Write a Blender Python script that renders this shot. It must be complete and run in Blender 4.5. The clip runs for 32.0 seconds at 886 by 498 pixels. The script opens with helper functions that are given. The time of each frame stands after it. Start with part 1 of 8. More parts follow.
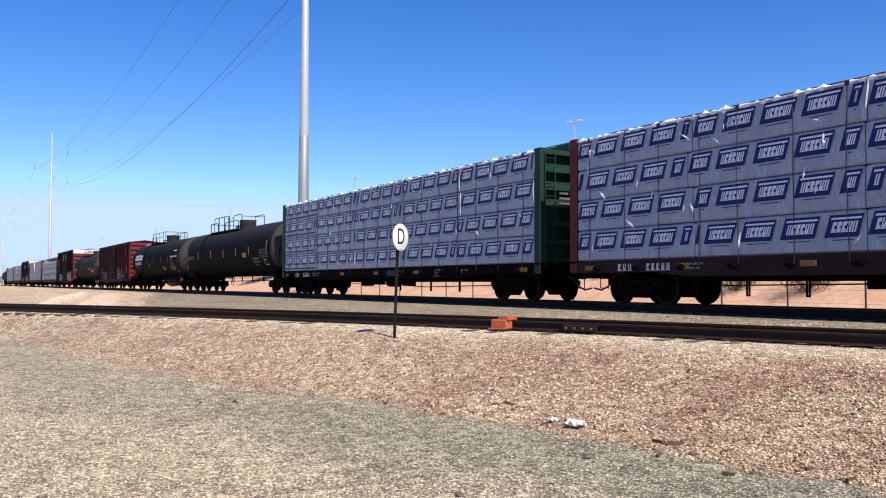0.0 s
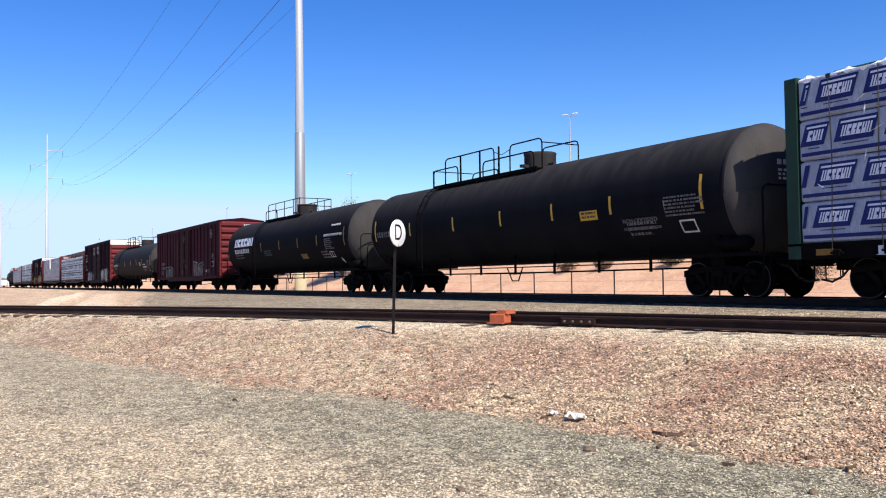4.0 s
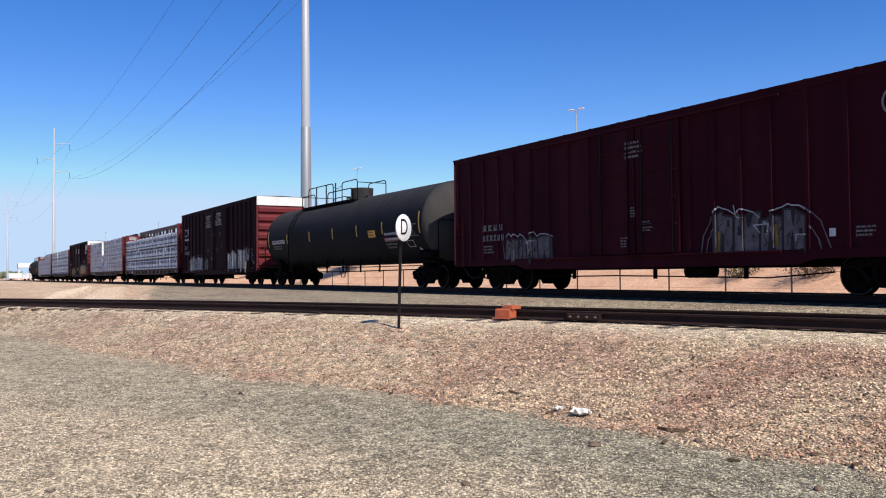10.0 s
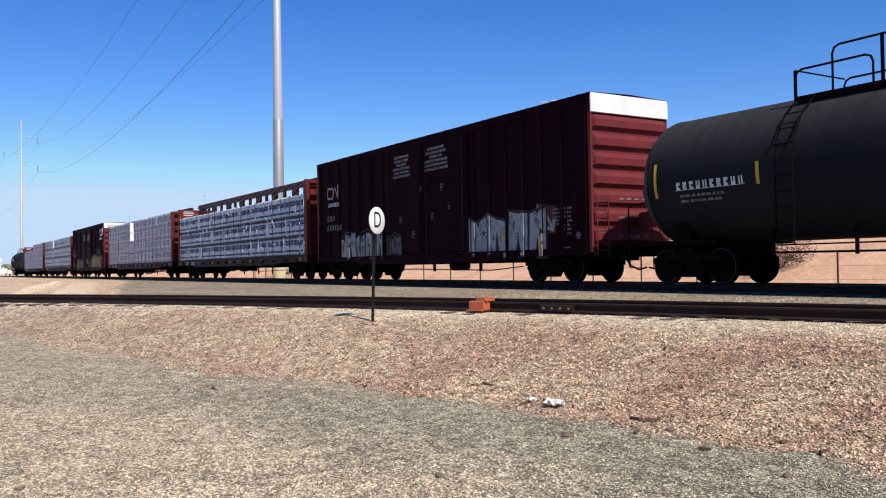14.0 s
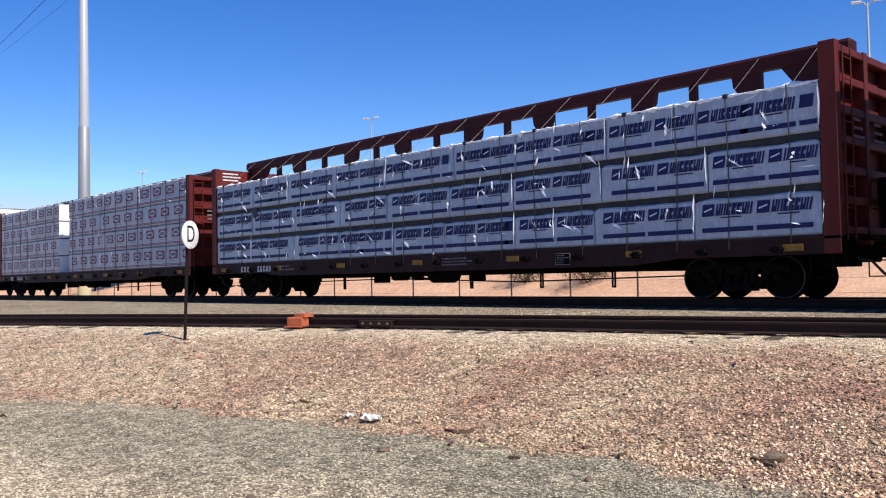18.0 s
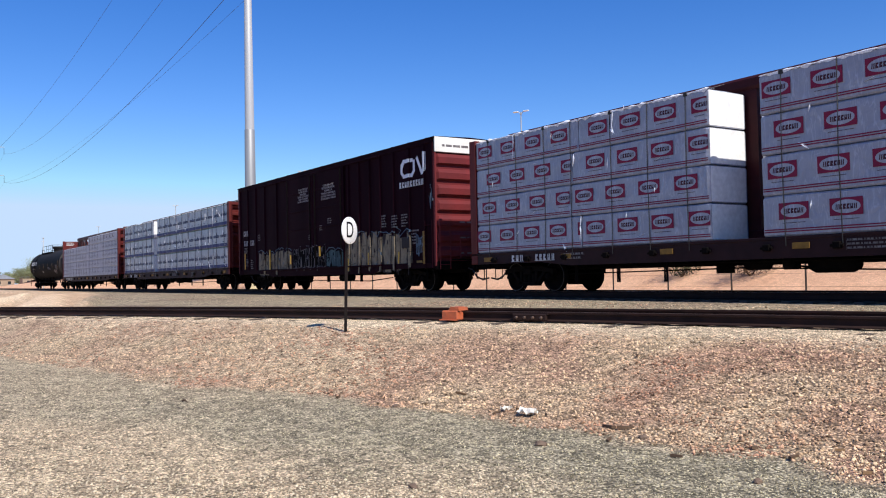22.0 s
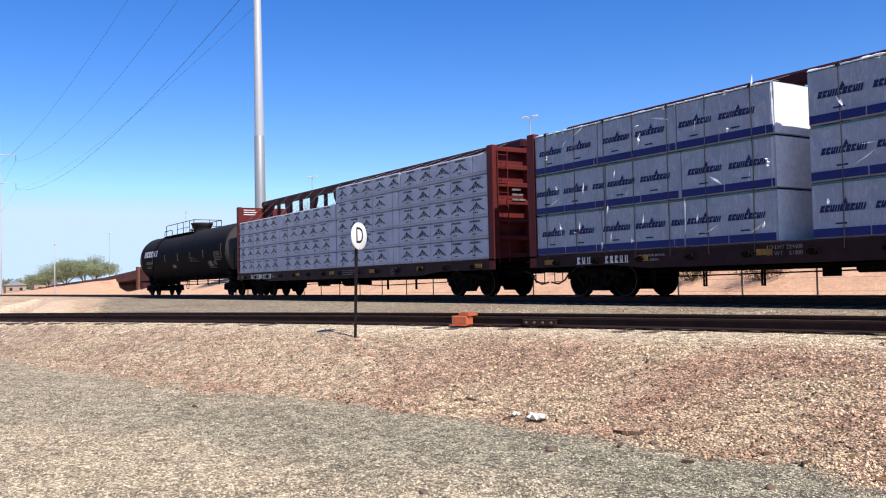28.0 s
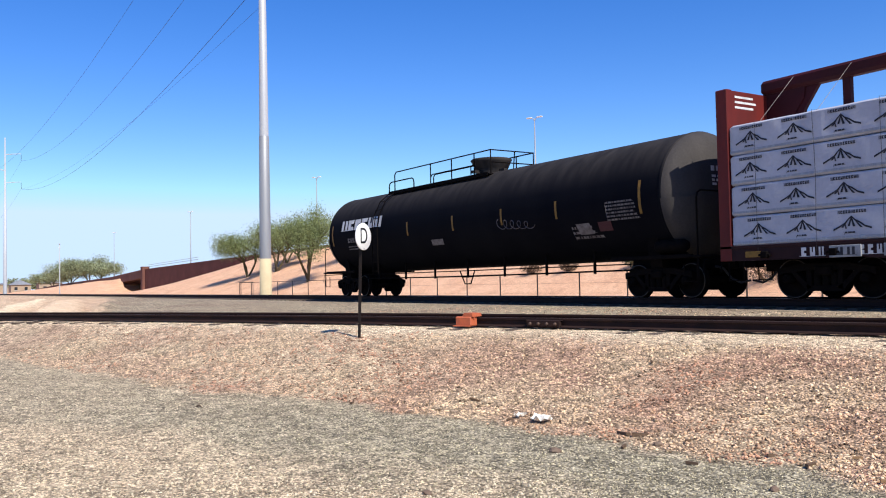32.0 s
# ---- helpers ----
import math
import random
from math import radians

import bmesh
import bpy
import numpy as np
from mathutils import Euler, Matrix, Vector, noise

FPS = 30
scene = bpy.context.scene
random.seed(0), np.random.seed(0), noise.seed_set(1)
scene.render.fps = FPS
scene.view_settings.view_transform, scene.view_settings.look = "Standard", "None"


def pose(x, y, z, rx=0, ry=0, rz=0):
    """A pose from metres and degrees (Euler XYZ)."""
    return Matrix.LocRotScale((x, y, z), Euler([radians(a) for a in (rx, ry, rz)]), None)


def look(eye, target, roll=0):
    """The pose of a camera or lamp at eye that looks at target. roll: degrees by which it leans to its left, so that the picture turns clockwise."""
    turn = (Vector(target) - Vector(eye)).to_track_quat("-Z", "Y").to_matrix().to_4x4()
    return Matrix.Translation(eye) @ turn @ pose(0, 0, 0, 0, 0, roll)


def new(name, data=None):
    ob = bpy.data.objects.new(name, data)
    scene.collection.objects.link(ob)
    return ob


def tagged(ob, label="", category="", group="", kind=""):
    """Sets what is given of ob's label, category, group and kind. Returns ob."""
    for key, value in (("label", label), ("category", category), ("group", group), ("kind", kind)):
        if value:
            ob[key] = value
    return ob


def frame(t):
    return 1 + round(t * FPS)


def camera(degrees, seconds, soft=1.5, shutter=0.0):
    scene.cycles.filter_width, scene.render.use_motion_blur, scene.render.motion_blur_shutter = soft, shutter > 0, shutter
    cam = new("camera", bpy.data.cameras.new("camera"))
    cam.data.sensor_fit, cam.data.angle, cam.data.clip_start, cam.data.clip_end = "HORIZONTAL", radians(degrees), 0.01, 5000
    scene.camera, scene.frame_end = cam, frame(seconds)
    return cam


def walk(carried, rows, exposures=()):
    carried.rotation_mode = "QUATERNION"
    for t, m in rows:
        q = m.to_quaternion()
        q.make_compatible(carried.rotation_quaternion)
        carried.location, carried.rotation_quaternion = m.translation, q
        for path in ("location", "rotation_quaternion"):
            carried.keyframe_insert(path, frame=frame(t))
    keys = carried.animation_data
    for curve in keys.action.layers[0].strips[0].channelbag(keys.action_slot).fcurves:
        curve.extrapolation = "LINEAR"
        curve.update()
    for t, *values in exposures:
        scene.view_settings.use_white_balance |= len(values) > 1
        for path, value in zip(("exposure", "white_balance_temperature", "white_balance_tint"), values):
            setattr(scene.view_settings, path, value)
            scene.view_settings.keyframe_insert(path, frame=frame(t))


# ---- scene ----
cam = camera(54.68, 32.0, soft=1.1)
# seconds, x, y, z, tilt, roll, yaw: a person stands still and turns with the train
PATH = [
    (0, 0.003, 0.005, 1.6, 92.37, -0.15, 59.64),
    (0.5, 0.004, 0.006, 1.6, 91.92, -0.03, 59.34),
    (1, 0.004, 0.007, 1.6, 91.91, -0.05, 59.13),
    (1.5, 0.005, 0.008, 1.6, 92.07, 0.04, 58.93),
    (2, 0.006, 0.010, 1.6, 92.05, 0.36, 58.55),
    (2.5, 0.006, 0.011, 1.6, 91.99, 0.53, 58.21),
    (3, 0.007, 0.011, 1.6, 91.94, 0.48, 58.04),
    (3.5, 0.005, 0.009, 1.6, 92.03, 0.57, 58.61),
    (4, 0.003, 0.006, 1.6, 92.05, 0.73, 59.51),
    (4.5, 0.001, 0.002, 1.6, 92.11, 0.63, 60.49),
    (6.5, 0.001, 0.003, 1.6, 91.48, 0.52, 60.32),
    (7, 0.002, 0.003, 1.6, 91.64, 0.46, 60.21),
    (7.5, 0.002, 0.004, 1.6, 91.75, 0.49, 60.10),
    (8, 0.002, 0.004, 1.6, 91.79, 0.37, 60.04),
    (8.5, 0.002, 0.004, 1.6, 91.79, 0.25, 59.88),
    (9, 0.003, 0.005, 1.6, 91.79, 0.28, 59.84),
    (9.5, 0.003, 0.004, 1.6, 91.73, 0.48, 59.87),
    (10, 0.002, 0.004, 1.6, 91.71, 0.50, 59.88),
    (10.5, 0.002, 0.004, 1.6, 91.63, 0.56, 59.88),
    (11, 0.003, 0.006, 1.6, 91.48, 0.69, 59.55),
    (11.5, 0.004, 0.007, 1.6, 91.21, 0.72, 59.33),
    (12, 0.003, 0.006, 1.6, 91.15, 0.48, 59.46),
    (12.5, 0.004, 0.007, 1.6, 91.39, 0.44, 59.27),
    (13, 0.005, 0.009, 1.6, 91.59, 0.68, 58.74),
    (13.5, 0.006, 0.011, 1.6, 91.51, 0.85, 58.28),
    (14, 0.006, 0.011, 1.6, 91.19, 0.86, 58.15),
    (14.5, 0.007, 0.012, 1.6, 91.11, 0.78, 57.95),
    (15, 0.007, 0.012, 1.6, 91.32, 0.67, 57.80),
    (15.5, 0.008, 0.013, 1.6, 91.61, 0.37, 57.54),
    (17.5, 0.017, 0.026, 1.6, 91.70, 0.66, 54.03),
    (18, 0.039, 0.053, 1.6, 92.02, 1.05, 46.30),
    (18.5, 0.068, 0.079, 1.6, 92.09, 1.13, 37.77),
    (19, 0.080, 0.088, 1.6, 91.73, 0.94, 34.43),
    (19.5, 0.080, 0.088, 1.6, 91.27, 1.00, 34.34),
    (20, 0.077, 0.086, 1.6, 90.88, 0.97, 35.08),
    (20.5, 0.073, 0.083, 1.6, 90.45, 0.65, 36.17),
    (21, 0.061, 0.074, 1.6, 90.58, 0.60, 39.59),
    (21.5, 0.034, 0.048, 1.6, 91.40, 1.03, 47.89),
    (22, 0.011, 0.018, 1.6, 91.80, 1.21, 56.37),
    (22.5, 0.001, 0.002, 1.6, 91.93, 1.12, 60.44),
    (23, 0.001, 0.001, 1.6, 91.93, 1.11, 60.73),
    (23.5, 0.002, 0.004, 1.6, 91.96, 1.24, 60.00),
    (24, 0.003, 0.006, 1.6, 91.87, 1.38, 59.56),
    (24.5, 0.004, 0.008, 1.6, 91.71, 1.30, 59.03),
    (25, 0.005, 0.009, 1.6, 91.46, 1.31, 58.75),
    (25.5, 0.006, 0.011, 1.6, 91.41, 1.21, 58.26),
    (27.5, 0.009, 0.015, 1.6, 92.09, 1.25, 57.15),
    (28, 0.009, 0.015, 1.6, 92.17, 1.34, 57.00),
    (28.5, 0.010, 0.016, 1.6, 92.15, 1.23, 56.89),
    (29, 0.009, 0.016, 1.6, 92.04, 1.12, 56.93),
    (29.5, 0.010, 0.016, 1.6, 91.91, 1.03, 56.84),
    (30, 0.009, 0.015, 1.6, 91.89, 1.10, 57.00),
    (30.5, 0.008, 0.014, 1.6, 91.98, 1.23, 57.33),
    (31, 0.008, 0.014, 1.6, 92.01, 1.33, 57.51),
    (31.5, 0.008, 0.013, 1.6, 92.06, 1.35, 57.53),
    (32, 0.009, 0.014, 1.6, 92.22, 1.17, 57.27),
]
EXPOSED = [(0, 0.34), (4, 0.46), (7, 0.42), (9, 0.24), (13, 0.12), (15.5, 0.3), (17.5, 0.3), (18.2, 0.34), (19, 0.66), (20, 0.64), (21, 0.53), (23, 0.05), (24, 0.28), (25.5, 0.44), (28, 0.42), (30, 0.48), (32, 0.44)]
walk(cam, [(t, pose(*p)) for t, *p in PATH], exposures=EXPOSED)
# how far the train has rolled, metres, at the given seconds
ROLLED = [
    (0, -72.56),
    (2, -56.39),
    (4, -40.24),
    (6.5, -20.07),
    (8, -8.02),
    (10, 7.97),
    (12, 23.82),
    (14, 39.70),
    (15.5, 51.63),
    (17.5, 67.51),
    (19, 79.43),
    (20.5, 91.39),
    (22, 103.47),
    (24, 119.57),
    (25.5, 131.62),
    (27.5, 147.67),
    (29, 159.70),
    (30.5, 171.70),
    (32, 183.68),
]

# ---- world, sun ----
SUN_WAY = Vector((0.745, -0.012, 0.86)).normalized()  # towards the sun
sun = new("sun", bpy.data.lights.new("sun", "SUN"))
sun.data.energy, sun.data.angle, sun.data.color = 5.0, radians(0.53), (1.0, 0.94, 0.85)
sun.matrix_world = look((0, 0, 60), Vector((0, 0, 60)) - SUN_WAY)

world = bpy.data.worlds.new("desert_sky")
scene.world = world
world.use_nodes = True
wt = world.node_tree
wt.nodes.clear()
w_out = wt.nodes.new("ShaderNodeOutputWorld")
w_bg = wt.nodes.new("ShaderNodeBackground")
w_sky = wt.nodes.new("ShaderNodeTexSky")
w_sky.sky_type, w_sky.sun_disc = "NISHITA", False
w_sky.sun_elevation = math.asin(SUN_WAY.z)
w_sky.sun_rotation = math.atan2(SUN_WAY.x, SUN_WAY.y)
w_sky.air_density, w_sky.dust_density, w_sky.ozone_density, w_sky.altitude = 0.95, 0.0, 3.0, 500
w_bg.inputs["Strength"].default_value = 0.131
w_hsv = wt.nodes.new("ShaderNodeHueSaturation")
w_hsv.inputs["Saturation"].default_value = 1.36
w_hsv.inputs["Hue"].default_value = 0.516
wt.links.new(w_sky.outputs[0], w_hsv.inputs["Color"])
# pale blue haze, not yellow, along the horizon
w_cap = wt.nodes.new("ShaderNodeMix")
w_cap.data_type, w_cap.blend_type = "RGBA", "DARKEN"
w_cap.inputs["Factor"].default_value = 1.0
w_cap.inputs["B"].default_value = (3.7, 4.85, 6.5, 1)
wt.links.new(w_hsv.outputs[0], w_cap.inputs["A"])
wt.links.new(w_cap.outputs["Result"], w_bg.inputs["Color"])
wt.links.new(w_bg.outputs[0], w_out.inputs["Surface"])


# ---- materials ----
def mat(name, c, c2=None, rough=0.6, metal=0.0, scale=2.0, bump=0.0, bscale=60.0, spec=0.22, stretch=(1, 1, 1), detail=6.0,
        lo=0.35, hi=0.7, fine=0.12, spread=0.0, coat=0.0):
    """Two-scale procedural surface: c and c2 mix in large patches, fine grain on top, optional relief and per-piece spread."""
    m = bpy.data.materials.new(name)
    m.use_nodes = True
    nt = m.node_tree
    b = nt.nodes["Principled BSDF"]
    tc = nt.nodes.new("ShaderNodeTexCoord")
    mp = nt.nodes.new("ShaderNodeMapping")
    mp.inputs["Scale"].default_value = stretch
    nt.links.new(tc.outputs["Object"], mp.inputs["Vector"])
    n1 = nt.nodes.new("ShaderNodeTexNoise")
    n1.inputs["Scale"].default_value, n1.inputs["Detail"].default_value = scale, detail
    nt.links.new(mp.outputs[0], n1.inputs["Vector"])
    ramp = nt.nodes.new("ShaderNodeMapRange")
    ramp.inputs["From Min"].default_value, ramp.inputs["From Max"].default_value = lo, hi
    nt.links.new(n1.outputs["Fac"], ramp.inputs["Value"])
    mix = nt.nodes.new("ShaderNodeMix")
    mix.data_type = "RGBA"
    c2 = c2 or tuple(v * 0.75 for v in c)
    mix.inputs["A"].default_value, mix.inputs["B"].default_value = (*c, 1), (*c2, 1)
    nt.links.new(ramp.outputs[0], mix.inputs["Factor"])
    n2 = nt.nodes.new("ShaderNodeTexNoise")
    n2.inputs["Scale"].default_value, n2.inputs["Detail"].default_value = bscale, 4.0
    nt.links.new(tc.outputs["Object"], n2.inputs["Vector"])
    hsv = nt.nodes.new("ShaderNodeHueSaturation")
    gain = nt.nodes.new("ShaderNodeMapRange")
    gain.inputs["To Min"].default_value, gain.inputs["To Max"].default_value = 1 - fine * 2, 1 + fine * 2
    nt.links.new(n2.outputs["Fac"], gain.inputs["Value"])
    nt.links.new(mix.outputs["Result"], hsv.inputs["Color"])
    if spread:
        geo = nt.nodes.new("ShaderNodeNewGeometry")
        sp = nt.nodes.new("ShaderNodeMapRange")
        sp.inputs["To Min"].default_value, sp.inputs["To Max"].default_value = 1 - spread, 1 + spread
        nt.links.new(geo.outputs["Random Per Island"], sp.inputs["Value"])
        mul = nt.nodes.new("ShaderNodeMath")
        mul.operation = "MULTIPLY"
        nt.links.new(sp.outputs[0], mul.inputs[0])
        nt.links.new(gain.outputs[0], mul.inputs[1])
        nt.links.new(mul.outputs[0], hsv.inputs["Value"])
    else:
        nt.links.new(gain.outputs[0], hsv.inputs["Value"])
    nt.links.new(hsv.outputs[0], b.inputs["Base Color"])
    b.inputs["Metallic"].default_value = metal
    b.inputs["Specular IOR Level"].default_value = spec
    b.inputs["Coat Weight"].default_value = coat
    rr = nt.nodes.new("ShaderNodeMapRange")
    rr.inputs["To Min"].default_value, rr.inputs["To Max"].default_value = max(rough - 0.12, 0.03), min(rough + 0.12, 1)
    nt.links.new(n1.outputs["Fac"], rr.inputs["Value"])
    nt.links.new(rr.outputs[0], b.inputs["Roughness"])
    if bump:
        bp = nt.nodes.new("ShaderNodeBump")
        bp.inputs["Strength"].default_value, bp.inputs["Distance"].default_value = bump, 0.02
        nt.links.new(n2.outputs["Fac"], bp.inputs["Height"])
        nt.links.new(bp.outputs[0], b.inputs["Normal"])
    return m


def film_material(name, c, c2):
    """Printed plastic film, drawn tight: glossy, with long creases."""
    m = mat(name, c, c2, rough=0.33, scale=1.4, bump=0.0, bscale=30, fine=0.04, spec=0.5)
    nt = m.node_tree
    b = nt.nodes["Principled BSDF"]
    tc = nt.nodes.new("ShaderNodeTexCoord")
    mp = nt.nodes.new("ShaderNodeMapping")
    mp.inputs["Scale"].default_value = (2.0, 1.0, 1.3)
    mp.inputs["Rotation"].default_value = (0, 0.9, 0)
    n = nt.nodes.new("ShaderNodeTexNoise")
    n.inputs["Scale"].default_value, n.inputs["Detail"].default_value, n.inputs["Distortion"].default_value = 2.2, 2.5, 1.0
    bp = nt.nodes.new("ShaderNodeBump")
    bp.inputs["Strength"].default_value, bp.inputs["Distance"].default_value = 0.5, 0.05
    nt.links.new(tc.outputs["Object"], mp.inputs["Vector"])
    nt.links.new(mp.outputs[0], n.inputs["Vector"])
    nt.links.new(n.outputs["Fac"], bp.inputs["Height"])
    nt.links.new(bp.outputs[0], b.inputs["Normal"])
    # crease highlights and facet shading painted into the colour, and cloudy slack film
    cr = nt.nodes.new("ShaderNodeTexNoise")
    cr.inputs["Scale"].default_value, cr.inputs["Detail"].default_value, cr.inputs["Distortion"].default_value = 2.0, 2.0, 0.5
    m2 = nt.nodes.new("ShaderNodeMapping")
    m2.inputs["Scale"].default_value, m2.inputs["Rotation"].default_value = (3.6, 1.0, 0.7), (0, 0.6, 0)
    nt.links.new(tc.outputs["Object"], m2.inputs["Vector"])
    nt.links.new(m2.outputs[0], cr.inputs["Vector"])
    off = nt.nodes.new("ShaderNodeMath")
    off.operation, off.inputs[1].default_value = "SUBTRACT", 0.5
    nt.links.new(cr.outputs["Fac"], off.inputs[0])
    ab = nt.nodes.new("ShaderNodeMath")
    ab.operation = "ABSOLUTE"
    nt.links.new(off.outputs[0], ab.inputs[0])
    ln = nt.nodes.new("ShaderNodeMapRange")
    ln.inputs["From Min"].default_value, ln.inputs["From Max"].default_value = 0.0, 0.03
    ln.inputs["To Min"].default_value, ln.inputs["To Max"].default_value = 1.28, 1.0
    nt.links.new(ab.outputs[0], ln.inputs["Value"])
    cl = nt.nodes.new("ShaderNodeMapRange")
    cl.inputs["From Min"].default_value, cl.inputs["From Max"].default_value = 0.3, 0.7
    cl.inputs["To Min"].default_value, cl.inputs["To Max"].default_value = 0.93, 1.07
    nt.links.new(n.outputs["Fac"], cl.inputs["Value"])
    mm = nt.nodes.new("ShaderNodeMath")
    mm.operation = "MULTIPLY"
    nt.links.new(ln.outputs[0], mm.inputs[0])
    nt.links.new(cl.outputs[0], mm.inputs[1])
    tone = nt.nodes.new("ShaderNodeHueSaturation")
    nt.links.new(b.inputs["Base Color"].links[0].from_socket, tone.inputs["Color"])
    nt.links.new(mm.outputs[0], tone.inputs["Value"])
    nt.links.new(tone.outputs[0], b.inputs["Base Color"])
    return m


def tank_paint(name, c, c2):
    """Black tank paint, paler towards the top: dust, with sky and sunlight painted in."""
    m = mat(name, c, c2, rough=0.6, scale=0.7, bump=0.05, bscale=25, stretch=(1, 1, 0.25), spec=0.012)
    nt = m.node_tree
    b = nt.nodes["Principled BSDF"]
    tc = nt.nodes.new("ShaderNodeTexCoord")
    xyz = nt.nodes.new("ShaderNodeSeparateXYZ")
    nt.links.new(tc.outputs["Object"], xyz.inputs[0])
    # light on the upper shell is put into the colour by height
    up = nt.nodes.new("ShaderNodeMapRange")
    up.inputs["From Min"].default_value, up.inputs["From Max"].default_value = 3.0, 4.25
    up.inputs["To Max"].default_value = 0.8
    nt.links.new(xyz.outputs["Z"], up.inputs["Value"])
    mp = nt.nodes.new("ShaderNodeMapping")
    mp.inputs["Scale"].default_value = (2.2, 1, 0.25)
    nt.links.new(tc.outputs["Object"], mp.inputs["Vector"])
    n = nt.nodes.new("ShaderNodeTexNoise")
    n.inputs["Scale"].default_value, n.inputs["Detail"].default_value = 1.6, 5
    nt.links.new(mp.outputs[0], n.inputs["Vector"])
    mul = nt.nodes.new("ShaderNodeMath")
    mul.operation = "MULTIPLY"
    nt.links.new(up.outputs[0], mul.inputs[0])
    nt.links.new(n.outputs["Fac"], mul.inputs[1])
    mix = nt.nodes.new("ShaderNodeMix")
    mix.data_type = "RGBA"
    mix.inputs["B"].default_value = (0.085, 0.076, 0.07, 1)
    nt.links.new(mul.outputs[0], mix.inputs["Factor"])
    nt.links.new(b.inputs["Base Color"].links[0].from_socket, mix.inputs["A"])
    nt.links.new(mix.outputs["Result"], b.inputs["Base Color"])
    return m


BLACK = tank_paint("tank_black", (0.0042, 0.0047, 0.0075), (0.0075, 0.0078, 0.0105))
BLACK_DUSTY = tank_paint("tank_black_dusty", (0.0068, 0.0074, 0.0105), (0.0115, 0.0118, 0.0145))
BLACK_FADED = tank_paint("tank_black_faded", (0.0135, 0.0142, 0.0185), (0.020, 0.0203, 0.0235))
# dust grey lightened to hold the sun on the domed ends
TANK_HEAD = mat("tank_head_dusty_sunlit", (0.062, 0.056, 0.053), (0.036, 0.033, 0.032), rough=0.7, scale=1.1, bump=0.08, bscale=20, stretch=(1, 1, 0.35), spec=0.1)
SOOT = mat("running_gear_black", (0.005, 0.0045, 0.0045), (0.009, 0.007, 0.0065), rough=0.85, spec=0.02, scale=5, bump=0.3, bscale=50)
STEEL_TREAD = mat("wheel_tread", (0.05, 0.045, 0.042), (0.025, 0.021, 0.019), rough=0.4, metal=0.8, scale=5)
# boxcars: shade put into the side colours, sunlight into the redder ends
RAILRED_SHADED = mat("boxcar_brown_shaded", (0.040, 0.0058, 0.0108), (0.025, 0.0046, 0.0085), rough=0.62, scale=1.1, bump=0.12, bscale=35, stretch=(1, 1, 0.18), spec=0.03)
RAILRED_SUNLIT = mat("boxcar_red_sunlit", (0.155, 0.022, 0.024), (0.11, 0.02, 0.022), rough=0.6, scale=1.4, bump=0.1, bscale=35, stretch=(1, 1, 0.3), spec=0.15)
CNBROWN_SHADED = mat("boxcar_dark_brown_shaded", (0.0165, 0.0032, 0.0070), (0.0105, 0.0026, 0.0055), rough=0.62, scale=1.1, bump=0.12, bscale=35, stretch=(1, 1, 0.15), spec=0.018)
BEAMRED = mat("bulkhead_red", (0.125, 0.0145, 0.012), (0.075, 0.011, 0.010), rough=0.6, scale=1.8, bump=0.12, bscale=40, stretch=(1, 1, 0.3))
BEAMDARK = mat("beam_maroon", (0.046, 0.0065, 0.0085), (0.030, 0.006, 0.0075), rough=0.6, scale=1.8, bump=0.12, bscale=40, stretch=(0.4, 1, 1), spec=0.15)
BEAMGREEN = mat("bulkhead_green", (0.014, 0.046, 0.027), (0.009, 0.030, 0.019), rough=0.6, scale=1.8, bump=0.12, bscale=40, stretch=(1, 1, 0.3))
SILL = mat("side_sill_brown", (0.024, 0.0055, 0.0065), (0.016, 0.005, 0.006), rough=0.7, scale=2.5, bump=0.15, bscale=40)
PLATE_WHITE = mat("white_paint", (0.78, 0.77, 0.72), (0.66, 0.64, 0.58), rough=0.55, scale=1.6, bump=0.06, bscale=40)
STENCIL = mat("white_stencil", (0.62, 0.62, 0.62), (0.42, 0.42, 0.42), rough=0.6, scale=5, fine=0.2)
STENCIL_NOTICE = mat("notice_stencil", (0.34, 0.32, 0.33), (0.2, 0.18, 0.19), rough=0.7, scale=6, fine=0.2)
STENCIL_MID = mat("greyed_stencil", (0.36, 0.35, 0.36), (0.24, 0.23, 0.24), rough=0.65, scale=6, fine=0.25)
STENCIL_OLD = mat("worn_stencil", (0.19, 0.175, 0.175), (0.085, 0.07, 0.07), rough=0.7, scale=7, fine=0.3)
YELLOW = mat("reflective_yellow", (0.62, 0.36, 0.035), (0.45, 0.26, 0.04), rough=0.45, scale=6)
YELLOW_OLD = mat("dirty_yellow", (0.26, 0.14, 0.025), (0.14, 0.08, 0.02), rough=0.6, scale=6)
# wrap colours greyed and cooled to hold the shade of the flank
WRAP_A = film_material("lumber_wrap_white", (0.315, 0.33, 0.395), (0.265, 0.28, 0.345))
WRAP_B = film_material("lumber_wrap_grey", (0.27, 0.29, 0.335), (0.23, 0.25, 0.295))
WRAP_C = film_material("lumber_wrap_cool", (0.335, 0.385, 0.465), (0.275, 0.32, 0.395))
# much whiter than the wraps: sun glints put into the film's colour
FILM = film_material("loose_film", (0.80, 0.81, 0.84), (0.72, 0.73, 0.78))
PAPER = mat("lumber_paper_wrap", (0.44, 0.455, 0.51), (0.38, 0.395, 0.45), rough=0.55, scale=1.3, bump=0.1, bscale=14, fine=0.05)
INK_BLUE = mat("ink_blue", (0.007, 0.014, 0.105), (0.012, 0.02, 0.13), rough=0.5, spec=0.2, scale=5)
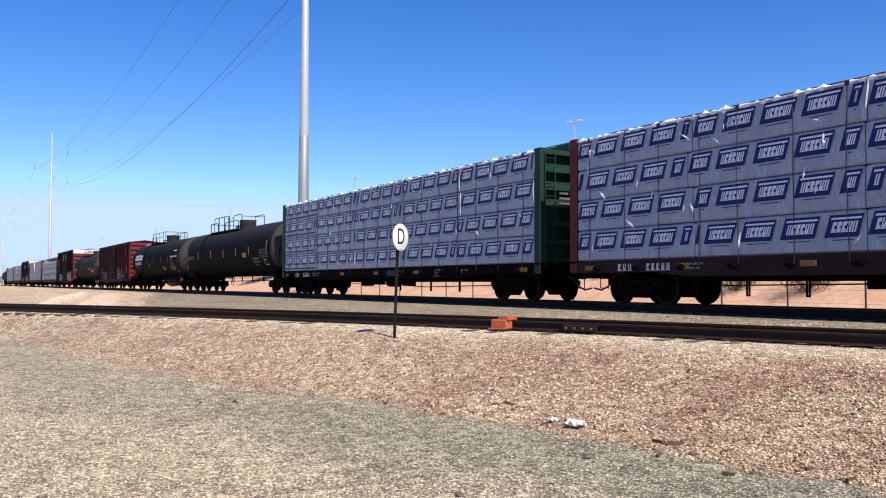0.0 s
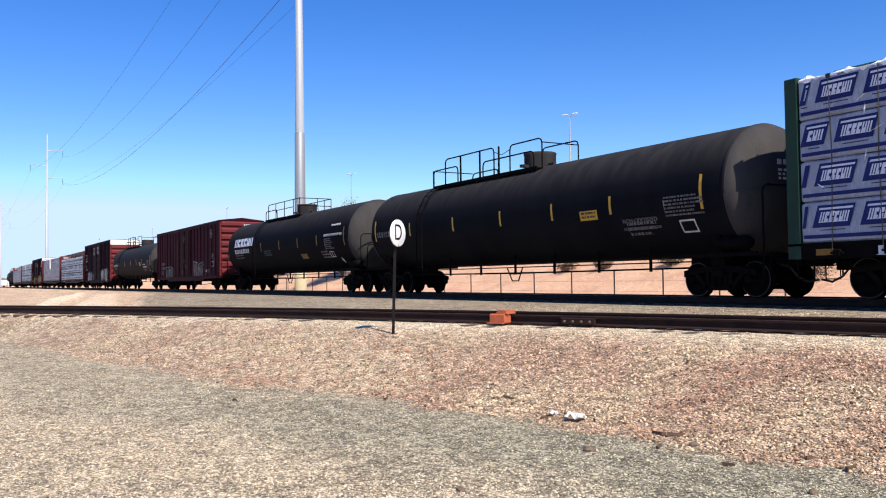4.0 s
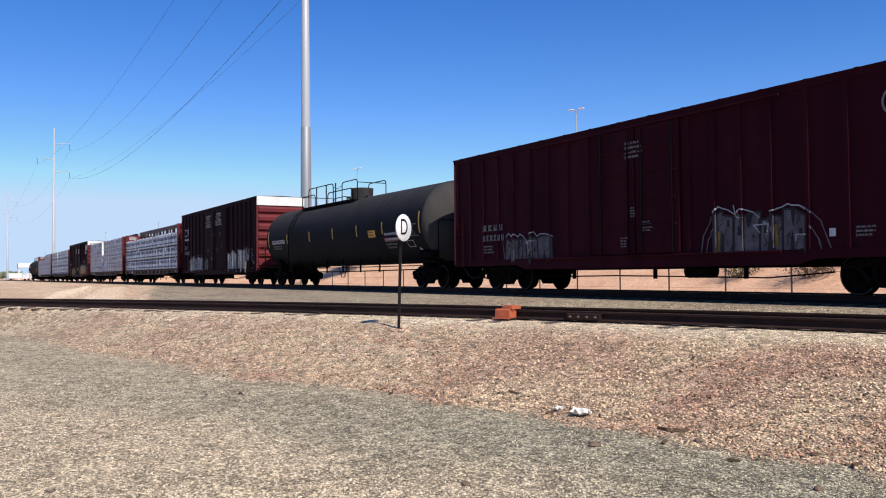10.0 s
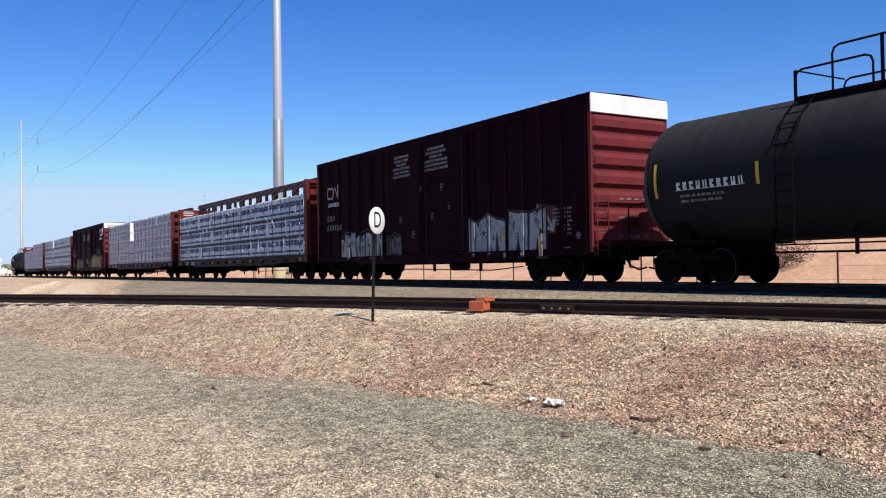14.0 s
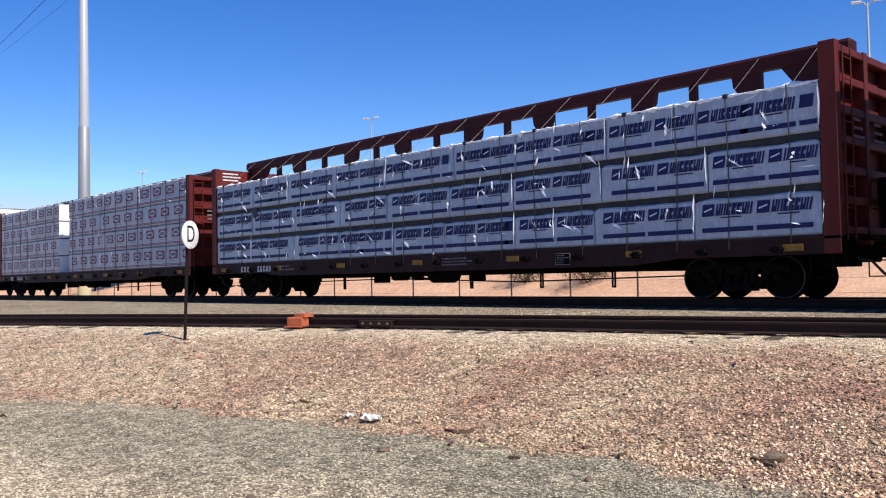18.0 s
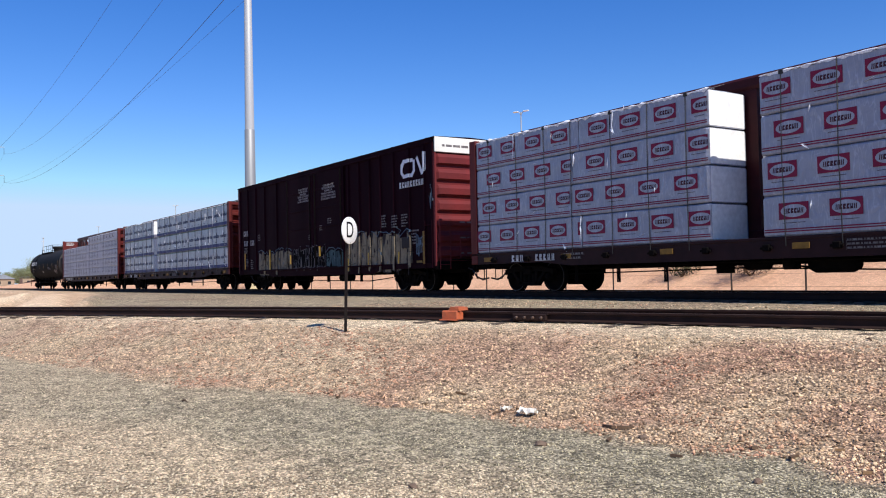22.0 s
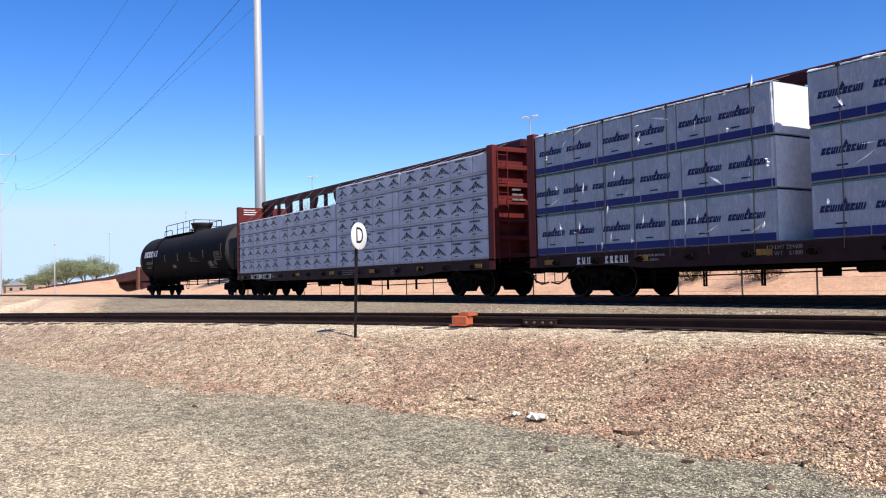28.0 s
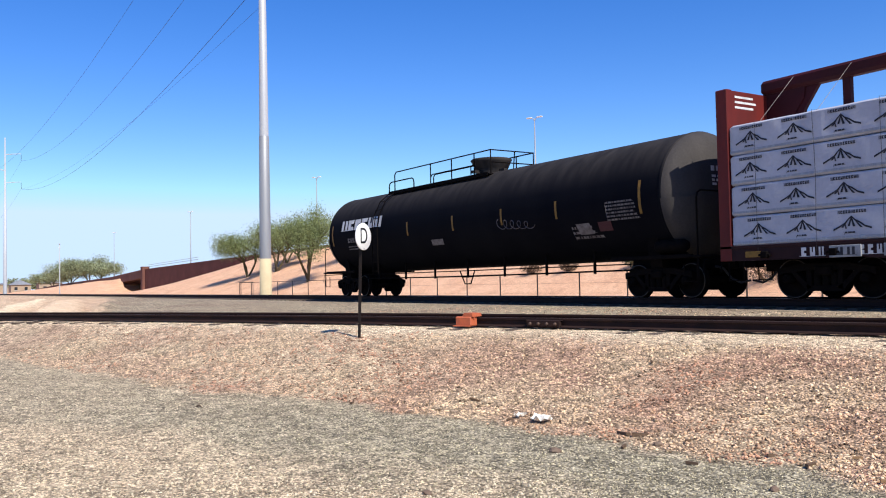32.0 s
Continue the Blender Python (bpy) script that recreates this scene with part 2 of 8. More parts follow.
INK_NAVY = mat("ink_navy", (0.006, 0.012, 0.075), (0.012, 0.02, 0.095), rough=0.5, spec=0.2, scale=5)
INK_RED = mat("ink_red", (0.21, 0.010, 0.045), (0.165, 0.012, 0.045), rough=0.5, spec=0.2, scale=5)
INK_MAROON = mat("ink_maroon", (0.05, 0.012, 0.022), (0.07, 0.02, 0.03), rough=0.5, scale=5)
INK_BLACK = mat("ink_black", (0.02, 0.02, 0.026), (0.04, 0.04, 0.05), rough=0.5, scale=5)
INK_GREEN = mat("ink_green", (0.03, 0.16, 0.10), (0.03, 0.12, 0.09), rough=0.4, scale=5)
INK_WHITE = mat("ink_white", (0.70, 0.71, 0.78), (0.62, 0.63, 0.7), rough=0.4, scale=5)
RUST = mat("rust_brown", (0.085, 0.03, 0.016), (0.05, 0.018, 0.012), rough=0.85, scale=4, fine=0.3)
GRAF_TEAL = mat("graffiti_teal", (0.04, 0.085, 0.10), (0.025, 0.05, 0.06), rough=0.7, scale=3.5, fine=0.25)
CABLE = mat("steel_cable", (0.24, 0.22, 0.20), (0.15, 0.13, 0.12), rough=0.5, metal=0.3, scale=6)
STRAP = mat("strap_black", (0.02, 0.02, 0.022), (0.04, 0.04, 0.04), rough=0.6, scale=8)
LUMBER = mat("dunnage_wood", (0.26, 0.16, 0.08), (0.16, 0.10, 0.06), rough=0.85, scale=6, bump=0.2, stretch=(0.2, 1, 1))
GRAF_CREAM = mat("graffiti_cream", (0.255, 0.205, 0.135), (0.165, 0.13, 0.09), rough=0.7, scale=3.5, fine=0.25)
GRAF_GREY = mat("graffiti_grey", (0.34, 0.35, 0.35), (0.21, 0.215, 0.22), rough=0.7, scale=3.5, fine=0.25)
GRAF_DIM = mat("graffiti_faded", (0.13, 0.12, 0.125), (0.07, 0.05, 0.055), rough=0.7, scale=4, fine=0.3)
GRAF_BLUE = mat("graffiti_blue", (0.10, 0.15, 0.20), (0.06, 0.08, 0.11), rough=0.7, scale=3.5, fine=0.25)
# pack ends, whiter than the wrap because sunlight is put into the colour
WHITE_END_SUNLIT = mat("white_end_sunlit", (0.85, 0.85, 0.84), (0.78, 0.78, 0.77), rough=0.6, scale=3, bump=0.1, bscale=9)
GRAF_DARK = mat("graffiti_outline", (0.02, 0.016, 0.018), (0.03, 0.02, 0.02), rough=0.7, scale=5)
RAIL = mat("rail_rust", (0.026, 0.011, 0.009), (0.016, 0.0085, 0.007), rough=0.8, scale=3, bump=0.3, bscale=60)
RAIL_TOP = mat("rail_head", (0.30, 0.27, 0.25), (0.16, 0.12, 0.10), rough=0.35, metal=0.9, scale=2, stretch=(0.2, 1, 1))
RAIL_TOP_OLD = mat("rail_head_dull", (0.15, 0.10, 0.08), (0.10, 0.065, 0.05), rough=0.6, metal=0.4, scale=2)
TIE = mat("creosoted_tie", (0.075, 0.055, 0.042), (0.12, 0.095, 0.075), rough=0.9, scale=7, bump=0.4, bscale=30, stretch=(1, 0.2, 1))
ORANGE = mat("derail_orange", (0.50, 0.12, 0.05), (0.36, 0.10, 0.05), rough=0.55, scale=8, bump=0.1)
GALV = mat("galvanised_pole", (0.44, 0.455, 0.47), (0.36, 0.375, 0.39), rough=0.5, metal=0.15, scale=1.2, stretch=(1, 1, 0.12), bump=0.05)
GALV_DARK = mat("galvanised_pole_lower", (0.30, 0.31, 0.32), (0.22, 0.23, 0.24), rough=0.55, metal=0.35, scale=1.2, stretch=(1, 1, 0.12), bump=0.05)
POLE_TAN = mat("pole_base_tan", (0.52, 0.43, 0.26), (0.44, 0.36, 0.22), rough=0.8, scale=1.5, bump=0.1)
WIRE = mat("conductor", (0.03, 0.03, 0.034), rough=0.5)
FENCE = mat("fence_steel", (0.045, 0.042, 0.04), (0.07, 0.06, 0.05), rough=0.7, scale=8)
WALL_BROWN = mat("retaining_wall_brown", (0.15, 0.055, 0.04), (0.12, 0.047, 0.036), rough=0.85, scale=0.4, bump=0.2, bscale=8)
CONCRETE = mat("bridge_concrete", (0.17, 0.075, 0.055), (0.13, 0.06, 0.047), rough=0.85, scale=0.5, bump=0.15, bscale=8)
BARK = mat("palo_verde_bark", (0.10, 0.085, 0.04), (0.07, 0.05, 0.032), rough=0.85, scale=5, bump=0.3, stretch=(1, 1, 0.2))
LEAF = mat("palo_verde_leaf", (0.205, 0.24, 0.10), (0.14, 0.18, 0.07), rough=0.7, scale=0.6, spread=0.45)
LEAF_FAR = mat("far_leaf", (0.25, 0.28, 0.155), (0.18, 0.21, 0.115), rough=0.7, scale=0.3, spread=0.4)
SHRUB = mat("shrub_leaf", (0.05, 0.062, 0.025), (0.075, 0.06, 0.03), rough=0.8, scale=2, spread=0.5)
DRYBRUSH = mat("dry_brush", (0.085, 0.055, 0.035), (0.13, 0.085, 0.055), rough=0.9, scale=2, spread=0.5)
SIGN_WHITE = mat("sign_white", (0.82, 0.82, 0.80), (0.76, 0.76, 0.73), rough=0.4, scale=4)
SIGN_BLACK = mat("sign_black", (0.012, 0.012, 0.012), rough=0.5)
POST_IRON = mat("rusty_post", (0.012, 0.009, 0.008), (0.02, 0.013, 0.01), rough=0.8, scale=9, bump=0.2)
STONE_PINK = mat("ballast_stone", (0.365, 0.195, 0.122), (0.55, 0.40, 0.252), rough=0.9, scale=0.5, lo=.42, hi=.56, bscale=90, fine=0.15, spread=0.85)
STONE_TAN = mat("buff_stone", (0.42, 0.35, 0.24), (0.53, 0.45, 0.32), rough=0.9, scale=0.5, bscale=90, fine=0.15, spread=0.6)
STONE_GREY = mat("gravel_stone", (0.33, 0.29, 0.19), (0.43, 0.375, 0.25), rough=0.9, scale=0.35, bscale=90, fine=0.15, spread=0.7)
ROCK = mat("brown_rock", (0.135, 0.09, 0.065), (0.20, 0.145, 0.105), rough=0.9, scale=6, bump=0.4, bscale=40)
LITTER = mat("white_plastic_litter", (0.82, 0.77, 0.66), (0.72, 0.66, 0.55), rough=0.5, scale=5)
TWIG = mat("dry_wood", (0.09, 0.055, 0.035), (0.16, 0.11, 0.07), rough=0.9, scale=8)
FARWHITE = mat("far_white", (0.72, 0.72, 0.70), (0.62, 0.61, 0.58), rough=0.7, scale=0.5)
FARTAN = mat("far_stucco", (0.36, 0.28, 0.20), (0.30, 0.235, 0.17), rough=0.9, scale=0.4)
FARGLASS = mat("far_window", (0.03, 0.035, 0.04), rough=0.15)


# ---- mesh tools ----
class Mesh:
    """Collects vertices and faces for one mesh."""

    def __init__(self):
        self.v, self.f, self.smooth = [], [], []

    def add(self, verts, faces, smooth=False):
        o = len(self.v)
        self.v += [tuple(p) for p in verts]
        self.f += [tuple(i + o for i in f) for f in faces]
        self.smooth += [smooth] * len(faces)
        return self

    def box(self, x0, x1, y0, y1, z0, z1, c=0.0):
        """A box with edges cut by c."""
        if c <= 0:
            v = [(x, y, z) for z in (z0, z1) for y in (y0, y1) for x in (x0, x1)]
            return self.add(v, [(0, 2, 3, 1), (4, 5, 7, 6), (0, 1, 5, 4), (2, 6, 7, 3), (0, 4, 6, 2), (1, 3, 7, 5)])
        c = min(c, (x1 - x0) * 0.45, (y1 - y0) * 0.45, (z1 - z0) * 0.45)
        lo, hi, v, idx = (x0, y0, z0), (x1, y1, z1), [], {}
        for sx in (0, 1):
            for sy in (0, 1):
                for sz in (0, 1):
                    s = (sx, sy, sz)
                    for a in range(3):
                        p = [(hi[k] - c if s[k] else lo[k] + c) for k in range(3)]
                        p[a] = hi[a] if s[a] else lo[a]
                        idx[s, a] = len(v)
                        v.append(p)
        f = []
        for a in range(3):
            b, d = (a + 1) % 3, (a + 2) % 3
            for s in (0, 1):
                q = []
                for (u, w) in ((0, 0), (1, 0), (1, 1), (0, 1)):
                    k = [0, 0, 0]
                    k[a], k[b], k[d] = s, u, w
                    q.append(idx[tuple(k), a])
                f.append(q if s else q[::-1])
            for u in (0, 1):
                for w in (0, 1):
                    k0, k1 = [0, 0, 0], [0, 0, 0]
                    k0[b], k0[d], k1[b], k1[d] = u, w, u, w
                    k0[a], k1[a] = 0, 1
                    q = [idx[tuple(k0), b], idx[tuple(k1), b], idx[tuple(k1), d], idx[tuple(k0), d]]
                    f.append(q if u != w else q[::-1])
        for sx in (0, 1):
            for sy in (0, 1):
                for sz in (0, 1):
                    s = (sx, sy, sz)
                    t = [idx[s, 0], idx[s, 1], idx[s, 2]]
                    f.append(t if (sx + sy + sz) % 2 else t[::-1])
        return self.add(v, f)

    def tube(self, pts, r, n=8, close=True):
        """A round bar along points; r may be one radius or one for each point."""
        pts = [Vector(p) for p in pts]
        rs = r if isinstance(r, (list, tuple)) else [r] * len(pts)
        o, v, f = None, [], []
        for i, p in enumerate(pts):
            d = (pts[min(i + 1, len(pts) - 1)] - pts[max(i - 1, 0)]).normalized()
            if o is None:
                o = d.orthogonal().normalized()
            o = (o - d * o.dot(d)).normalized()
            q = d.cross(o)
            for k in range(n):
                a = 2 * math.pi * k / n
                v.append(p + (o * math.cos(a) + q * math.sin(a)) * rs[i])
        for i in range(len(pts) - 1):
            for k in range(n):
                a, b = i * n + k, i * n + (k + 1) % n
                f.append((a, b, b + n, a + n))
        self.add(v, f, True)
        if close:
            e = (len(pts) - 1) * n
            self.add([v[k] for k in range(n)][::-1] + [v[e + k] for k in range(n)], [tuple(range(n)), tuple(range(n, 2 * n))])
        return self

    def turn(self, prof, axis="x", n=32, centre=(0, 0, 0), a0=0.0, a1=2 * math.pi):
        """Turns a profile of (along, radius) round an axis."""
        full = abs(a1 - a0) > 6.28
        m = n if full else n + 1
        v, f = [], []
        for (t, r) in prof:
            for k in range(m):
                a = a0 + (a1 - a0) * k / n
                c, s = r * math.cos(a), r * math.sin(a)
                p = {"x": (t, c, s), "y": (s, t, c), "z": (c, s, t)}[axis]
                v.append([p[i] + centre[i] for i in range(3)])
        for i in range(len(prof) - 1):
            for k in range(n):
                a, b = i * m + k, i * m + (k + 1) % m
                f.append((a, b, b + m, a + m))
        return self.add(v, f, True)

    def prism(self, poly, axis, lo, hi):
        """Extrudes a flat outline: axis y takes (x, z) points, x takes (y, z), z takes (x, y)."""
        def at(p, w):
            return {"y": (p[0], w, p[1]), "x": (w, p[0], p[1]), "z": (p[0], p[1], w)}[axis]
        n = len(poly)
        v = [at(p, lo) for p in poly] + [at(p, hi) for p in poly]
        f = [tuple(range(n)), tuple(range(2 * n - 1, n - 1, -1))] + [(i + n, (i + 1) % n + n, (i + 1) % n, i) for i in range(n)]
        return self.add(v, f)

    def quad(self, a, b, c, d):
        return self.add([a, b, c, d], [(0, 1, 2, 3)])

    def mesh(self, name, *mats):
        me = bpy.data.meshes.new(name)
        me.from_pydata(self.v, [], self.f)
        me.polygons.foreach_set("use_smooth", self.smooth)
        for m in mats:
            me.materials.append(m)
        me.update()
        bm = bmesh.new()
        bm.from_mesh(me)
        bmesh.ops.recalc_face_normals(bm, faces=bm.faces)
        bm.to_mesh(me)
        bm.free()
        return me


def part(name, m, material, parent=None, label="", at=None):
    """One mesh object under a thing or a part. m: a Mesh, or mesh data to share."""
    data = m.mesh(name, material) if isinstance(m, Mesh) else m
    ob = new(name, data)
    if parent is not None:
        ob.parent = parent
    if at is not None:
        ob.matrix_basis = at
    if label:
        tagged(ob, label)
    return ob


def thing(name, label, category, at=None, group="", kind=""):
    """A top-level Empty that carries parts."""
    ob = new(name)
    ob.empty_display_size = 0.3
    if at is not None:
        ob.matrix_basis = at
    return tagged(ob, label, category, group, kind)


def solid(name, m, material, label, category, kind="", at=None, group=""):
    ob = part(name, m, material, at=at)
    return tagged(ob, label, category, group, kind)


def words(text, size, parent, material, at, name="lettering", thick=0.003):
    """Raised lettering in the built-in font, turned into a mesh."""
    cu = bpy.data.curves.new("text", "FONT")
    cu.body, cu.size, cu.extrude, cu.align_x, cu.align_y = text, size, thick, "CENTER", "CENTER"
    ob = bpy.data.objects.new("text", cu)
    scene.collection.objects.link(ob)
    me = bpy.data.meshes.new_from_object(ob.evaluated_get(bpy.context.evaluated_depsgraph_get()))
    bpy.data.objects.remove(ob)
    me.materials.clear()
    me.materials.append(material)
    return part(name, me, material, parent, at=at)


def facing(x, y, z, s=1.0):
    """Pose of lettering on a side that faces -y."""
    return pose(x, y, z, 90, 0, 0) @ Matrix.Scale(s, 4)


def comb(x0, x1, z0, z1, count, slant=0.0, gap=0.3):
    """One outline: a hairline with plain uneven blocks on it, in place of lettering."""
    h, w = z1 - z0, (x1 - x0) / count
    k = 0.05
    pts = [(x0, z0), (x1, z0), (x1 + slant * h * k, z0 + h * k)]
    for i in range(count - 1, -1, -1):
        a, b = x0 + (i + gap * .5) * w, x0 + (i + 1 - gap * .5) * w
        kind = (i * 7 + count * 3) % 5
        if kind in (1, 3):
            c, d = a + (b - a) * .36, a + (b - a) * .62
            steps_ = [(b, k), (b, 1), (d, 1), (d, .45 if kind == 1 else k), (c, .45 if kind == 1 else k), (c, 1), (a, 1), (a, k)]
        elif kind == 2:
            steps_ = [(b, k), (b, .42), (a + (b - a) * .5, .5), (b, .62), (b, 1), (a, 1), (a, k)]
        else:
            e = a + (b - a) * .55
            steps_ = [(b, k), (b, .34), (e, .38), (e, .62), (b, .66), (b, 1), (a, 1), (a, k)]
        pts += [(x + slant * h * u, z0 + h * u) for x, u in steps_]
    return pts + [(x0 + slant * h * k, z0 + h * k)]


def glyph_row(m, x0, x1, z0, z1, y, count, rng, slant=0.0, gap=0.3):
    pts = comb(x0, x1, z0, z1, count, slant, gap)
    return m.add([(x, y, z) for x, z in pts], [tuple(range(len(pts)))])


def ledger(x0, x1, z0, z1, lines, rng):
    """One outline: a hairline spine with rows of small plain blocks, in place of small stencil."""
    h = (z1 - z0) / lines
    e = x0 + .006
    pts = [(x0, z0), (x0, z1)]
    for i in range(lines):
        t = z1 - i * h
        zb, zt, zm = t - h * .68, t - h * .18, t - h * .62
        r = x0 + (x1 - x0) * rng.uniform(0.6, 1.0)
        pts.append((e, zm))
        x = e + .01
        while x < r - .03:
            w = min(rng.uniform(.5, 2.2) * h * .6, r - x)
            pts += [(x, zm), (x, zt), (x + w, zt), (x + w, zm)]
            x += w + h * rng.uniform(.15, .5)
        pts += [(max(x, r), zm), (max(x, r), zb), (e, zb)]
    return pts + [(e, z0)]


def bars(m, x0, x1, z0, z1, y, lines, rng):
    pts = ledger(x0, x1, z0, z1, lines, rng)
    return m.add([(x, y, z) for x, z in pts], [tuple(range(len(pts)))])


# ---- ground ----
RAIL_Z, TRACK_Y = 1.08, 17.5
SPUR_Z = 0.90
CREST_Y = 45.0


def smooth(a, b, v):
    t = min(max((v - a) / (b - a), 0.0), 1.0)
    return t * t * (3 - 2 * t)


def spur_y(x):
    """The near rail of the siding, which bends towards the viewer."""
    if x > 10:
        return 13.74
    if x < -34:
        return spur_y(-34) + 0.63 * (x + 34)
    return 12.7 + 0.258 * (x + 2) - 0.00714 * ((x + 8) ** 2 - 36)


def spur_slope(x):
    return 0.0 if x > 10 else 0.63 if x < -34 else 0.258 - 0.01428 * (x + 8)


TOE = [(-60, -12.0), (-40, -3.2), (-28, 1.3), (-18.7, 2.9), (-12.8, 4.0), (-10.4, 5.3), (-8, 5.75), (-4.3, 6.05), (2, 6.2), (20, 7.0), (60, 8.0)]


def toe_y(x):
    """Where the ballast slope meets the grey gravel."""
    for (a, ya), (b, yb) in zip(TOE, TOE[1:]):
        if x <= b:
            return ya + (yb - ya) * max(0.0, (x - a) / (b - a))
    return TOE[-1][1]


# the road comes down beyond the underpass
FALL = ((-185, 5.27), (-222, 4.0), (-300, 2.9), (-352, 1.5), (-392, 0.45))


def crest_z(x):
    if x < -185:
        for (a, za), (b, zb) in zip(FALL, FALL[1:]):
            if x >= b:
                return za + (zb - za) * (x - a) / (b - a)
        return 0.45
    return 5.5 + (x + 160) * 0.0093


# ridges of loose dirt pushed up beside the crossing: two ends, half width
RIDGE_Z = 0.22
RIDGES = (((-31.5, 3.0), (-72, 9.6), 0.55), ((-30.5, 4.6), (-66, 10.6), 0.95), ((-31.0, 5.9), (-55, 11.4), 0.35))


def ridge(x, y):
    best = 0.0
    for (ax, ay), (bx, by), w in RIDGES:
        t = (x - ax) / (bx - ax)
        d = abs(y - ay - (by - ay) * t + .35 * noise.noise((x * .25, y * .3, 15))) / (w * (1 + .5 * t))
        best = max(best, smooth(1.0, 0.25, d) * smooth(-.06, .08, t) * smooth(1.06, .8, t))
    return best


def bank(x):
    """How much of the road bank stands in front of the retaining wall."""
    if x > -185:
        return smooth(-172, -112, x)
    return smooth(-191, -214, x) * (.62 + .3 * smooth(-208, -240, x))


def height(x, y):
    n = noise.noise
    z = 0.0
    sy, ty = spur_y(x), toe_y(x)
    if y <= ty:
        z = 0.012 * n((x * 0.9, y * 0.9, 0)) - 0.03 * smooth(ty, ty - 6, y)
    elif y < sy:
        u = (y - ty) / max(sy - ty, 0.3)
        z = 0.70 * (0.25 * u + 0.75 * smooth(-0.05, 0.80, u)) + 0.03 * n((x * 0.55, y * 0.8, 3)) * smooth(0, 0.3, u) * smooth(1.0, 0.85, u)
    elif y < 20.2:
        v = min(max((y - sy - 1.7) / max(15.6 - sy - 1.7, 0.4), 0), 1)
        z = 0.72 + 0.14 * v
        if x < -26:
            z += RIDGE_Z * ridge(x, y)
            z += smooth(-26, -40, x) * (0.16 * n((x * 0.16, y * 0.34, 7)) - 0.06) * smooth(sy + 1.6, sy + 3.5, y) * smooth(13.2, 11.0, y)
    elif y < 27:
        z = 0.86 - 0.42 * smooth(20.2, 22.5, y)
    else:
        z = 0.44
    if y > 27:
        e = bank(x)
        top = crest_z(x)
        u = min(max((y - 28) / (CREST_Y - 0.3 - 28), 0), 1)
        rise = (top - 0.44) * u * e
        z = 0.44 + rise + 0.10 * n((x * 0.12, y * 0.15, 11)) * smooth(28, 32, y) * smooth(46, 42, y)
        if y > CREST_Y - 0.3:
            on = 1.0 if (x > -185 or x < -208) else 0.0
            z = 0.44 + (top - 0.44) * on * (1 - smooth(75, 100, y))
    return z


def soil(x, y):
    """Weights of pink ballast, tan dirt and orange bank gravel."""
    n = noise.noise
    sy, ty = spur_y(x), toe_y(x)
    wob = 0.55 * n((x * 0.8, y * 0.8, 5)) + 0.25 * n((x * 3.1, y * 3.1, 6))
    pink = smooth(ty - 0.25, ty + 0.3, y + wob * 0.7)
    if y > sy + 2.2:
        pink *= 0.35
    tan = 0.0
    if y > sy + 1.5 and y < 15.4:
        tan = smooth(2.5, -2.5, x + 33.5 + (y - 6.4) * 4.6 + 3.5 * n((x * 0.15, y * 0.5, 2))) * smooth(15.6, 14.2, y)
    if x < -70 and y < 16:
        tan = max(tan, smooth(-70, -90, x))
    if y < ty - 1.0:
        tan = max(tan, 0.95 * smooth(1.2, 3.2, ty - y + 1.2 * wob + .12 * (x + 6)))
    if y < ty and x > -1.2:
        tan = max(tan, .35 * smooth(-1.2, -0.4, x) * smooth(2.5, 4.5, y))
    orange = max(smooth(22.5, 26.5, y), 0.45 * tan if y > sy else 0.0)
    pale = 0.0
    if tan > 0 and sy + 1.2 < y < 15.4 and x < -24:
        # dry sand of the ridges, orange on the broad one
        r = ridge(x, y)
        pale = tan * max(smooth(.15, .7, r), .05 + .25 * smooth(-.2, .3, n((x * .12, y * .5, 4))))
        tan *= .75 + .25 * r
        orange = max(orange, tan * (.25 + .45 * smooth(.2, .8, r)))
        if y - (4.6 + (-30.5 - x) * .168) > -.9:
            pale *= .6
    if y < sy:
        tan = max(tan, .5 * smooth(-5, -15, x + 3 * wob))
    if ty < y < sy:
        pale = .7 * smooth(.55, .9, (y - ty) / max(sy - ty, .3) + .25 * wob)
    return (pink, tan, orange, pale)


def steps(*spans):
    out = []
    for a, b, d in spans:
        n = max(1, round((b - a) / d))
        out += [a + (b - a) * i / n for i in range(n)]
    return out + [spans[-1][1]]


GX = steps((-3000, -700, 460), (-700, -300, 40), (-300, -100, 5), (-100, -45, 1.5), (-45, -24, 0.4), (-24, 2, 0.16), (2, 16, 0.6), (16, 100, 6), (100, 500, 60), (500, 3000, 500))
GY = steps((-3000, -300, 450), (-300, -20, 40), (-20, -4, 1.6), (-4, 1, 0.4), (1, 13.5, 0.15), (13.5, 22.5, 0.3), (22.5, 48, 0.85), (48, 104, 4), (104, 500, 60), (500, 3000, 500))
gv = [(x, y, height(x, y)) for y in GY for x in GX]
nx = len(GX)
gf = [(j * nx + i, j * nx + i + 1, (j + 1) * nx + i + 1, (j + 1) * nx + i) for j in range(len(GY) - 1) for i in range(nx - 1)]
g_me = bpy.data.meshes.new("ground")
g_me.from_pydata(gv, [], gf)
g_me.polygons.foreach_set("use_smooth", [True] * len(gf))
col = g_me.attributes.new("soil", "FLOAT_COLOR", "POINT")
col.data.foreach_set("color", [c for p in gv for c in soil(p[0], p[1])])


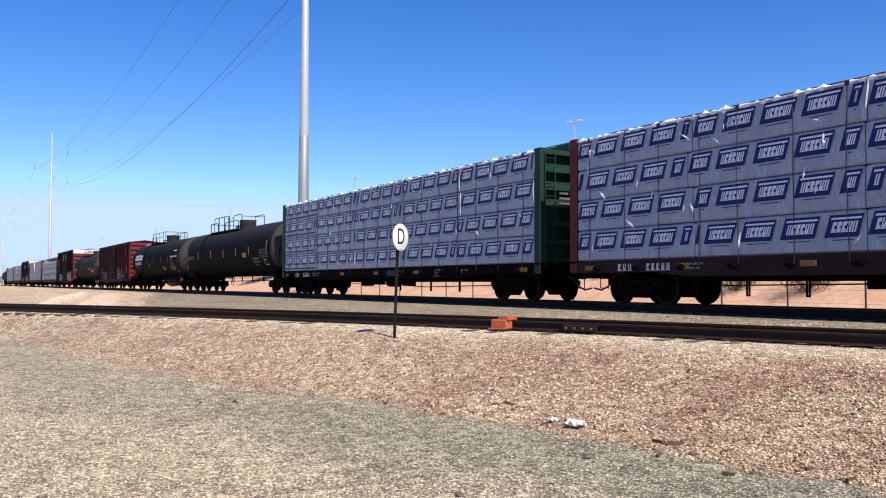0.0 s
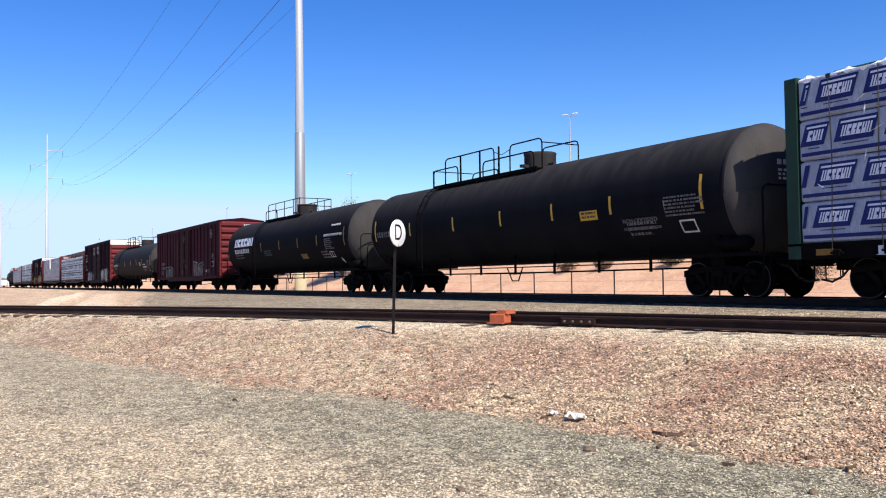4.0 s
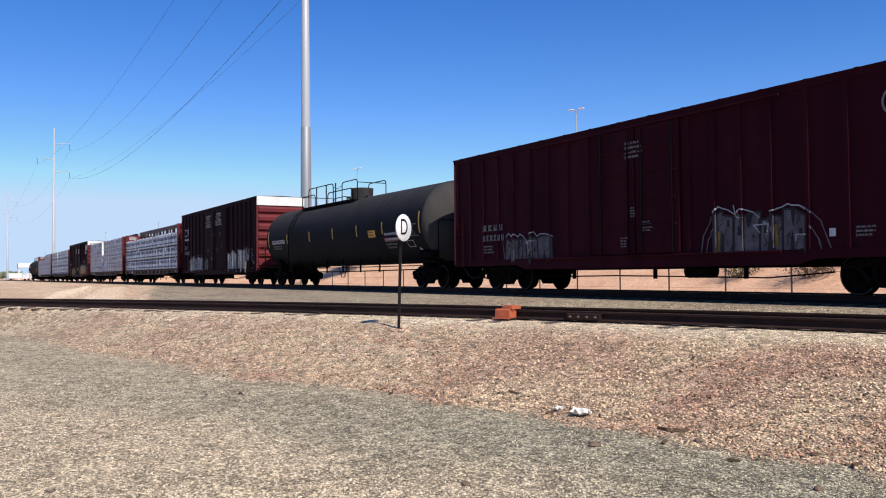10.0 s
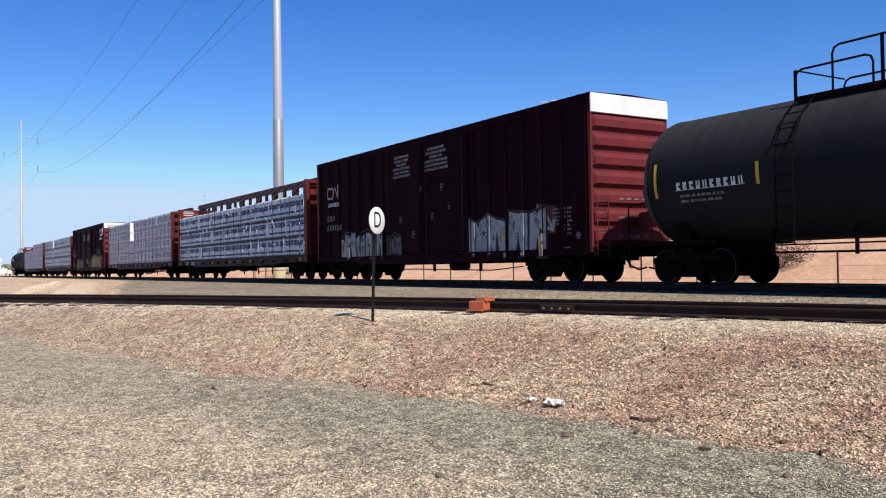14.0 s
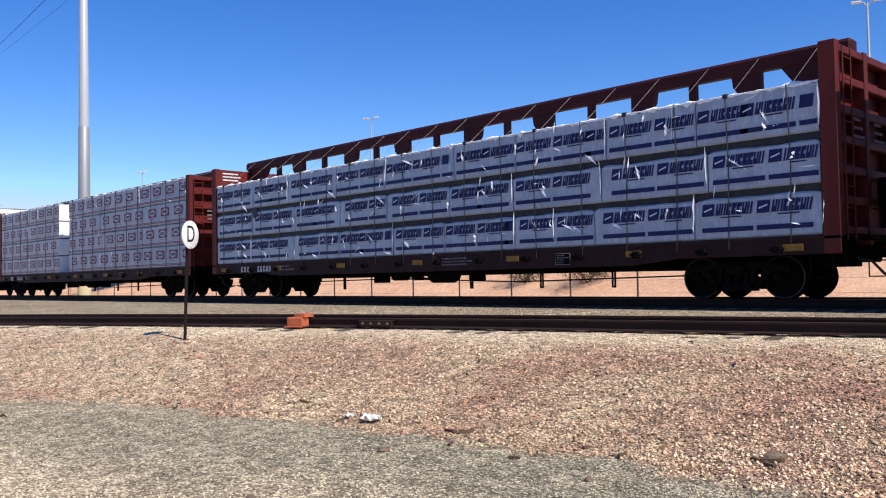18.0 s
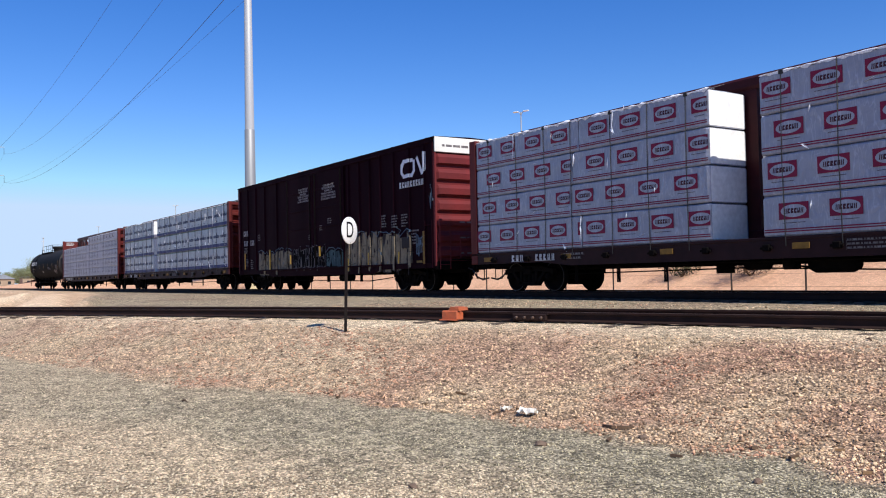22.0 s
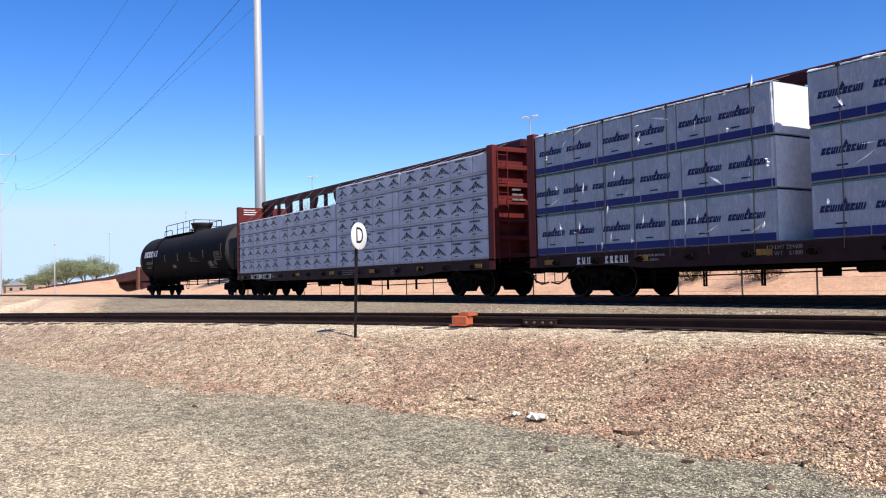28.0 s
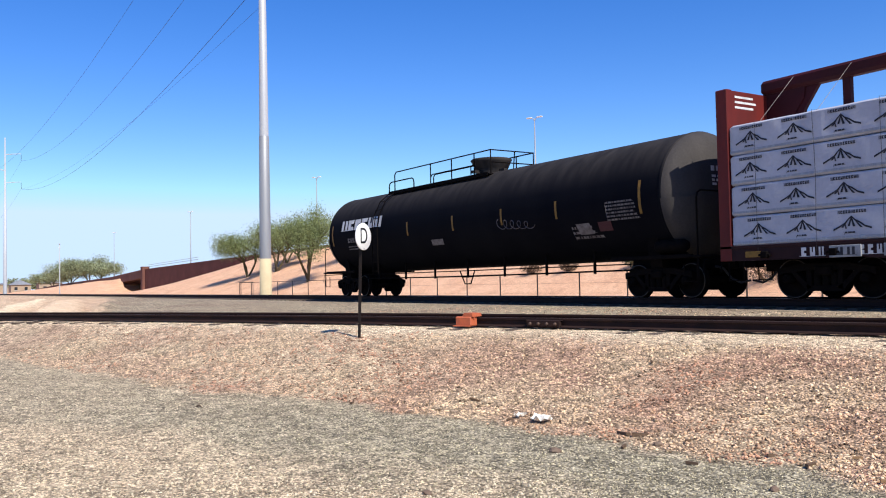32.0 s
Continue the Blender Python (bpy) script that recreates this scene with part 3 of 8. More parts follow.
def ground_material():
    m = bpy.data.materials.new("gravel_ground")
    m.use_nodes = True
    nt = m.node_tree
    b = nt.nodes["Principled BSDF"]
    b.inputs["Roughness"].default_value, b.inputs["Specular IOR Level"].default_value = 0.95, 0.2
    tc = nt.nodes.new("ShaderNodeTexCoord")
    at = nt.nodes.new("ShaderNodeAttribute")
    at.attribute_name = "soil"
    sep = nt.nodes.new("ShaderNodeSeparateColor")
    nt.links.new(at.outputs["Color"], sep.inputs[0])

    def grain(scale, lo, hi):
        v = nt.nodes.new("ShaderNodeTexVoronoi")
        v.inputs["Scale"].default_value = scale
        nt.links.new(tc.outputs["Object"], v.inputs["Vector"])
        s = nt.nodes.new("ShaderNodeSeparateColor")
        nt.links.new(v.outputs["Color"], s.inputs[0])
        r = nt.nodes.new("ShaderNodeMapRange")
        r.inputs["To Min"].default_value, r.inputs["To Max"].default_value = lo, hi
        nt.links.new(s.outputs[0], r.inputs["Value"])
        return v, r

    def patch(c1, c2, scale, lo=0.35, hi=0.65):
        n = nt.nodes.new("ShaderNodeTexNoise")
        n.inputs["Scale"].default_value, n.inputs["Detail"].default_value = scale, 8
        nt.links.new(tc.outputs["Object"], n.inputs["Vector"])
        r = nt.nodes.new("ShaderNodeMapRange")
        r.inputs["From Min"].default_value, r.inputs["From Max"].default_value = lo, hi
        nt.links.new(n.outputs["Fac"], r.inputs["Value"])
        x = nt.nodes.new("ShaderNodeMix")
        x.data_type = "RGBA"
        x.inputs["A"].default_value, x.inputs["B"].default_value = (*c1, 1), (*c2, 1)
        nt.links.new(r.outputs[0], x.inputs["Factor"])
        return x.outputs["Result"]

    def blend(f, a, c):
        x = nt.nodes.new("ShaderNodeMix")
        x.data_type = "RGBA"
        nt.links.new(f, x.inputs["Factor"])
        nt.links.new(a, x.inputs["A"])
        nt.links.new(c, x.inputs["B"])
        return x.outputs["Result"]

    grey = patch((0.30, 0.26, 0.18), (0.40, 0.35, 0.24), 0.55)
    pink = patch((0.53, 0.395, 0.25), (0.39, 0.225, 0.15), 0.42, 0.42, 0.60)
    tan = patch((0.66, 0.52, 0.345), (0.54, 0.41, 0.265), 0.5)
    orange = patch((0.80, 0.485, 0.30), (0.68, 0.39, 0.235), 0.6)
    c = blend(sep.outputs[0], grey, pink)
    c = blend(sep.outputs[1], c, tan)
    c = blend(sep.outputs[2], c, orange)
    c = blend(at.outputs["Alpha"], c, patch((0.95, 0.76, 0.52), (0.86, 0.66, 0.43), 0.5))
    v1, g1 = grain(34, 0.42, 1.58)
    v2, g2 = grain(75, 0.6, 1.4)
    mul = nt.nodes.new("ShaderNodeMath")
    mul.operation = "MULTIPLY"
    nt.links.new(g1.outputs[0], mul.inputs[0])
    nt.links.new(g2.outputs[0], mul.inputs[1])
    v3, g3 = grain(8, 0.62, 1.34)
    coarse = nt.nodes.new("ShaderNodeMath")
    coarse.operation = "MULTIPLY"
    nt.links.new(mul.outputs[0], coarse.inputs[0])
    nt.links.new(g3.outputs[0], coarse.inputs[1])
    mul = coarse
    # shade between the stones, painted dark at the cell edges
    gap = nt.nodes.new("ShaderNodeMapRange")
    gap.inputs["From Min"].default_value, gap.inputs["From Max"].default_value = 0.25, 0.75
    gap.inputs["To Min"].default_value, gap.inputs["To Max"].default_value = 1.08, 0.42
    nt.links.new(v1.outputs["Distance"], gap.inputs["Value"])
    mul2 = nt.nodes.new("ShaderNodeMath")
    mul2.operation = "MULTIPLY"
    nt.links.new(mul.outputs[0], mul2.inputs[0])
    nt.links.new(gap.outputs[0], mul2.inputs[1])
    calm = nt.nodes.new("ShaderNodeMath")
    calm.operation, calm.inputs[1].default_value = "MULTIPLY", 0.65
    nt.links.new(sep.outputs[2], calm.inputs[0])
    even = nt.nodes.new("ShaderNodeMix")
    even.inputs["B"].default_value = 0.95
    nt.links.new(calm.outputs[0], even.inputs["Factor"])
    nt.links.new(mul2.outputs[0], even.inputs["A"])
    mul = even
    hsv = nt.nodes.new("ShaderNodeHueSaturation")
    nt.links.new(c, hsv.inputs["Color"])
    nt.links.new(mul.outputs[0], hsv.inputs["Value"])
    nt.links.new(hsv.outputs[0], b.inputs["Base Color"])
    bp = nt.nodes.new("ShaderNodeBump")
    bp.inputs["Strength"].default_value, bp.inputs["Distance"].default_value = 0.7, 0.03
    inv = nt.nodes.new("ShaderNodeMath")
    inv.operation = "SUBTRACT"
    inv.inputs[0].default_value = 1.0
    nt.links.new(v1.outputs["Distance"], inv.inputs[1])
    nt.links.new(inv.outputs[0], bp.inputs["Height"])
    nt.links.new(bp.outputs[0], b.inputs["Normal"])
    return m


g_me.materials.append(ground_material())
ground = new("ground", g_me)
tagged(ground, "gravel ground with pinkish ballast, tan dirt and an orange bank", "ground", kind="structure")


def scatter(name, material, label, spots, lo, hi, seed):
    """Loose angular stones, half sunk; one joined mesh."""
    rng = np.random.default_rng(seed)
    n = len(spots)
    base = np.array([(1, 0, 0), (-1, 0, 0), (0, 1, 0), (0, -1, 0), (0, 0, 1), (0, 0, -1)], float)
    tri = np.array([(0, 2, 4), (2, 1, 4), (1, 3, 4), (3, 0, 4), (2, 0, 5), (1, 2, 5), (3, 1, 5), (0, 3, 5)])
    r = lo + (hi - lo) * rng.random(n) ** 2.2
    v = base[None] * (0.65 + 0.6 * rng.random((n, 6, 1))) + 0.28 * rng.standard_normal((n, 6, 3))
    v[:, :, 2] *= 0.78
    a = rng.random(n) * 6.283
    c, s = np.cos(a)[:, None], np.sin(a)[:, None]
    x, y = v[:, :, 0] * c - v[:, :, 1] * s, v[:, :, 0] * s + v[:, :, 1] * c
    v = np.stack([x, y, v[:, :, 2]], 2) * r[:, None, None]
    v += np.array(spots)[:, None, :]
    v[:, :, 2] += r[:, None] * 0.2
    f = (tri[None] + 6 * np.arange(n)[:, None, None]).reshape(-1, 3)
    me = bpy.data.meshes.new(name)
    me.vertices.add(6 * n)
    me.vertices.foreach_set("co", v.reshape(-1))
    me.loops.add(3 * len(f))
    me.loops.foreach_set("vertex_index", f.reshape(-1).astype(np.int32))
    me.polygons.add(len(f))
    me.polygons.foreach_set("loop_start", np.arange(0, 3 * len(f), 3, dtype=np.int32))
    me.update(calc_edges=True)
    me.materials.append(material)
    return tagged(new(name, me), label, "gravel", kind="stuff")


rs = random.Random(4)
pinks, greys, tans = [], [], []
for _ in range(260000):
    d = 3.5 + 22 * rs.random() ** 1.7
    a = radians(rs.uniform(58, 178))
    x, y = d * math.cos(a), d * math.sin(a)
    if not (-24 < x < 2.5 and 0.3 < y < 15.2) or spur_y(x) - 0.08 < y < spur_y(x) + 1.62:
        continue
    c_pink, c_tan, _, c_pale = soil(x, y)
    if c_pink > .5 and c_pale + rs.uniform(-.25, .25) > .33 or c_pink <= .5 and c_tan * .8 + rs.uniform(-.3, .3) > .42:
        tans.append((x, y, height(x, y)))
    elif c_pink + rs.uniform(-0.3, 0.3) > 0.5:
        pinks.append((x, y, height(x, y)))
    elif rs.random() < 0.8:
        greys.append((x, y, height(x, y)))
scatter("ballast", STONE_PINK, "pinkish crushed ballast stones on the slope", pinks, 0.006, 0.025, 1)
scatter("pale_gravel", STONE_TAN, "pale buff gravel stones in drifts", tans, 0.005, 0.016, 3)
scatter("gravel", STONE_GREY, "small grey and buff gravel stones", greys, 0.005, 0.0145, 2)


# ---- tracks ----
def rail_pair(name, line, z_top, head, label, group):
    """Two flat-bottomed rails along a line of (x, y, nx, ny), each one part."""
    th = thing(name, label, "track", kind="structure")
    prof = [(-0.068, -0.171), (0.068, -0.171), (0.068, -0.158), (0.012, -0.135), (0.010, -0.045), (0.036, -0.034), (0.036, -0.006),
            (0.024, 0.0), (-0.024, 0.0), (-0.036, -0.006), (-0.036, -0.034), (-0.010, -0.045), (-0.012, -0.135), (-0.068, -0.158)]
    for side in (-0.753, 0.753):
        m, top = Mesh(), Mesh()
        v, k = [], len(prof)
        for (x, y, ux, uy) in line:
            for (o, h) in prof:
                v.append((x + ux * (side + o), y + uy * (side + o), z_top + h))
        f = [(i * k + j, i * k + (j + 1) % k, (i + 1) * k + (j + 1) % k, (i + 1) * k + j) for i in range(len(line) - 1) for j in range(k)]
        m.add(v, f + [tuple(range(k)), tuple(range((len(line) - 1) * k, len(line) * k))])
        rail = part("rail", m, RAIL, th)
        v2 = []
        for (x, y, ux, uy) in line:
            v2 += [(x + ux * (side - 0.03), y + uy * (side - 0.03), z_top + 0.002), (x + ux * (side + 0.03), y + uy * (side + 0.03), z_top + 0.002)]
        top.add(v2, [(2 * i, 2 * i + 1, 2 * i + 3, 2 * i + 2) for i in range(len(line) - 1)])
        part("rail_head", top, head, rail)
    return th


main_line = [(x, TRACK_Y, 0, 1) for x in (-900, -400, -150, -60, -20, 20, 80, 200)]
main_track = rail_pair("main_track", main_line, RAIL_Z, RAIL_TOP, "main line rails with polished heads on ballast", "")
spur_line = []
for i in range(90):
    x = -60 + i * 1.0
    s = spur_slope(x)
    q = math.hypot(1, s)
    ux, uy = -s / q, 1 / q
    spur_line.append((x + ux * 0.753, spur_y(x) + uy * 0.753, ux, uy))
siding = rail_pair("siding_track", spur_line, SPUR_Z, RAIL_TOP_OLD, "rusty curved siding rails sunk in ballast", "")

tie_me = Mesh().box(-0.115, 0.115, -1.3, 1.3, -0.18, 0.0, 0.015).mesh("tie", TIE)
rt = random.Random(9)
for i in range(150):
    x = -70 + i * 0.535
    part("tie", tie_me, TIE, main_track, at=pose(x, TRACK_Y + rt.uniform(-0.03, 0.03), RAIL_Z - 0.173, 0, 0, rt.uniform(-0.8, 0.8)))
for i in range(80):
    x = -38 + i * 0.56
    s = spur_slope(x)
    q = math.hypot(1, s)
    part("tie", tie_me, TIE, siding, at=pose(x - s / q * 0.753, spur_y(x) + 0.753 / q + rt.uniform(-0.05, 0.05), SPUR_Z - 0.205 + rt.uniform(-0.02, 0.012),
                                             0, 0, math.degrees(math.atan(s)) + rt.uniform(-1, 1)))


# ---- siding furniture: derail block, joint bar, sign ----
def siding_frame(x):
    return pose(x, spur_y(x), SPUR_Z, 0, 0, math.degrees(math.atan(spur_slope(x))))


derail = thing("derail_block", "orange painted derail block clamped on the siding rail", "derail", siding_frame(-13.95))
part("base", Mesh().box(-0.19, 0.19, -0.26, -0.04, -0.165, 0.02, 0.02).box(-0.23, 0.17, -0.30, -0.2, -0.175, -0.15, 0.008), ORANGE, derail)
part("wedge", Mesh().prism([(-0.03, 0.02), (0.22, 0.02), (0.21, 0.085), (0.02, 0.095), (-0.02, 0.05)], "y", -0.24, 0.06), ORANGE, derail)
part("hinge_pin", Mesh().tube([(-0.21, -0.17, 0.0), (0.21, -0.17, 0.0)], 0.022), ORANGE, derail)
joint = thing("joint_bar", "bolted steel joint bar on the siding rail", "joint bar", siding_frame(-12.3))
part("bar", Mesh().box(-0.36, 0.36, -0.115, -0.04, -0.155, -0.035, 0.012).box(-0.38, 0.38, -0.10, -0.03, -0.045, -0.03, 0.004), RAIL, joint)
for k in range(4):
    part("bolt", Mesh().turn([(-0.15, 0.0), (-0.15, 0.026), (-0.115, 0.03), (-0.11, 0.0)], "y", 8, (-0.27 + 0.18 * k, 0, -0.1)), RAIL_TOP_OLD, joint)

SIGN_X, SIGN_Y = -14.43, 7.41
sign = thing("derail_sign", "round white sign, black letter D, dark iron post", "sign", pose(SIGN_X, SIGN_Y, height(SIGN_X, SIGN_Y), 0, 0, 0))
part("post", Mesh().prism([(-0.03, -0.02), (0.03, -0.02), (0.03, -0.008), (0.008, -0.008), (0.008, 0.025), (-0.008, 0.025), (-0.008, -0.008), (-0.03, -0.008)], "z", -0.3, 1.9), POST_IRON, sign,
     at=pose(0, 0, 0, -1.6, 1.0, 28.5))
disc = part("disc", Mesh().turn([(-0.02, 0.0), (-0.02, 0.250), (-0.012, 0.256), (0.0, 0.256), (0.004, 0.250), (0.004, 0.0)], "z", 40), SIGN_WHITE, sign,
            at=pose(0.08, 0.075, 1.90, 90, 0, 118.5))
words("D", 0.44, disc, SIGN_BLACK, pose(0, 0.0, 0.006) @ Matrix.Diagonal((0.80, 0.98, 1, 1)), "letter", 0.002)
for z in (-0.16, 0.16):
    part("bolt", Mesh().turn([(0.004, 0.012), (0.012, 0.01), (0.013, 0.0)], "z", 8, (0, z * 1.45, 0)), GALV, disc)


# ---- rolling stock: shared running gear ----
WHEEL_R = 0.44


def wheelset_mesh():
    m = Mesh()
    m.turn([(-1.02, 0.0), (-1.02, 0.075), (-0.6, 0.09), (0.6, 0.09), (1.02, 0.075), (1.02, 0.0)], "y", 12)
    for s in (-1, 1):
        prof = [(0.80, 0.0), (0.80, 0.13), (0.765, 0.15), (0.735, 0.24), (0.745, 0.36), (0.795, 0.375), (0.80, WHEEL_R - 0.012), (0.79, WHEEL_R),
                (0.70, WHEEL_R + 0.004), (0.685, WHEEL_R + 0.028), (0.665, WHEEL_R + 0.024), (0.66, 0.375), (0.70, 0.36), (0.70, 0.16), (0.655, 0.14), (0.655, 0.0)]
        m.turn([(t * s, r) for t, r in prof], "y", 28)
    first = len(m.f)
    for s in (-1, 1):
        m.turn([(0.802 * s, WHEEL_R - 0.035), (0.806 * s, WHEEL_R - 0.024), (0.800 * s, WHEEL_R - 0.008)], "y", 28)
    me = m.mesh("wheelset", SOOT, STEEL_TREAD)
    me.polygons.foreach_set("material_index", [0 if k < first else 1 for k in range(len(m.f))])
    return me


def truck_mesh():
    m = Mesh()
    for s in (-1, 1):
        y0, y1 = (0.90, 1.06) if s > 0 else (-1.06, -0.90)
        m.prism([(-1.12, 0.50), (-1.12, 0.66), (-0.55, 0.76), (0.55, 0.76), (1.12, 0.66), (1.12, 0.50), (0.98, 0.56), (0.72, 0.58), (0.42, 0.62), (-0.42, 0.62), (-0.72, 0.58), (-0.98, 0.56)], "y", y0, y1)
        for q in (-1, 1):
            m.prism([(0.66 * q, 0.58), (0.80 * q, 0.58), (0.42 * q, 0.19), (0.32 * q, 0.26)], "y", y0, y1)
            m.box(min(0.30 * q, 0.42 * q), max(0.30 * q, 0.42 * q), y0, y1, 0.22, 0.64, 0.01)
        m.prism([(-0.44, 0.17), (0.44, 0.17), (0.36, 0.29), (-0.36, 0.29)], "y", y0, y1)
        for q in (-0.2, 0.0, 0.2):
            m.turn([(0.29, 0.075), (0.36, 0.085), (0.44, 0.075), (0.50, 0.085), (0.56, 0.075)], "z", 10, (q, (y0 + y1) / 2, 0))
        for q in (-0.89, 0.89):
            m.turn([(y1 if s > 0 else y0, 0.0), ((y1 if s > 0 else y0) + 0.06 * s, 0.07), ((y1 if s > 0 else y0), 0.11), ((y0 if s > 0 else y1), 0.12)], "y", 12, (q, 0, WHEEL_R))
    m.box(-0.2, 0.2, -1.12, 1.12, 0.50, 0.70, 0.03)
    m.turn([(0.70, 0.2), (0.78, 0.2), (0.78, 0.0)], "z", 16)
    m.tube([(-0.45, -0.7, 0.36), (-0.45, 0.7, 0.36)], 0.045)
    m.tube([(0.45, -0.7, 0.36), (0.45, 0.7, 0.36)], 0.045)
    return m.mesh("truck", SOOT)


def coupler_mesh():
    m = Mesh()
    m.box(-1.2, 0.35, -0.09, 0.09, 0.78, 0.97, 0.02)
    m.prism([(0.33, -0.16), (0.62, -0.20), (0.66, -0.05), (0.52, 0.0), (0.60, 0.12), (0.55, 0.2), (0.33, 0.16)], "z", 0.72, 1.02)
    m.box(-0.75, 0.0, -0.26, 0.26, 0.70, 1.02, 0.03)
    return m.mesh("coupler", SOOT)


def hose_mesh():
    pts = [(-0.15, -0.32, 0.78), (0.1, -0.33, 0.72), (0.3, -0.30, 0.48), (0.5, -0.2, 0.36), (0.68, -0.06, 0.42)]
    return Mesh().tube(pts, 0.028, 7).mesh("air_hose", STRAP)


WHEELSET, TRUCK, COUPLER, HOSE = wheelset_mesh(), truck_mesh(), coupler_mesh(), hose_mesh()
CARS, WHEELS, ENDS = [], [], []


def rolling(name, label, category, x, half, inset=2.3, reach=0.6):
    """An empty car on its two trucks; x: its centre along the train, half: half its body's length."""
    car = thing(name, label, category, pose(x, TRACK_Y, RAIL_Z), group="cars of the freight train")
    CARS.append((car, x))
    for s in (-1, 1):
        tr = part("truck", TRUCK, SOOT, car, at=pose(s * (half - inset), 0, 0))
        for q in (-0.89, 0.89):
            w = part("wheelset", WHEELSET, SOOT, tr, at=pose(q, 0, WHEEL_R))
            WHEELS.append(w)
        c = part("coupler", COUPLER, SOOT, car, at=pose(s * (half + reach - 0.62), 0, 0, 0, 0, 0 if s > 0 else 180))
        h = part("air_hose", HOSE, STRAP, car, at=pose(s * (half + reach - 0.6), 0, 0, 0, 0, 0 if s > 0 else 180))
        lever = Mesh().tube([(s * (half + .05), -1.42, .62), (s * (half + .05), -1.38, .92), (s * (half + .12), -.5, .96), (s * (half + .2), -.12, .9)], .016, 6)
        part("uncoupling_lever", lever, SOOT, car)
        ENDS.append((x + s * half, s, c, h, half))
    return car


def ladder(parent, x, y, z0, z1, w=0.42, across="x", n=None, material=SOOT):
    m = Mesh()
    n = n or max(2, round((z1 - z0) / 0.36))
    for i in range(2):
        o = -w / 2 + w * i
        a = (x + o, y, z0) if across == "x" else (x, y + o, z0)
        m.tube([a, (a[0], a[1], z1)], 0.016, 6)
    for i in range(n):
        z = z0 + (z1 - z0) * (i + 0.5) / n
        p, q = ((x - w / 2, y, z), (x + w / 2, y, z)) if across == "x" else ((x, y - w / 2, z), (x, y + w / 2, z))
        m.tube([p, q], 0.013, 6)
    return part("ladder", m, material, parent)


def stirrup(parent, x, y, z0, material=SOOT):
    m = Mesh().tube([(x - 0.2, y, z0 + 0.42), (x - 0.2, y, z0), (x + 0.2, y, z0), (x + 0.2, y, z0 + 0.42)], 0.018, 6)
    return part("step", m, material, parent)


# ---- centre-beam flat cars with wrapped lumber ----
SIDE = 1.48


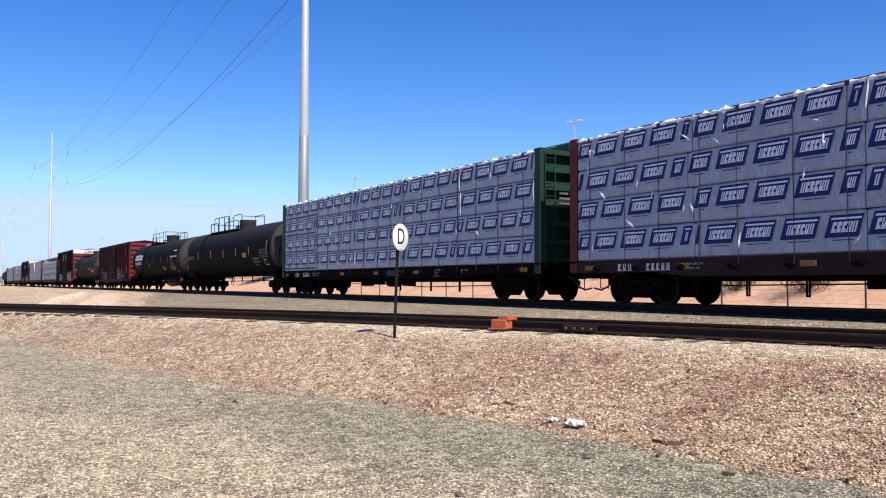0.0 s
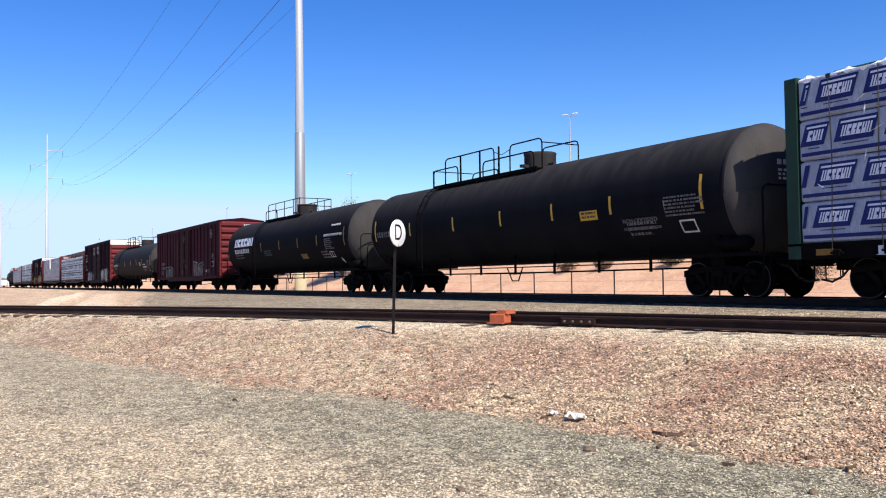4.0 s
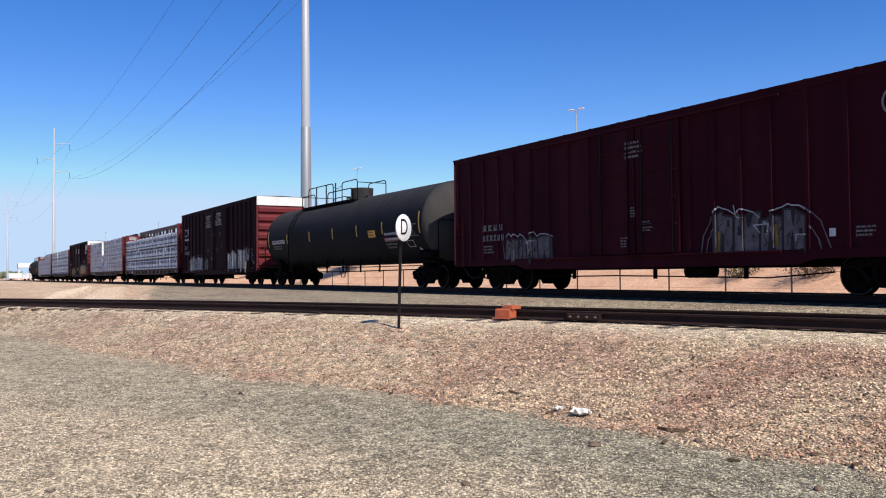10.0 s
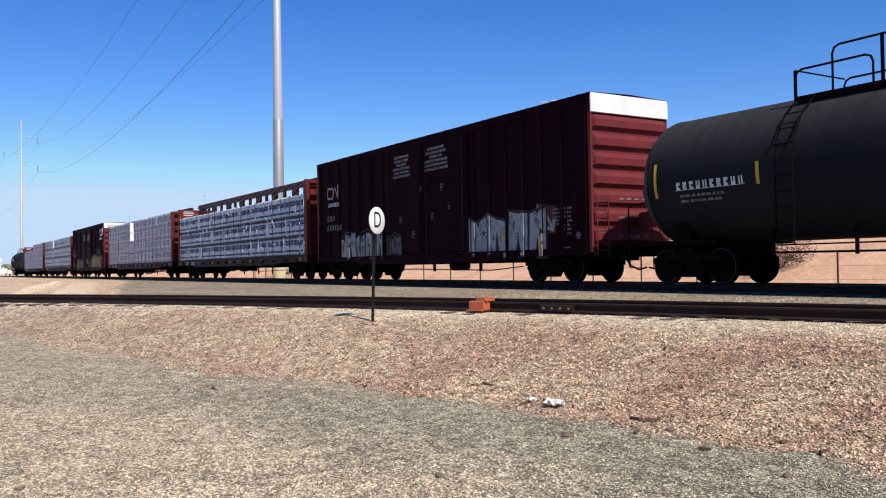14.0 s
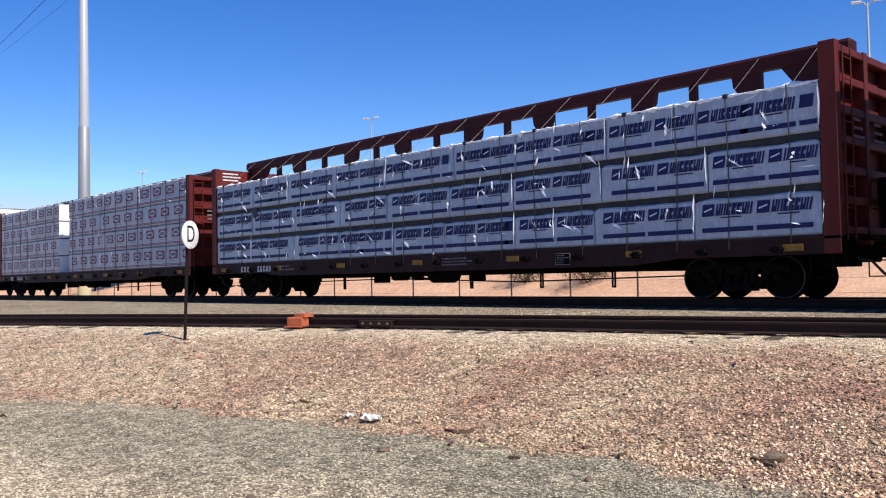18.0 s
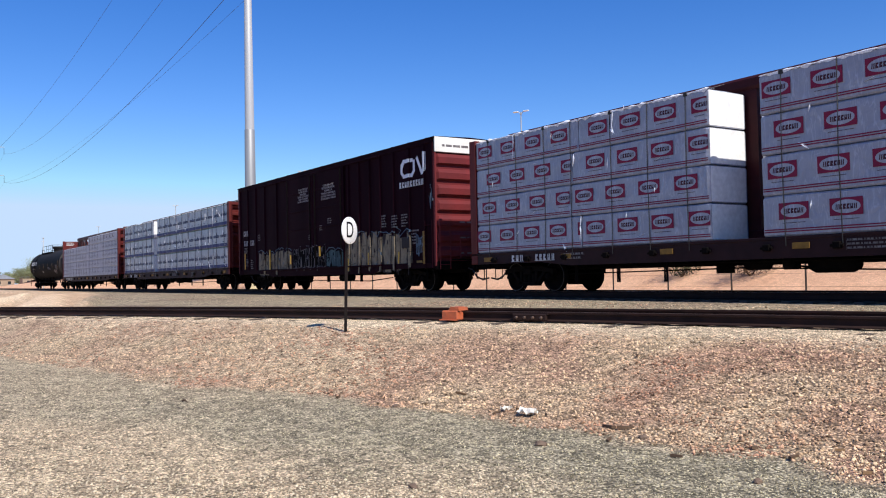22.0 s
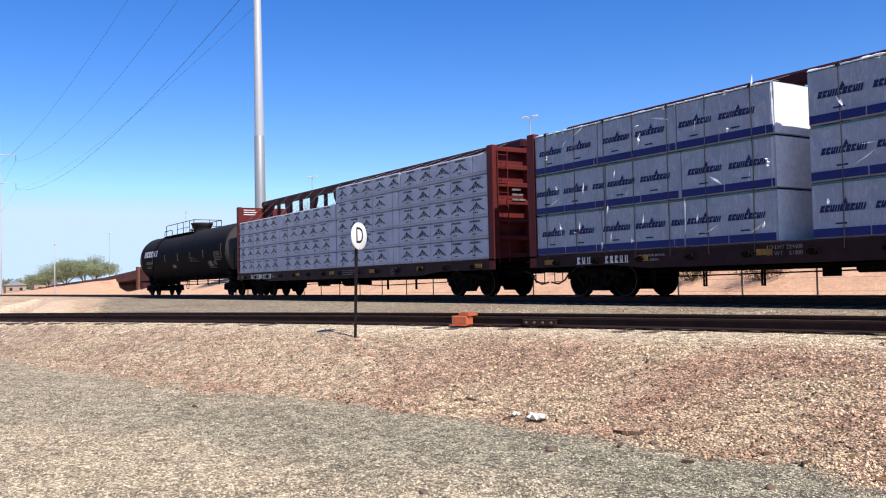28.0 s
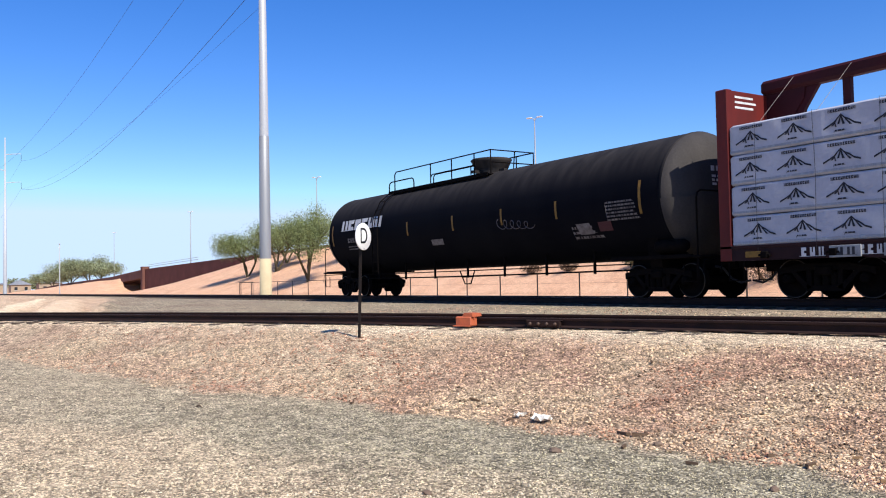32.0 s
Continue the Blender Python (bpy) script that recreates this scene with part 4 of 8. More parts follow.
def centre_beam(x, half, paint, beam_paint, label, sill_paint=SILL, open_top=True, seed=0):
    car = rolling("lumber_flatcar", label, "flatcar", x, half)
    rng = random.Random(seed)
    deck = part("deck", Mesh().box(-half, half, -1.44, 1.44, 1.12, 1.2, 0.01).box(-half + 0.3, half - 0.3, -0.28, 0.28, 0.62, 1.12, 0.02), SOOT, car)
    for s in (-1, 1):
        y0, y1 = (1.34, 1.50) if s > 0 else (-1.50, -1.34)
        m = Mesh().prism([(-half, 1.19), (-half, 0.86), (-half + 3.4, 0.86), (-half + 4.6, 0.74), (half - 4.6, 0.74), (half - 3.4, 0.86), (half, 0.86), (half, 1.19)], "y", y0 * 0.99, y1 * 0.99)
        m.box(-half, half, min(y0, y1), max(y0, y1) + (0.01 if s > 0 else 0), 1.13, 1.2, 0.01)
        part("side_sill", m, sill_paint, car)
    for k in range(9):
        xx = -half + 4.2 + k * (2 * half - 8.4) / 8
        part("cross_bearer", Mesh().prism([(-1.4, 1.1), (1.4, 1.1), (1.4, 0.92), (0.3, 0.66), (-0.3, 0.66), (-1.4, 0.92)], "x", xx - 0.06, xx + 0.06), SOOT, car)
    # winches and pockets under the sill
    for k in range(14):
        xx = -half + 1.2 + k * (2 * half - 2.4) / 13
        part("strap_winch", Mesh().box(xx - 0.09, xx + 0.09, -1.56, -1.47, 0.90, 1.05, 0.02).tube([(xx - 0.14, -1.52, 0.97), (xx + 0.14, -1.52, 0.97)], 0.03, 8), SOOT, car)
    for k in range(7):
        xx = -half + 0.9 + k * (2 * half - 1.8) / 6
        part("reflector", Mesh().box(xx - 0.2, xx + 0.2, -1.513, -1.495, 0.93, 1.06, 0.004), YELLOW_OLD, car)
    m = Mesh()
    bars(m, -half + 4.4, -half + 5.5, 0.88, 1.10, -1.506, 2, rng)
    part("stencil", m, STENCIL_OLD, car)
    part("stencil", bars(Mesh(), 1.0, 2.4, 0.86, 1.10, -1.506, 3, rng), STENCIL_OLD, car)
    part("reporting_mark", glyph_row(Mesh(), -half + 2.05, -half + 2.65, 0.90, 1.09, -1.506, 3, rng, 0, .42), STENCIL, car, "worn white stencilled mark")
    part("car_mark", glyph_row(Mesh(), -half + 3.15, -half + 4.05, 0.90, 1.09, -1.506, 5, rng, 0, .42), STENCIL, car, "worn white stencilled mark")
    plate = part("label_plate", Mesh().box(half - 6.6, half - 6.15, -1.512, -1.5, 0.80, 1.08, 0.003), SOOT, car)
    part("plate_rim", Mesh().tube([(half - 6.59, -1.514, .81), (half - 6.16, -1.514, .81), (half - 6.16, -1.514, 1.07), (half - 6.59, -1.514, 1.07), (half - 6.59, -1.514, .81)], .008, 4), STENCIL_OLD, plate)
    part("plate_print", bars(Mesh(), half - 6.55, half - 6.2, .83, 1.05, -1.516, 4, rng), STENCIL_OLD, plate)
    # brake gear and hanging rods
    part("brake_reservoir", Mesh().turn([(-0.7, 0.0), (-0.66, 0.14), (-0.55, 0.2), (0.3, 0.2), (0.42, 0.14), (0.46, 0.0)], "x", 16, (0.4, -0.75, 0.62)), SOOT, car)
    part("brake_cylinder", Mesh().turn([(-0.3, 0.0), (-0.3, 0.16), (0.25, 0.16), (0.35, 0.05), (0.9, 0.03), (0.9, 0.0)], "x", 14, (-1.6, -0.7, 0.66)), SOOT, car)
    part("control_valve", Mesh().box(-.75, -.45, -1.1, -.8, .5, .86, .04).box(-.7, -.5, -1.16, -1.08, .58, .74, .03).tube([(-.6, -1.0, .6), (.0, -.9, .52), (.4, -.8, .62)], .025, 6), SOOT, car)
    part("brake_lever", Mesh().box(-2.6, -2.52, -.95, -.35, .44, .62, .01), SOOT, car)
    part("brake_lever", Mesh().box(1.5, 1.58, -1.0, -.4, .46, .66, .01), SOOT, car)
    part("train_pipe", Mesh().tube([(-half + .5, -.42, .8), (-half + 3.0, -.5, .62), (-2.2, -1.05, .7), (2.0, -1.08, .68), (half - 3.0, -.5, .62), (half - .5, -.42, .8)], .022, 6), SOOT, car)
    part("brake_rod", Mesh().tube([(-half + 3.6, -0.62, 0.5), (-2, -0.66, 0.56), (3, -0.7, 0.42), (half - 3.6, -0.62, 0.5)], 0.018, 6), SOOT, car)
    for xx in (-half + 4.7, -half + 6.3, -half + 7.9, 1.9, half - 7.2, half - 5.1):
        part("rod_hanger", Mesh().box(xx - 0.05, xx - 0.02, -1.32, -1.28, 0.28, 0.8).box(xx + 0.02, xx + 0.05, -1.32, -1.28, 0.28, 0.8).box(xx - 0.05, xx + 0.05, -1.32, -1.28, 0.26, 0.3), SOOT, car)
    for s in (-1, 1):
        stirrup(car, s * (half - 0.4), -1.44, 0.42)
        stirrup(car, s * (half - 0.4), 1.44, 0.42)
    # bulkheads
    top = 4.78
    for s in (-1, 1):
        e = s * half

        def span(a, b):
            return (min(e - s * a, e - s * b), max(e - s * a, e - s * b))

        bh = part("bulkhead", Mesh().box(*span(0.26, 0.31), -1.46, 1.46, 1.2, top, 0.006), paint, car)
        for q in (-1, 1):
            part("post", Mesh().box(*span(0.0, 0.32), min(q * 1.30, q * 1.50), max(q * 1.30, q * 1.50), 0.86, top + 0.02, 0.015), paint, bh)
        part("centre_post", Mesh().box(*span(0.012, 0.275), -0.09, 0.09, 1.0, top, 0.01), paint, bh)
        for k in range(7):
            z = 1.3 + k * (top - 1.40) / 6
            part("rib", Mesh().box(*span(0.03, 0.265), -1.31, 1.31, z - 0.08, z + 0.08, 0.02), paint, bh)
        if s > 0:
            for q in (-0.75, 0.3):
                for k in range(3):
                    zz, xq = 3.05 + k * 0.16, e + 0.004
                    part("stencil_line", Mesh().quad((xq, q, zz), (xq, q + 0.55 - 0.1 * k, zz), (xq, q + 0.55 - 0.1 * k, zz + 0.06), (xq, q, zz + 0.06)), STENCIL_OLD, bh)
        else:
            for k in range(3):
                zz, x3 = 4.62 - k * .12, -half + .313
                part("stencil_line", Mesh().quad((x3, -1.2, zz), (x3, -.55 + .1 * (k % 2), zz), (x3, -.55 + .1 * (k % 2), zz + .05), (x3, -1.2, zz + .05)), STENCIL, bh)
        if s > 0:
            part("brake_housing", Mesh().box(e + .02, e + .24, .25, .62, 1.75, 2.35, .04), SOOT, bh)
            part("brake_wheel", Mesh().tube([(e + .27, .43 + .26 * math.cos(q * math.pi / 8), 2.1 + .26 * math.sin(q * math.pi / 8)) for q in range(17)], .02, 6).tube([(e + .27, .17, 2.1), (e + .27, .69, 2.1)], .014, 5), SOOT, bh)
            part("brake_platform", Mesh().box(e + .01, e + .36, -.5, 1.2, 1.16, 1.2, .008), SOOT, bh)
            part("chain_rod", Mesh().tube([(e + .12, .43, 1.75), (e + .12, .43, .9)], .02, 6), SOOT, bh)
        part("edge_rail", Mesh().tube([(e + s * .05, 1.52, 1.4), (e + s * .16, 1.52, 1.45), (e + s * .16, 1.52, 2.5), (e + s * .05, 1.52, 2.55)], .016, 6), paint, bh)
        ladder(bh, e - s * 0.0 + s * 0.06, -1.15, 1.1, top - 0.1, 0.38, "y", 9, paint)
    # the beam down the middle
    beam = part("centre_beam", Mesh().box(-half + 0.2, half - 0.2, -0.16, 0.16, 4.80, 5.12, 0.07).box(-half + 0.2, half - 0.2, -0.10, 0.10, 1.2, 1.45, 0.02), beam_paint, car)
    n = 16
    for k in range(n):
        xx = -half + 0.9 + k * (2 * half - 1.8) / (n - 1)
        if k % 2 == 0:
            d = 1 if k % 4 == 0 else -1
            poly = [(xx - 0.2, 1.2), (xx + 0.2, 1.2), (xx + 0.2, 4.25), (xx + 0.2 + 0.22 * max(d, 0), 4.55), (xx + 0.2 + 0.26 * max(d, 0), 4.82), (xx - 0.2 + 0.26 * min(d, 0), 4.82), (xx - 0.2 + 0.22 * min(d, 0), 4.55), (xx - 0.2, 4.25)]
            part("beam_post", Mesh().prism(poly, "y", -0.08, 0.08), beam_paint, beam)
        else:
            part("beam_post", Mesh().box(xx - 0.09, xx + 0.09, -0.07, 0.07, 1.2, 4.82, 0.01), beam_paint, beam)
    for s in (-1, 1):
        e = s * (half - 0.22)
        part("gusset", Mesh().prism([(e, 1.4), (e, 4.85), (e - s * 1.5, 4.85), (e - s * 1.1, 4.3)], "y", -0.05, 0.05), beam_paint, beam)
    return car


def film_dip(x, z, k):
    """How far the film sinks between the boards."""
    fold = (1 - min(1.0, abs(noise.noise((x * 1.5 + z * .8, z * .7, k + 3)) * 2.2))) ** 6
    return 0.007 * noise.noise((x * 1.3, z * 2.3, k)) + 0.005 * noise.noise((x * 4.1, z * 1.2, k + 9)) + 0.004 * abs(noise.noise((x * 2.2 + z * 1.7, z * 3.0 - x, k + 5))) - .006 * fold


def bundle_mesh(x0, x1, y0, y1, z0, z1, k, sag):
    """A wrapped pack of boards with rounded edges and an uneven skin."""
    c = 0.035
    ring = [(y0 + c, z0), (y0, z0 + c)] + [(y0, z0 + (z1 - z0) * q / 8) for q in range(1, 8)] + [(y0, z1 - c), (y0 + c, z1), ((y0 + y1) / 2, z1 + 0.01), (y1 - c, z1), (y1, z1 - c), (y1, z0 + c), (y1 - c, z0)]
    n = max(6, round((x1 - x0) / (0.085 if y0 < 0 else .6)))
    v, f, r = [], [], len(ring)
    for i in range(n + 1):
        x = x0 + (x1 - x0) * i / n
        e = 0.02 if i in (0, n) else 0.0
        for (y, z) in ring:
            d = film_dip(x, z, k)
            yy = y + (d if y < (y0 + y1) / 2 else -d) + (e if y < (y0 + y1) / 2 else -e)
            zz = z + (sag * noise.noise((x * 2.1, y, k)) - e if z > z1 - 0.05 else 0)
            v.append((x, yy, zz))
    for i in range(n):
        for j in range(r):
            f.append((i * r + j, i * r + (j + 1) % r, (i + 1) * r + (j + 1) % r, (i + 1) * r + j))
    f += [tuple(range(r)), tuple(range(n * r, (n + 1) * r))]
    m = Mesh()
    m.add(v, f)
    return m


def lumber(car, x0, x1, rows, wrap, print_fn, pack=4.5, seed=0, label="", gap=0.012, sag=0.012, folds=0.5, shaded_dunnage=False, creases=0, lip=0.0, sun_end=False, glint=1.0):
    """Stacks wrapped packs on both sides of the beam; rows: heights of the row boundaries."""
    rng = random.Random(seed)
    n = max(1, round((x1 - x0) / pack))
    rest = .14 if shaded_dunnage else .012
    for r, (z0, z1) in enumerate(rows):
        cuts = [x0 + (x1 - x0) * i / n for i in range(n + 1)]
        for i in range(1, n):
            cuts[i] += rng.uniform(-0.25, 0.25)
        for i in range(n):
            a, b = cuts[i] + gap, cuts[i + 1] - gap
            kk = seed * 10 + r * 3 + i
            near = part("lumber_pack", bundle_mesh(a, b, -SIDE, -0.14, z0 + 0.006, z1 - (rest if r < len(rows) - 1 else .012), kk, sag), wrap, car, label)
            part("lumber_pack", bundle_mesh(a, b, 0.14, SIDE, z0 + 0.006, z1 - (rest if r < len(rows) - 1 else .012), kk + 50, sag), wrap, car)
            print_fn(near, a, b, z0, z1, rng, kk, i, n)
            # added panel paints direct sun onto the pale pack end
            if sun_end and i == n - 1:
                part("sunlit_end", Mesh().box(b + .001, b + .006, -SIDE + .03, -.2, z0 + .03, z1 - .04), WHITE_END_SUNLIT, near, "white pack end, brightened for the sun")
            # loose film at the joint, white to paint in sun glints
            for turn in range(2 if folds > .7 else 1):
                if rng.random() > folds:
                    continue
                zt, zb = z1 - 0.02, z0 + rng.uniform(0.02, 0.3) * (z1 - z0)
                slim = .035
                xx = (b if turn == 0 and rng.random() < 0.7 else rng.uniform(a + .25, b - .1))
                if turn or rng.random() < .3:
                    zb = z0 + rng.uniform(.05, .6) * (z1 - z0)
                    zt, slim = zb + rng.uniform(.12, .35), .06
                zt = min(zt, z1 - .02)
                m, q = Mesh(), rng.randint(3, 6)
                v, o = [], 0.0
                for t in range(q + 1):
                    z = zb + (zt - zb) * min(1, max(0, (t + (rng.uniform(-.25, .25) if 0 < t < q else 0)) / q))
                    o += rng.uniform(-.6, .7) * slim
                    w = rng.uniform(.006, slim) if 0 < t < q else .005
                    v += [(xx + o - w * .3, -SIDE - 0.010, z), (xx + o + w * rng.uniform(-.1, .3), -SIDE - .012 - w * .55, z + rng.uniform(-.02, .02)), (xx + o + w * 1.1 + .004, -SIDE - 0.010, z)]
                m.add(v, [(3 * t + j, 3 * t + j + 1, 3 * t + j + 4, 3 * t + j + 3) for t in range(q) for j in range(2)])
                part("loose_film", m, FILM, near, "crumpled plastic film, whitened for sun glints")
            # creased film that stands off the flank, its white painting a sun glint
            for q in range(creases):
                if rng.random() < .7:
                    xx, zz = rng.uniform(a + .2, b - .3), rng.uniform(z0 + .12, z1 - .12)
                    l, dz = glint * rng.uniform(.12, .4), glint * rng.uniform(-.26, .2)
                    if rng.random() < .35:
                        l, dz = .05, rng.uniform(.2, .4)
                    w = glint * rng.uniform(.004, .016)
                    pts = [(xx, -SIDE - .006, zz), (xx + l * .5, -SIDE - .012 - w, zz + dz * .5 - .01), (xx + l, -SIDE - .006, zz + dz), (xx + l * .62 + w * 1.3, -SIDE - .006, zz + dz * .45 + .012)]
                    part("film_glint", Mesh().add(pts, [(0, 1, 3), (1, 2, 3), (0, 3, 2)]), FILM, near, "creased plastic film, whitened as a sun glint")
            # crumpled lip along the top, whitened like film in the sun
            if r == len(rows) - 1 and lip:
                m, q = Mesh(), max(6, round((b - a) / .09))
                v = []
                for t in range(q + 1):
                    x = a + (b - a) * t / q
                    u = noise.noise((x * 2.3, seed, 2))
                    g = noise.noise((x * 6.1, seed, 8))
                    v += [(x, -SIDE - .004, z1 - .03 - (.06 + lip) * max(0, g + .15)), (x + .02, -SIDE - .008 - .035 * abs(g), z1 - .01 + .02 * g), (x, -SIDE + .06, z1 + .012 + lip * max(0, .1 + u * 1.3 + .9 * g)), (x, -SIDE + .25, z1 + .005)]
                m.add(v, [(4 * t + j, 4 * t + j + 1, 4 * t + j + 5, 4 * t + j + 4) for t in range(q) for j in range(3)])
                part("film_edge", m, FILM, near, "crumpled plastic film, whitened for sun glints")
        if shaded_dunnage:
            # black sheets fill the row gaps: dunnage with its shade painted in
            part("shaded_dunnage", Mesh().box(x0, x1, -SIDE + 0.04, -0.2, z0 - 0.14, z0 + 0.004).box(x0, x1, 0.2, SIDE - 0.04, z0 - 0.14, z0 + 0.004), STRAP, car)


def tie_downs(car, x0, x1, zs, count, seed=0, protectors=True, thick=.011):
    rng = random.Random(seed)
    z0, z1 = zs
    for k in range(count):
        xx = x0 + (k + 0.5) * (x1 - x0) / count + rng.uniform(-0.12, 0.12)
        m = Mesh()
        o = rng.uniform(-0.05, 0.05)
        m.tube([(xx, -SIDE - 0.02, z0 - 0.2), (xx + o, -SIDE - 0.012, (z0 + z1) / 2), (xx, -SIDE - 0.012, z1 + 0.01), (xx, -SIDE + 0.2, z1 + 0.025)], thick, 5)
        part("tie_down_strap", m, STRAP, car)
        part("tie_down_cable", Mesh().tube([(xx, -SIDE + .2, z1 + .025), (xx + .1, -.17, 5.05)], .006, 5), CABLE, car)
        if protectors and k % 2 == 0:
            part("corner_protector", Mesh().box(xx - 0.06, xx + 0.06, -SIDE - 0.02, -SIDE + 0.1, z1 - 0.06, z1 + 0.035, 0.015), STRAP, car)


# printed patterns: plain shapes in the colours of the wrap, nothing lettered
PRINT_Y = -SIDE - 0.014
PRINTED = {}


def layered(name, layers):
    """One mesh with several inks."""
    me = bpy.data.meshes.new(name)
    v, f, ink = [], [], []
    last = None
    for k, (m, material) in enumerate(layers):
        o = len(v)
        v += m.v
        for g in m.f:
            g = tuple(i + o for i in g)
            if last is not None:
                # a hairline of ink holds the print together
                x, y, z = v[last]
                v.append((x + .0004, y, z + .0004))
                f.append((last, len(v) - 1, g[0]))
                ink.append(k)
            f.append(g)
            ink.append(k)
            last = g[0]
        me.materials.append(material)
    me.from_pydata(v, [], f)
    me.polygons.foreach_set("material_index", ink)
    me.update()
    return me


def stamp(near, name, fn, x, z, w, full, h, rng):
    """Prints one panel at x, z; whole ones share three meshes, cut ones get their own."""
    if w < full * .12:
        return
    if w > full - 0.01:
        key = (fn, rng.randrange(3), round(h, 2))
        if key not in PRINTED:
            PRINTED[key] = layered(name, fn(full, h, random.Random(key[1] + 7)))
        me = PRINTED[key]
    else:
        me = layered(name, fn(w, h, rng))
    part(name, me, None, near, at=pose(x, 0, z))


def ink_slanted(w, h, rng):
    blue, white = Mesh(), Mesh()
    y, t = PRINT_Y, min(.15, w * .5)
    blue.quad((0, y, -h / 2), (w - t, y, -h / 2), (w, y, h / 2), (t, y, h / 2))
    if w > .3:
        white.quad((.17, y - .002, h * .29), (w - .07, y - .002, h * .29), (w - .05, y - .002, h * .38), (.19, y - .002, h * .38))
        glyph_row(white, .15, w - .19, -h * .28, h * .19, y - .002, max(1, round((w - .3) / .125)), rng, 0.3, 0.18)
        blue.quad((.2, y, -h * .64), (w - .25, y, -h * .64), (w - .25, y, -h * .60), (.2, y, -h * .60))
    return [(blue, INK_BLUE), (white, INK_WHITE)]


def print_slanted(near, a, b, z0, z1, rng, k, i, n):
    h = z1 - z0
    x = a + rng.uniform(-0.85, 0.05)
    zc = z0 + h * rng.uniform(0.60, 0.66)
    while x < b:
        p0, p1 = max(x, a + 0.02), min(x + 1.02, b - 0.02)
        stamp(near, "printed_panel", ink_slanted, p0, zc, p1 - p0, 1.02, h * .53, rng)
        x += 1.10
    if i == 0 and k >= 120:
        part("blue_band", Mesh().quad((a + .05, PRINT_Y, z0 + h * .10), (b - .1, PRINT_Y, z0 + h * .10), (b - .1, PRINT_Y, z0 + h * .19), (a + .05, PRINT_Y, z0 + h * .19)), INK_BLUE, near)


def ink_oval(w, h, rng):
    red, white, dark = Mesh(), Mesh(), Mesh()
    y = PRINT_Y
    red.quad((0, y, -h / 2), (w, y, -h / 2), (w, y, h / 2), (0, y, h / 2))
    full = .70
    white.add([(min(full / 2 + full * .43 * math.cos(q * math.pi / 12), w), y - .002, h * 0.38 * math.sin(q * math.pi / 12)) for q in range(24)], [tuple(range(24))])
    count = max(1, round(6 * (min(w, full * .83) - full * .17) / (full * .66)))
    if w > .25:
        glyph_row(dark, full * .17, min(w, full * .83), -h * .15, h * .15, y - .004, count, rng, 0.1, 0.2)
        dark.quad((.08, y, -h * .72), (w - .08, y, -h * .72), (w - .08, y, -h * .69), (.08, y, -h * .69))
    return [(red, INK_RED), (white, WRAP_A), (dark, INK_MAROON)]


def print_oval(near, a, b, z0, z1, rng, k, i, n):
    h = z1 - z0
    x = a + rng.uniform(0.0, 0.6)
    while x < b - 0.1:
        stamp(near, "printed_panel", ink_oval, x, z0 + h * .60, min(.70, b - .02 - x), .70, h * .40, rng)
        x += 1.16
    for q in (0.10, 0.155):
        part("red_line", Mesh().quad((a + .03, PRINT_Y, z0 + h * q), (b - .03, PRINT_Y, z0 + h * q), (b - .03, PRINT_Y, z0 + h * (q + .028)), (a + .03, PRINT_Y, z0 + h * (q + .028))), INK_RED, near)


def ink_strand(w, h, rng):
    m, white, band = Mesh(), Mesh(), Mesh()
    y = PRINT_Y
    m.quad((0, y, -.12), (min(.26, w), y, -.12), (min(.29, w), y, .125), (.03, y, .125))
    if w > .45:
        white.quad((.05, y - .002, -.04), (.23, y - .002, .02), (.235, y - .002, .05), (.055, y - .002, -.01))
        glyph_row(m, .29, w - .03, -.115, .12, y, max(2, round((w - .28) / .115)), rng, 0.2, 0.11)
        band.quad((.42, y, -.17), (w * .78, y, -.17), (w * .78, y, -.145), (.42, y, -.145))
    band.quad((0, y, -h * .47), (w, y, -h * .47), (w, y, -h * .37), (0, y, -h * .37))
    return [(m, INK_NAVY), (white, INK_WHITE), (band, INK_NAVY)]


def print_strand(near, a, b, z0, z1, rng, k, i, n):
    h = z1 - z0
    x = a + rng.uniform(0.02, 0.3)
    while x < b - 0.25:
        stamp(near, "printed_panel", ink_strand, x, z0 + h * .62, min(1.10, b - .02 - x), 1.10, h, rng)
        x += 1.17 if rng.random() < 0.8 else 0.95


def ink_banded(w, h, rng):
    m = Mesh()
    y = PRINT_Y
    glyph_row(m, 0, w, -.07, .07, y, max(2, round(w / .105)), rng, 0.3, 0.16)
    if w > .75:
        m.add([(.50, y, .075), (.62, y, .075), (.58, y, .20)], [(0, 1, 2)])
        m.quad((.35, y, -h * .28), (.6, y, -h * .28), (.6, y, -h * .25), (.35, y, -h * .25))
    return [(m, INK_NAVY)]


def print_banded(near, a, b, z0, z1, rng, k, i, n):
    h, y = z1 - z0, PRINT_Y
    x = a + rng.uniform(0.0, 0.25)
    while x < b - 0.3:
        stamp(near, "printed_block", ink_banded, x, z0 + h * .52, min(.98, b - .02 - x), .98, h, rng)
        x += 1.18
    xx = a + 0.02
    while xx < b - 0.05:
        e = min(xx + 1.22, b - 0.02)
        part("blue_band", Mesh().quad((xx, y, z0 + h * .03), (e, y, z0 + h * .03), (e, y, z0 + h * .18), (xx, y, z0 + h * .18)), INK_BLUE, near)
        xx = e + 0.03
    part("green_line", Mesh().quad((a + .02, y, z1 - .06), (b - .02, y, z1 - .06), (b - .02, y, z1 - .035), (a + .02, y, z1 - .035)), INK_GREEN, near)


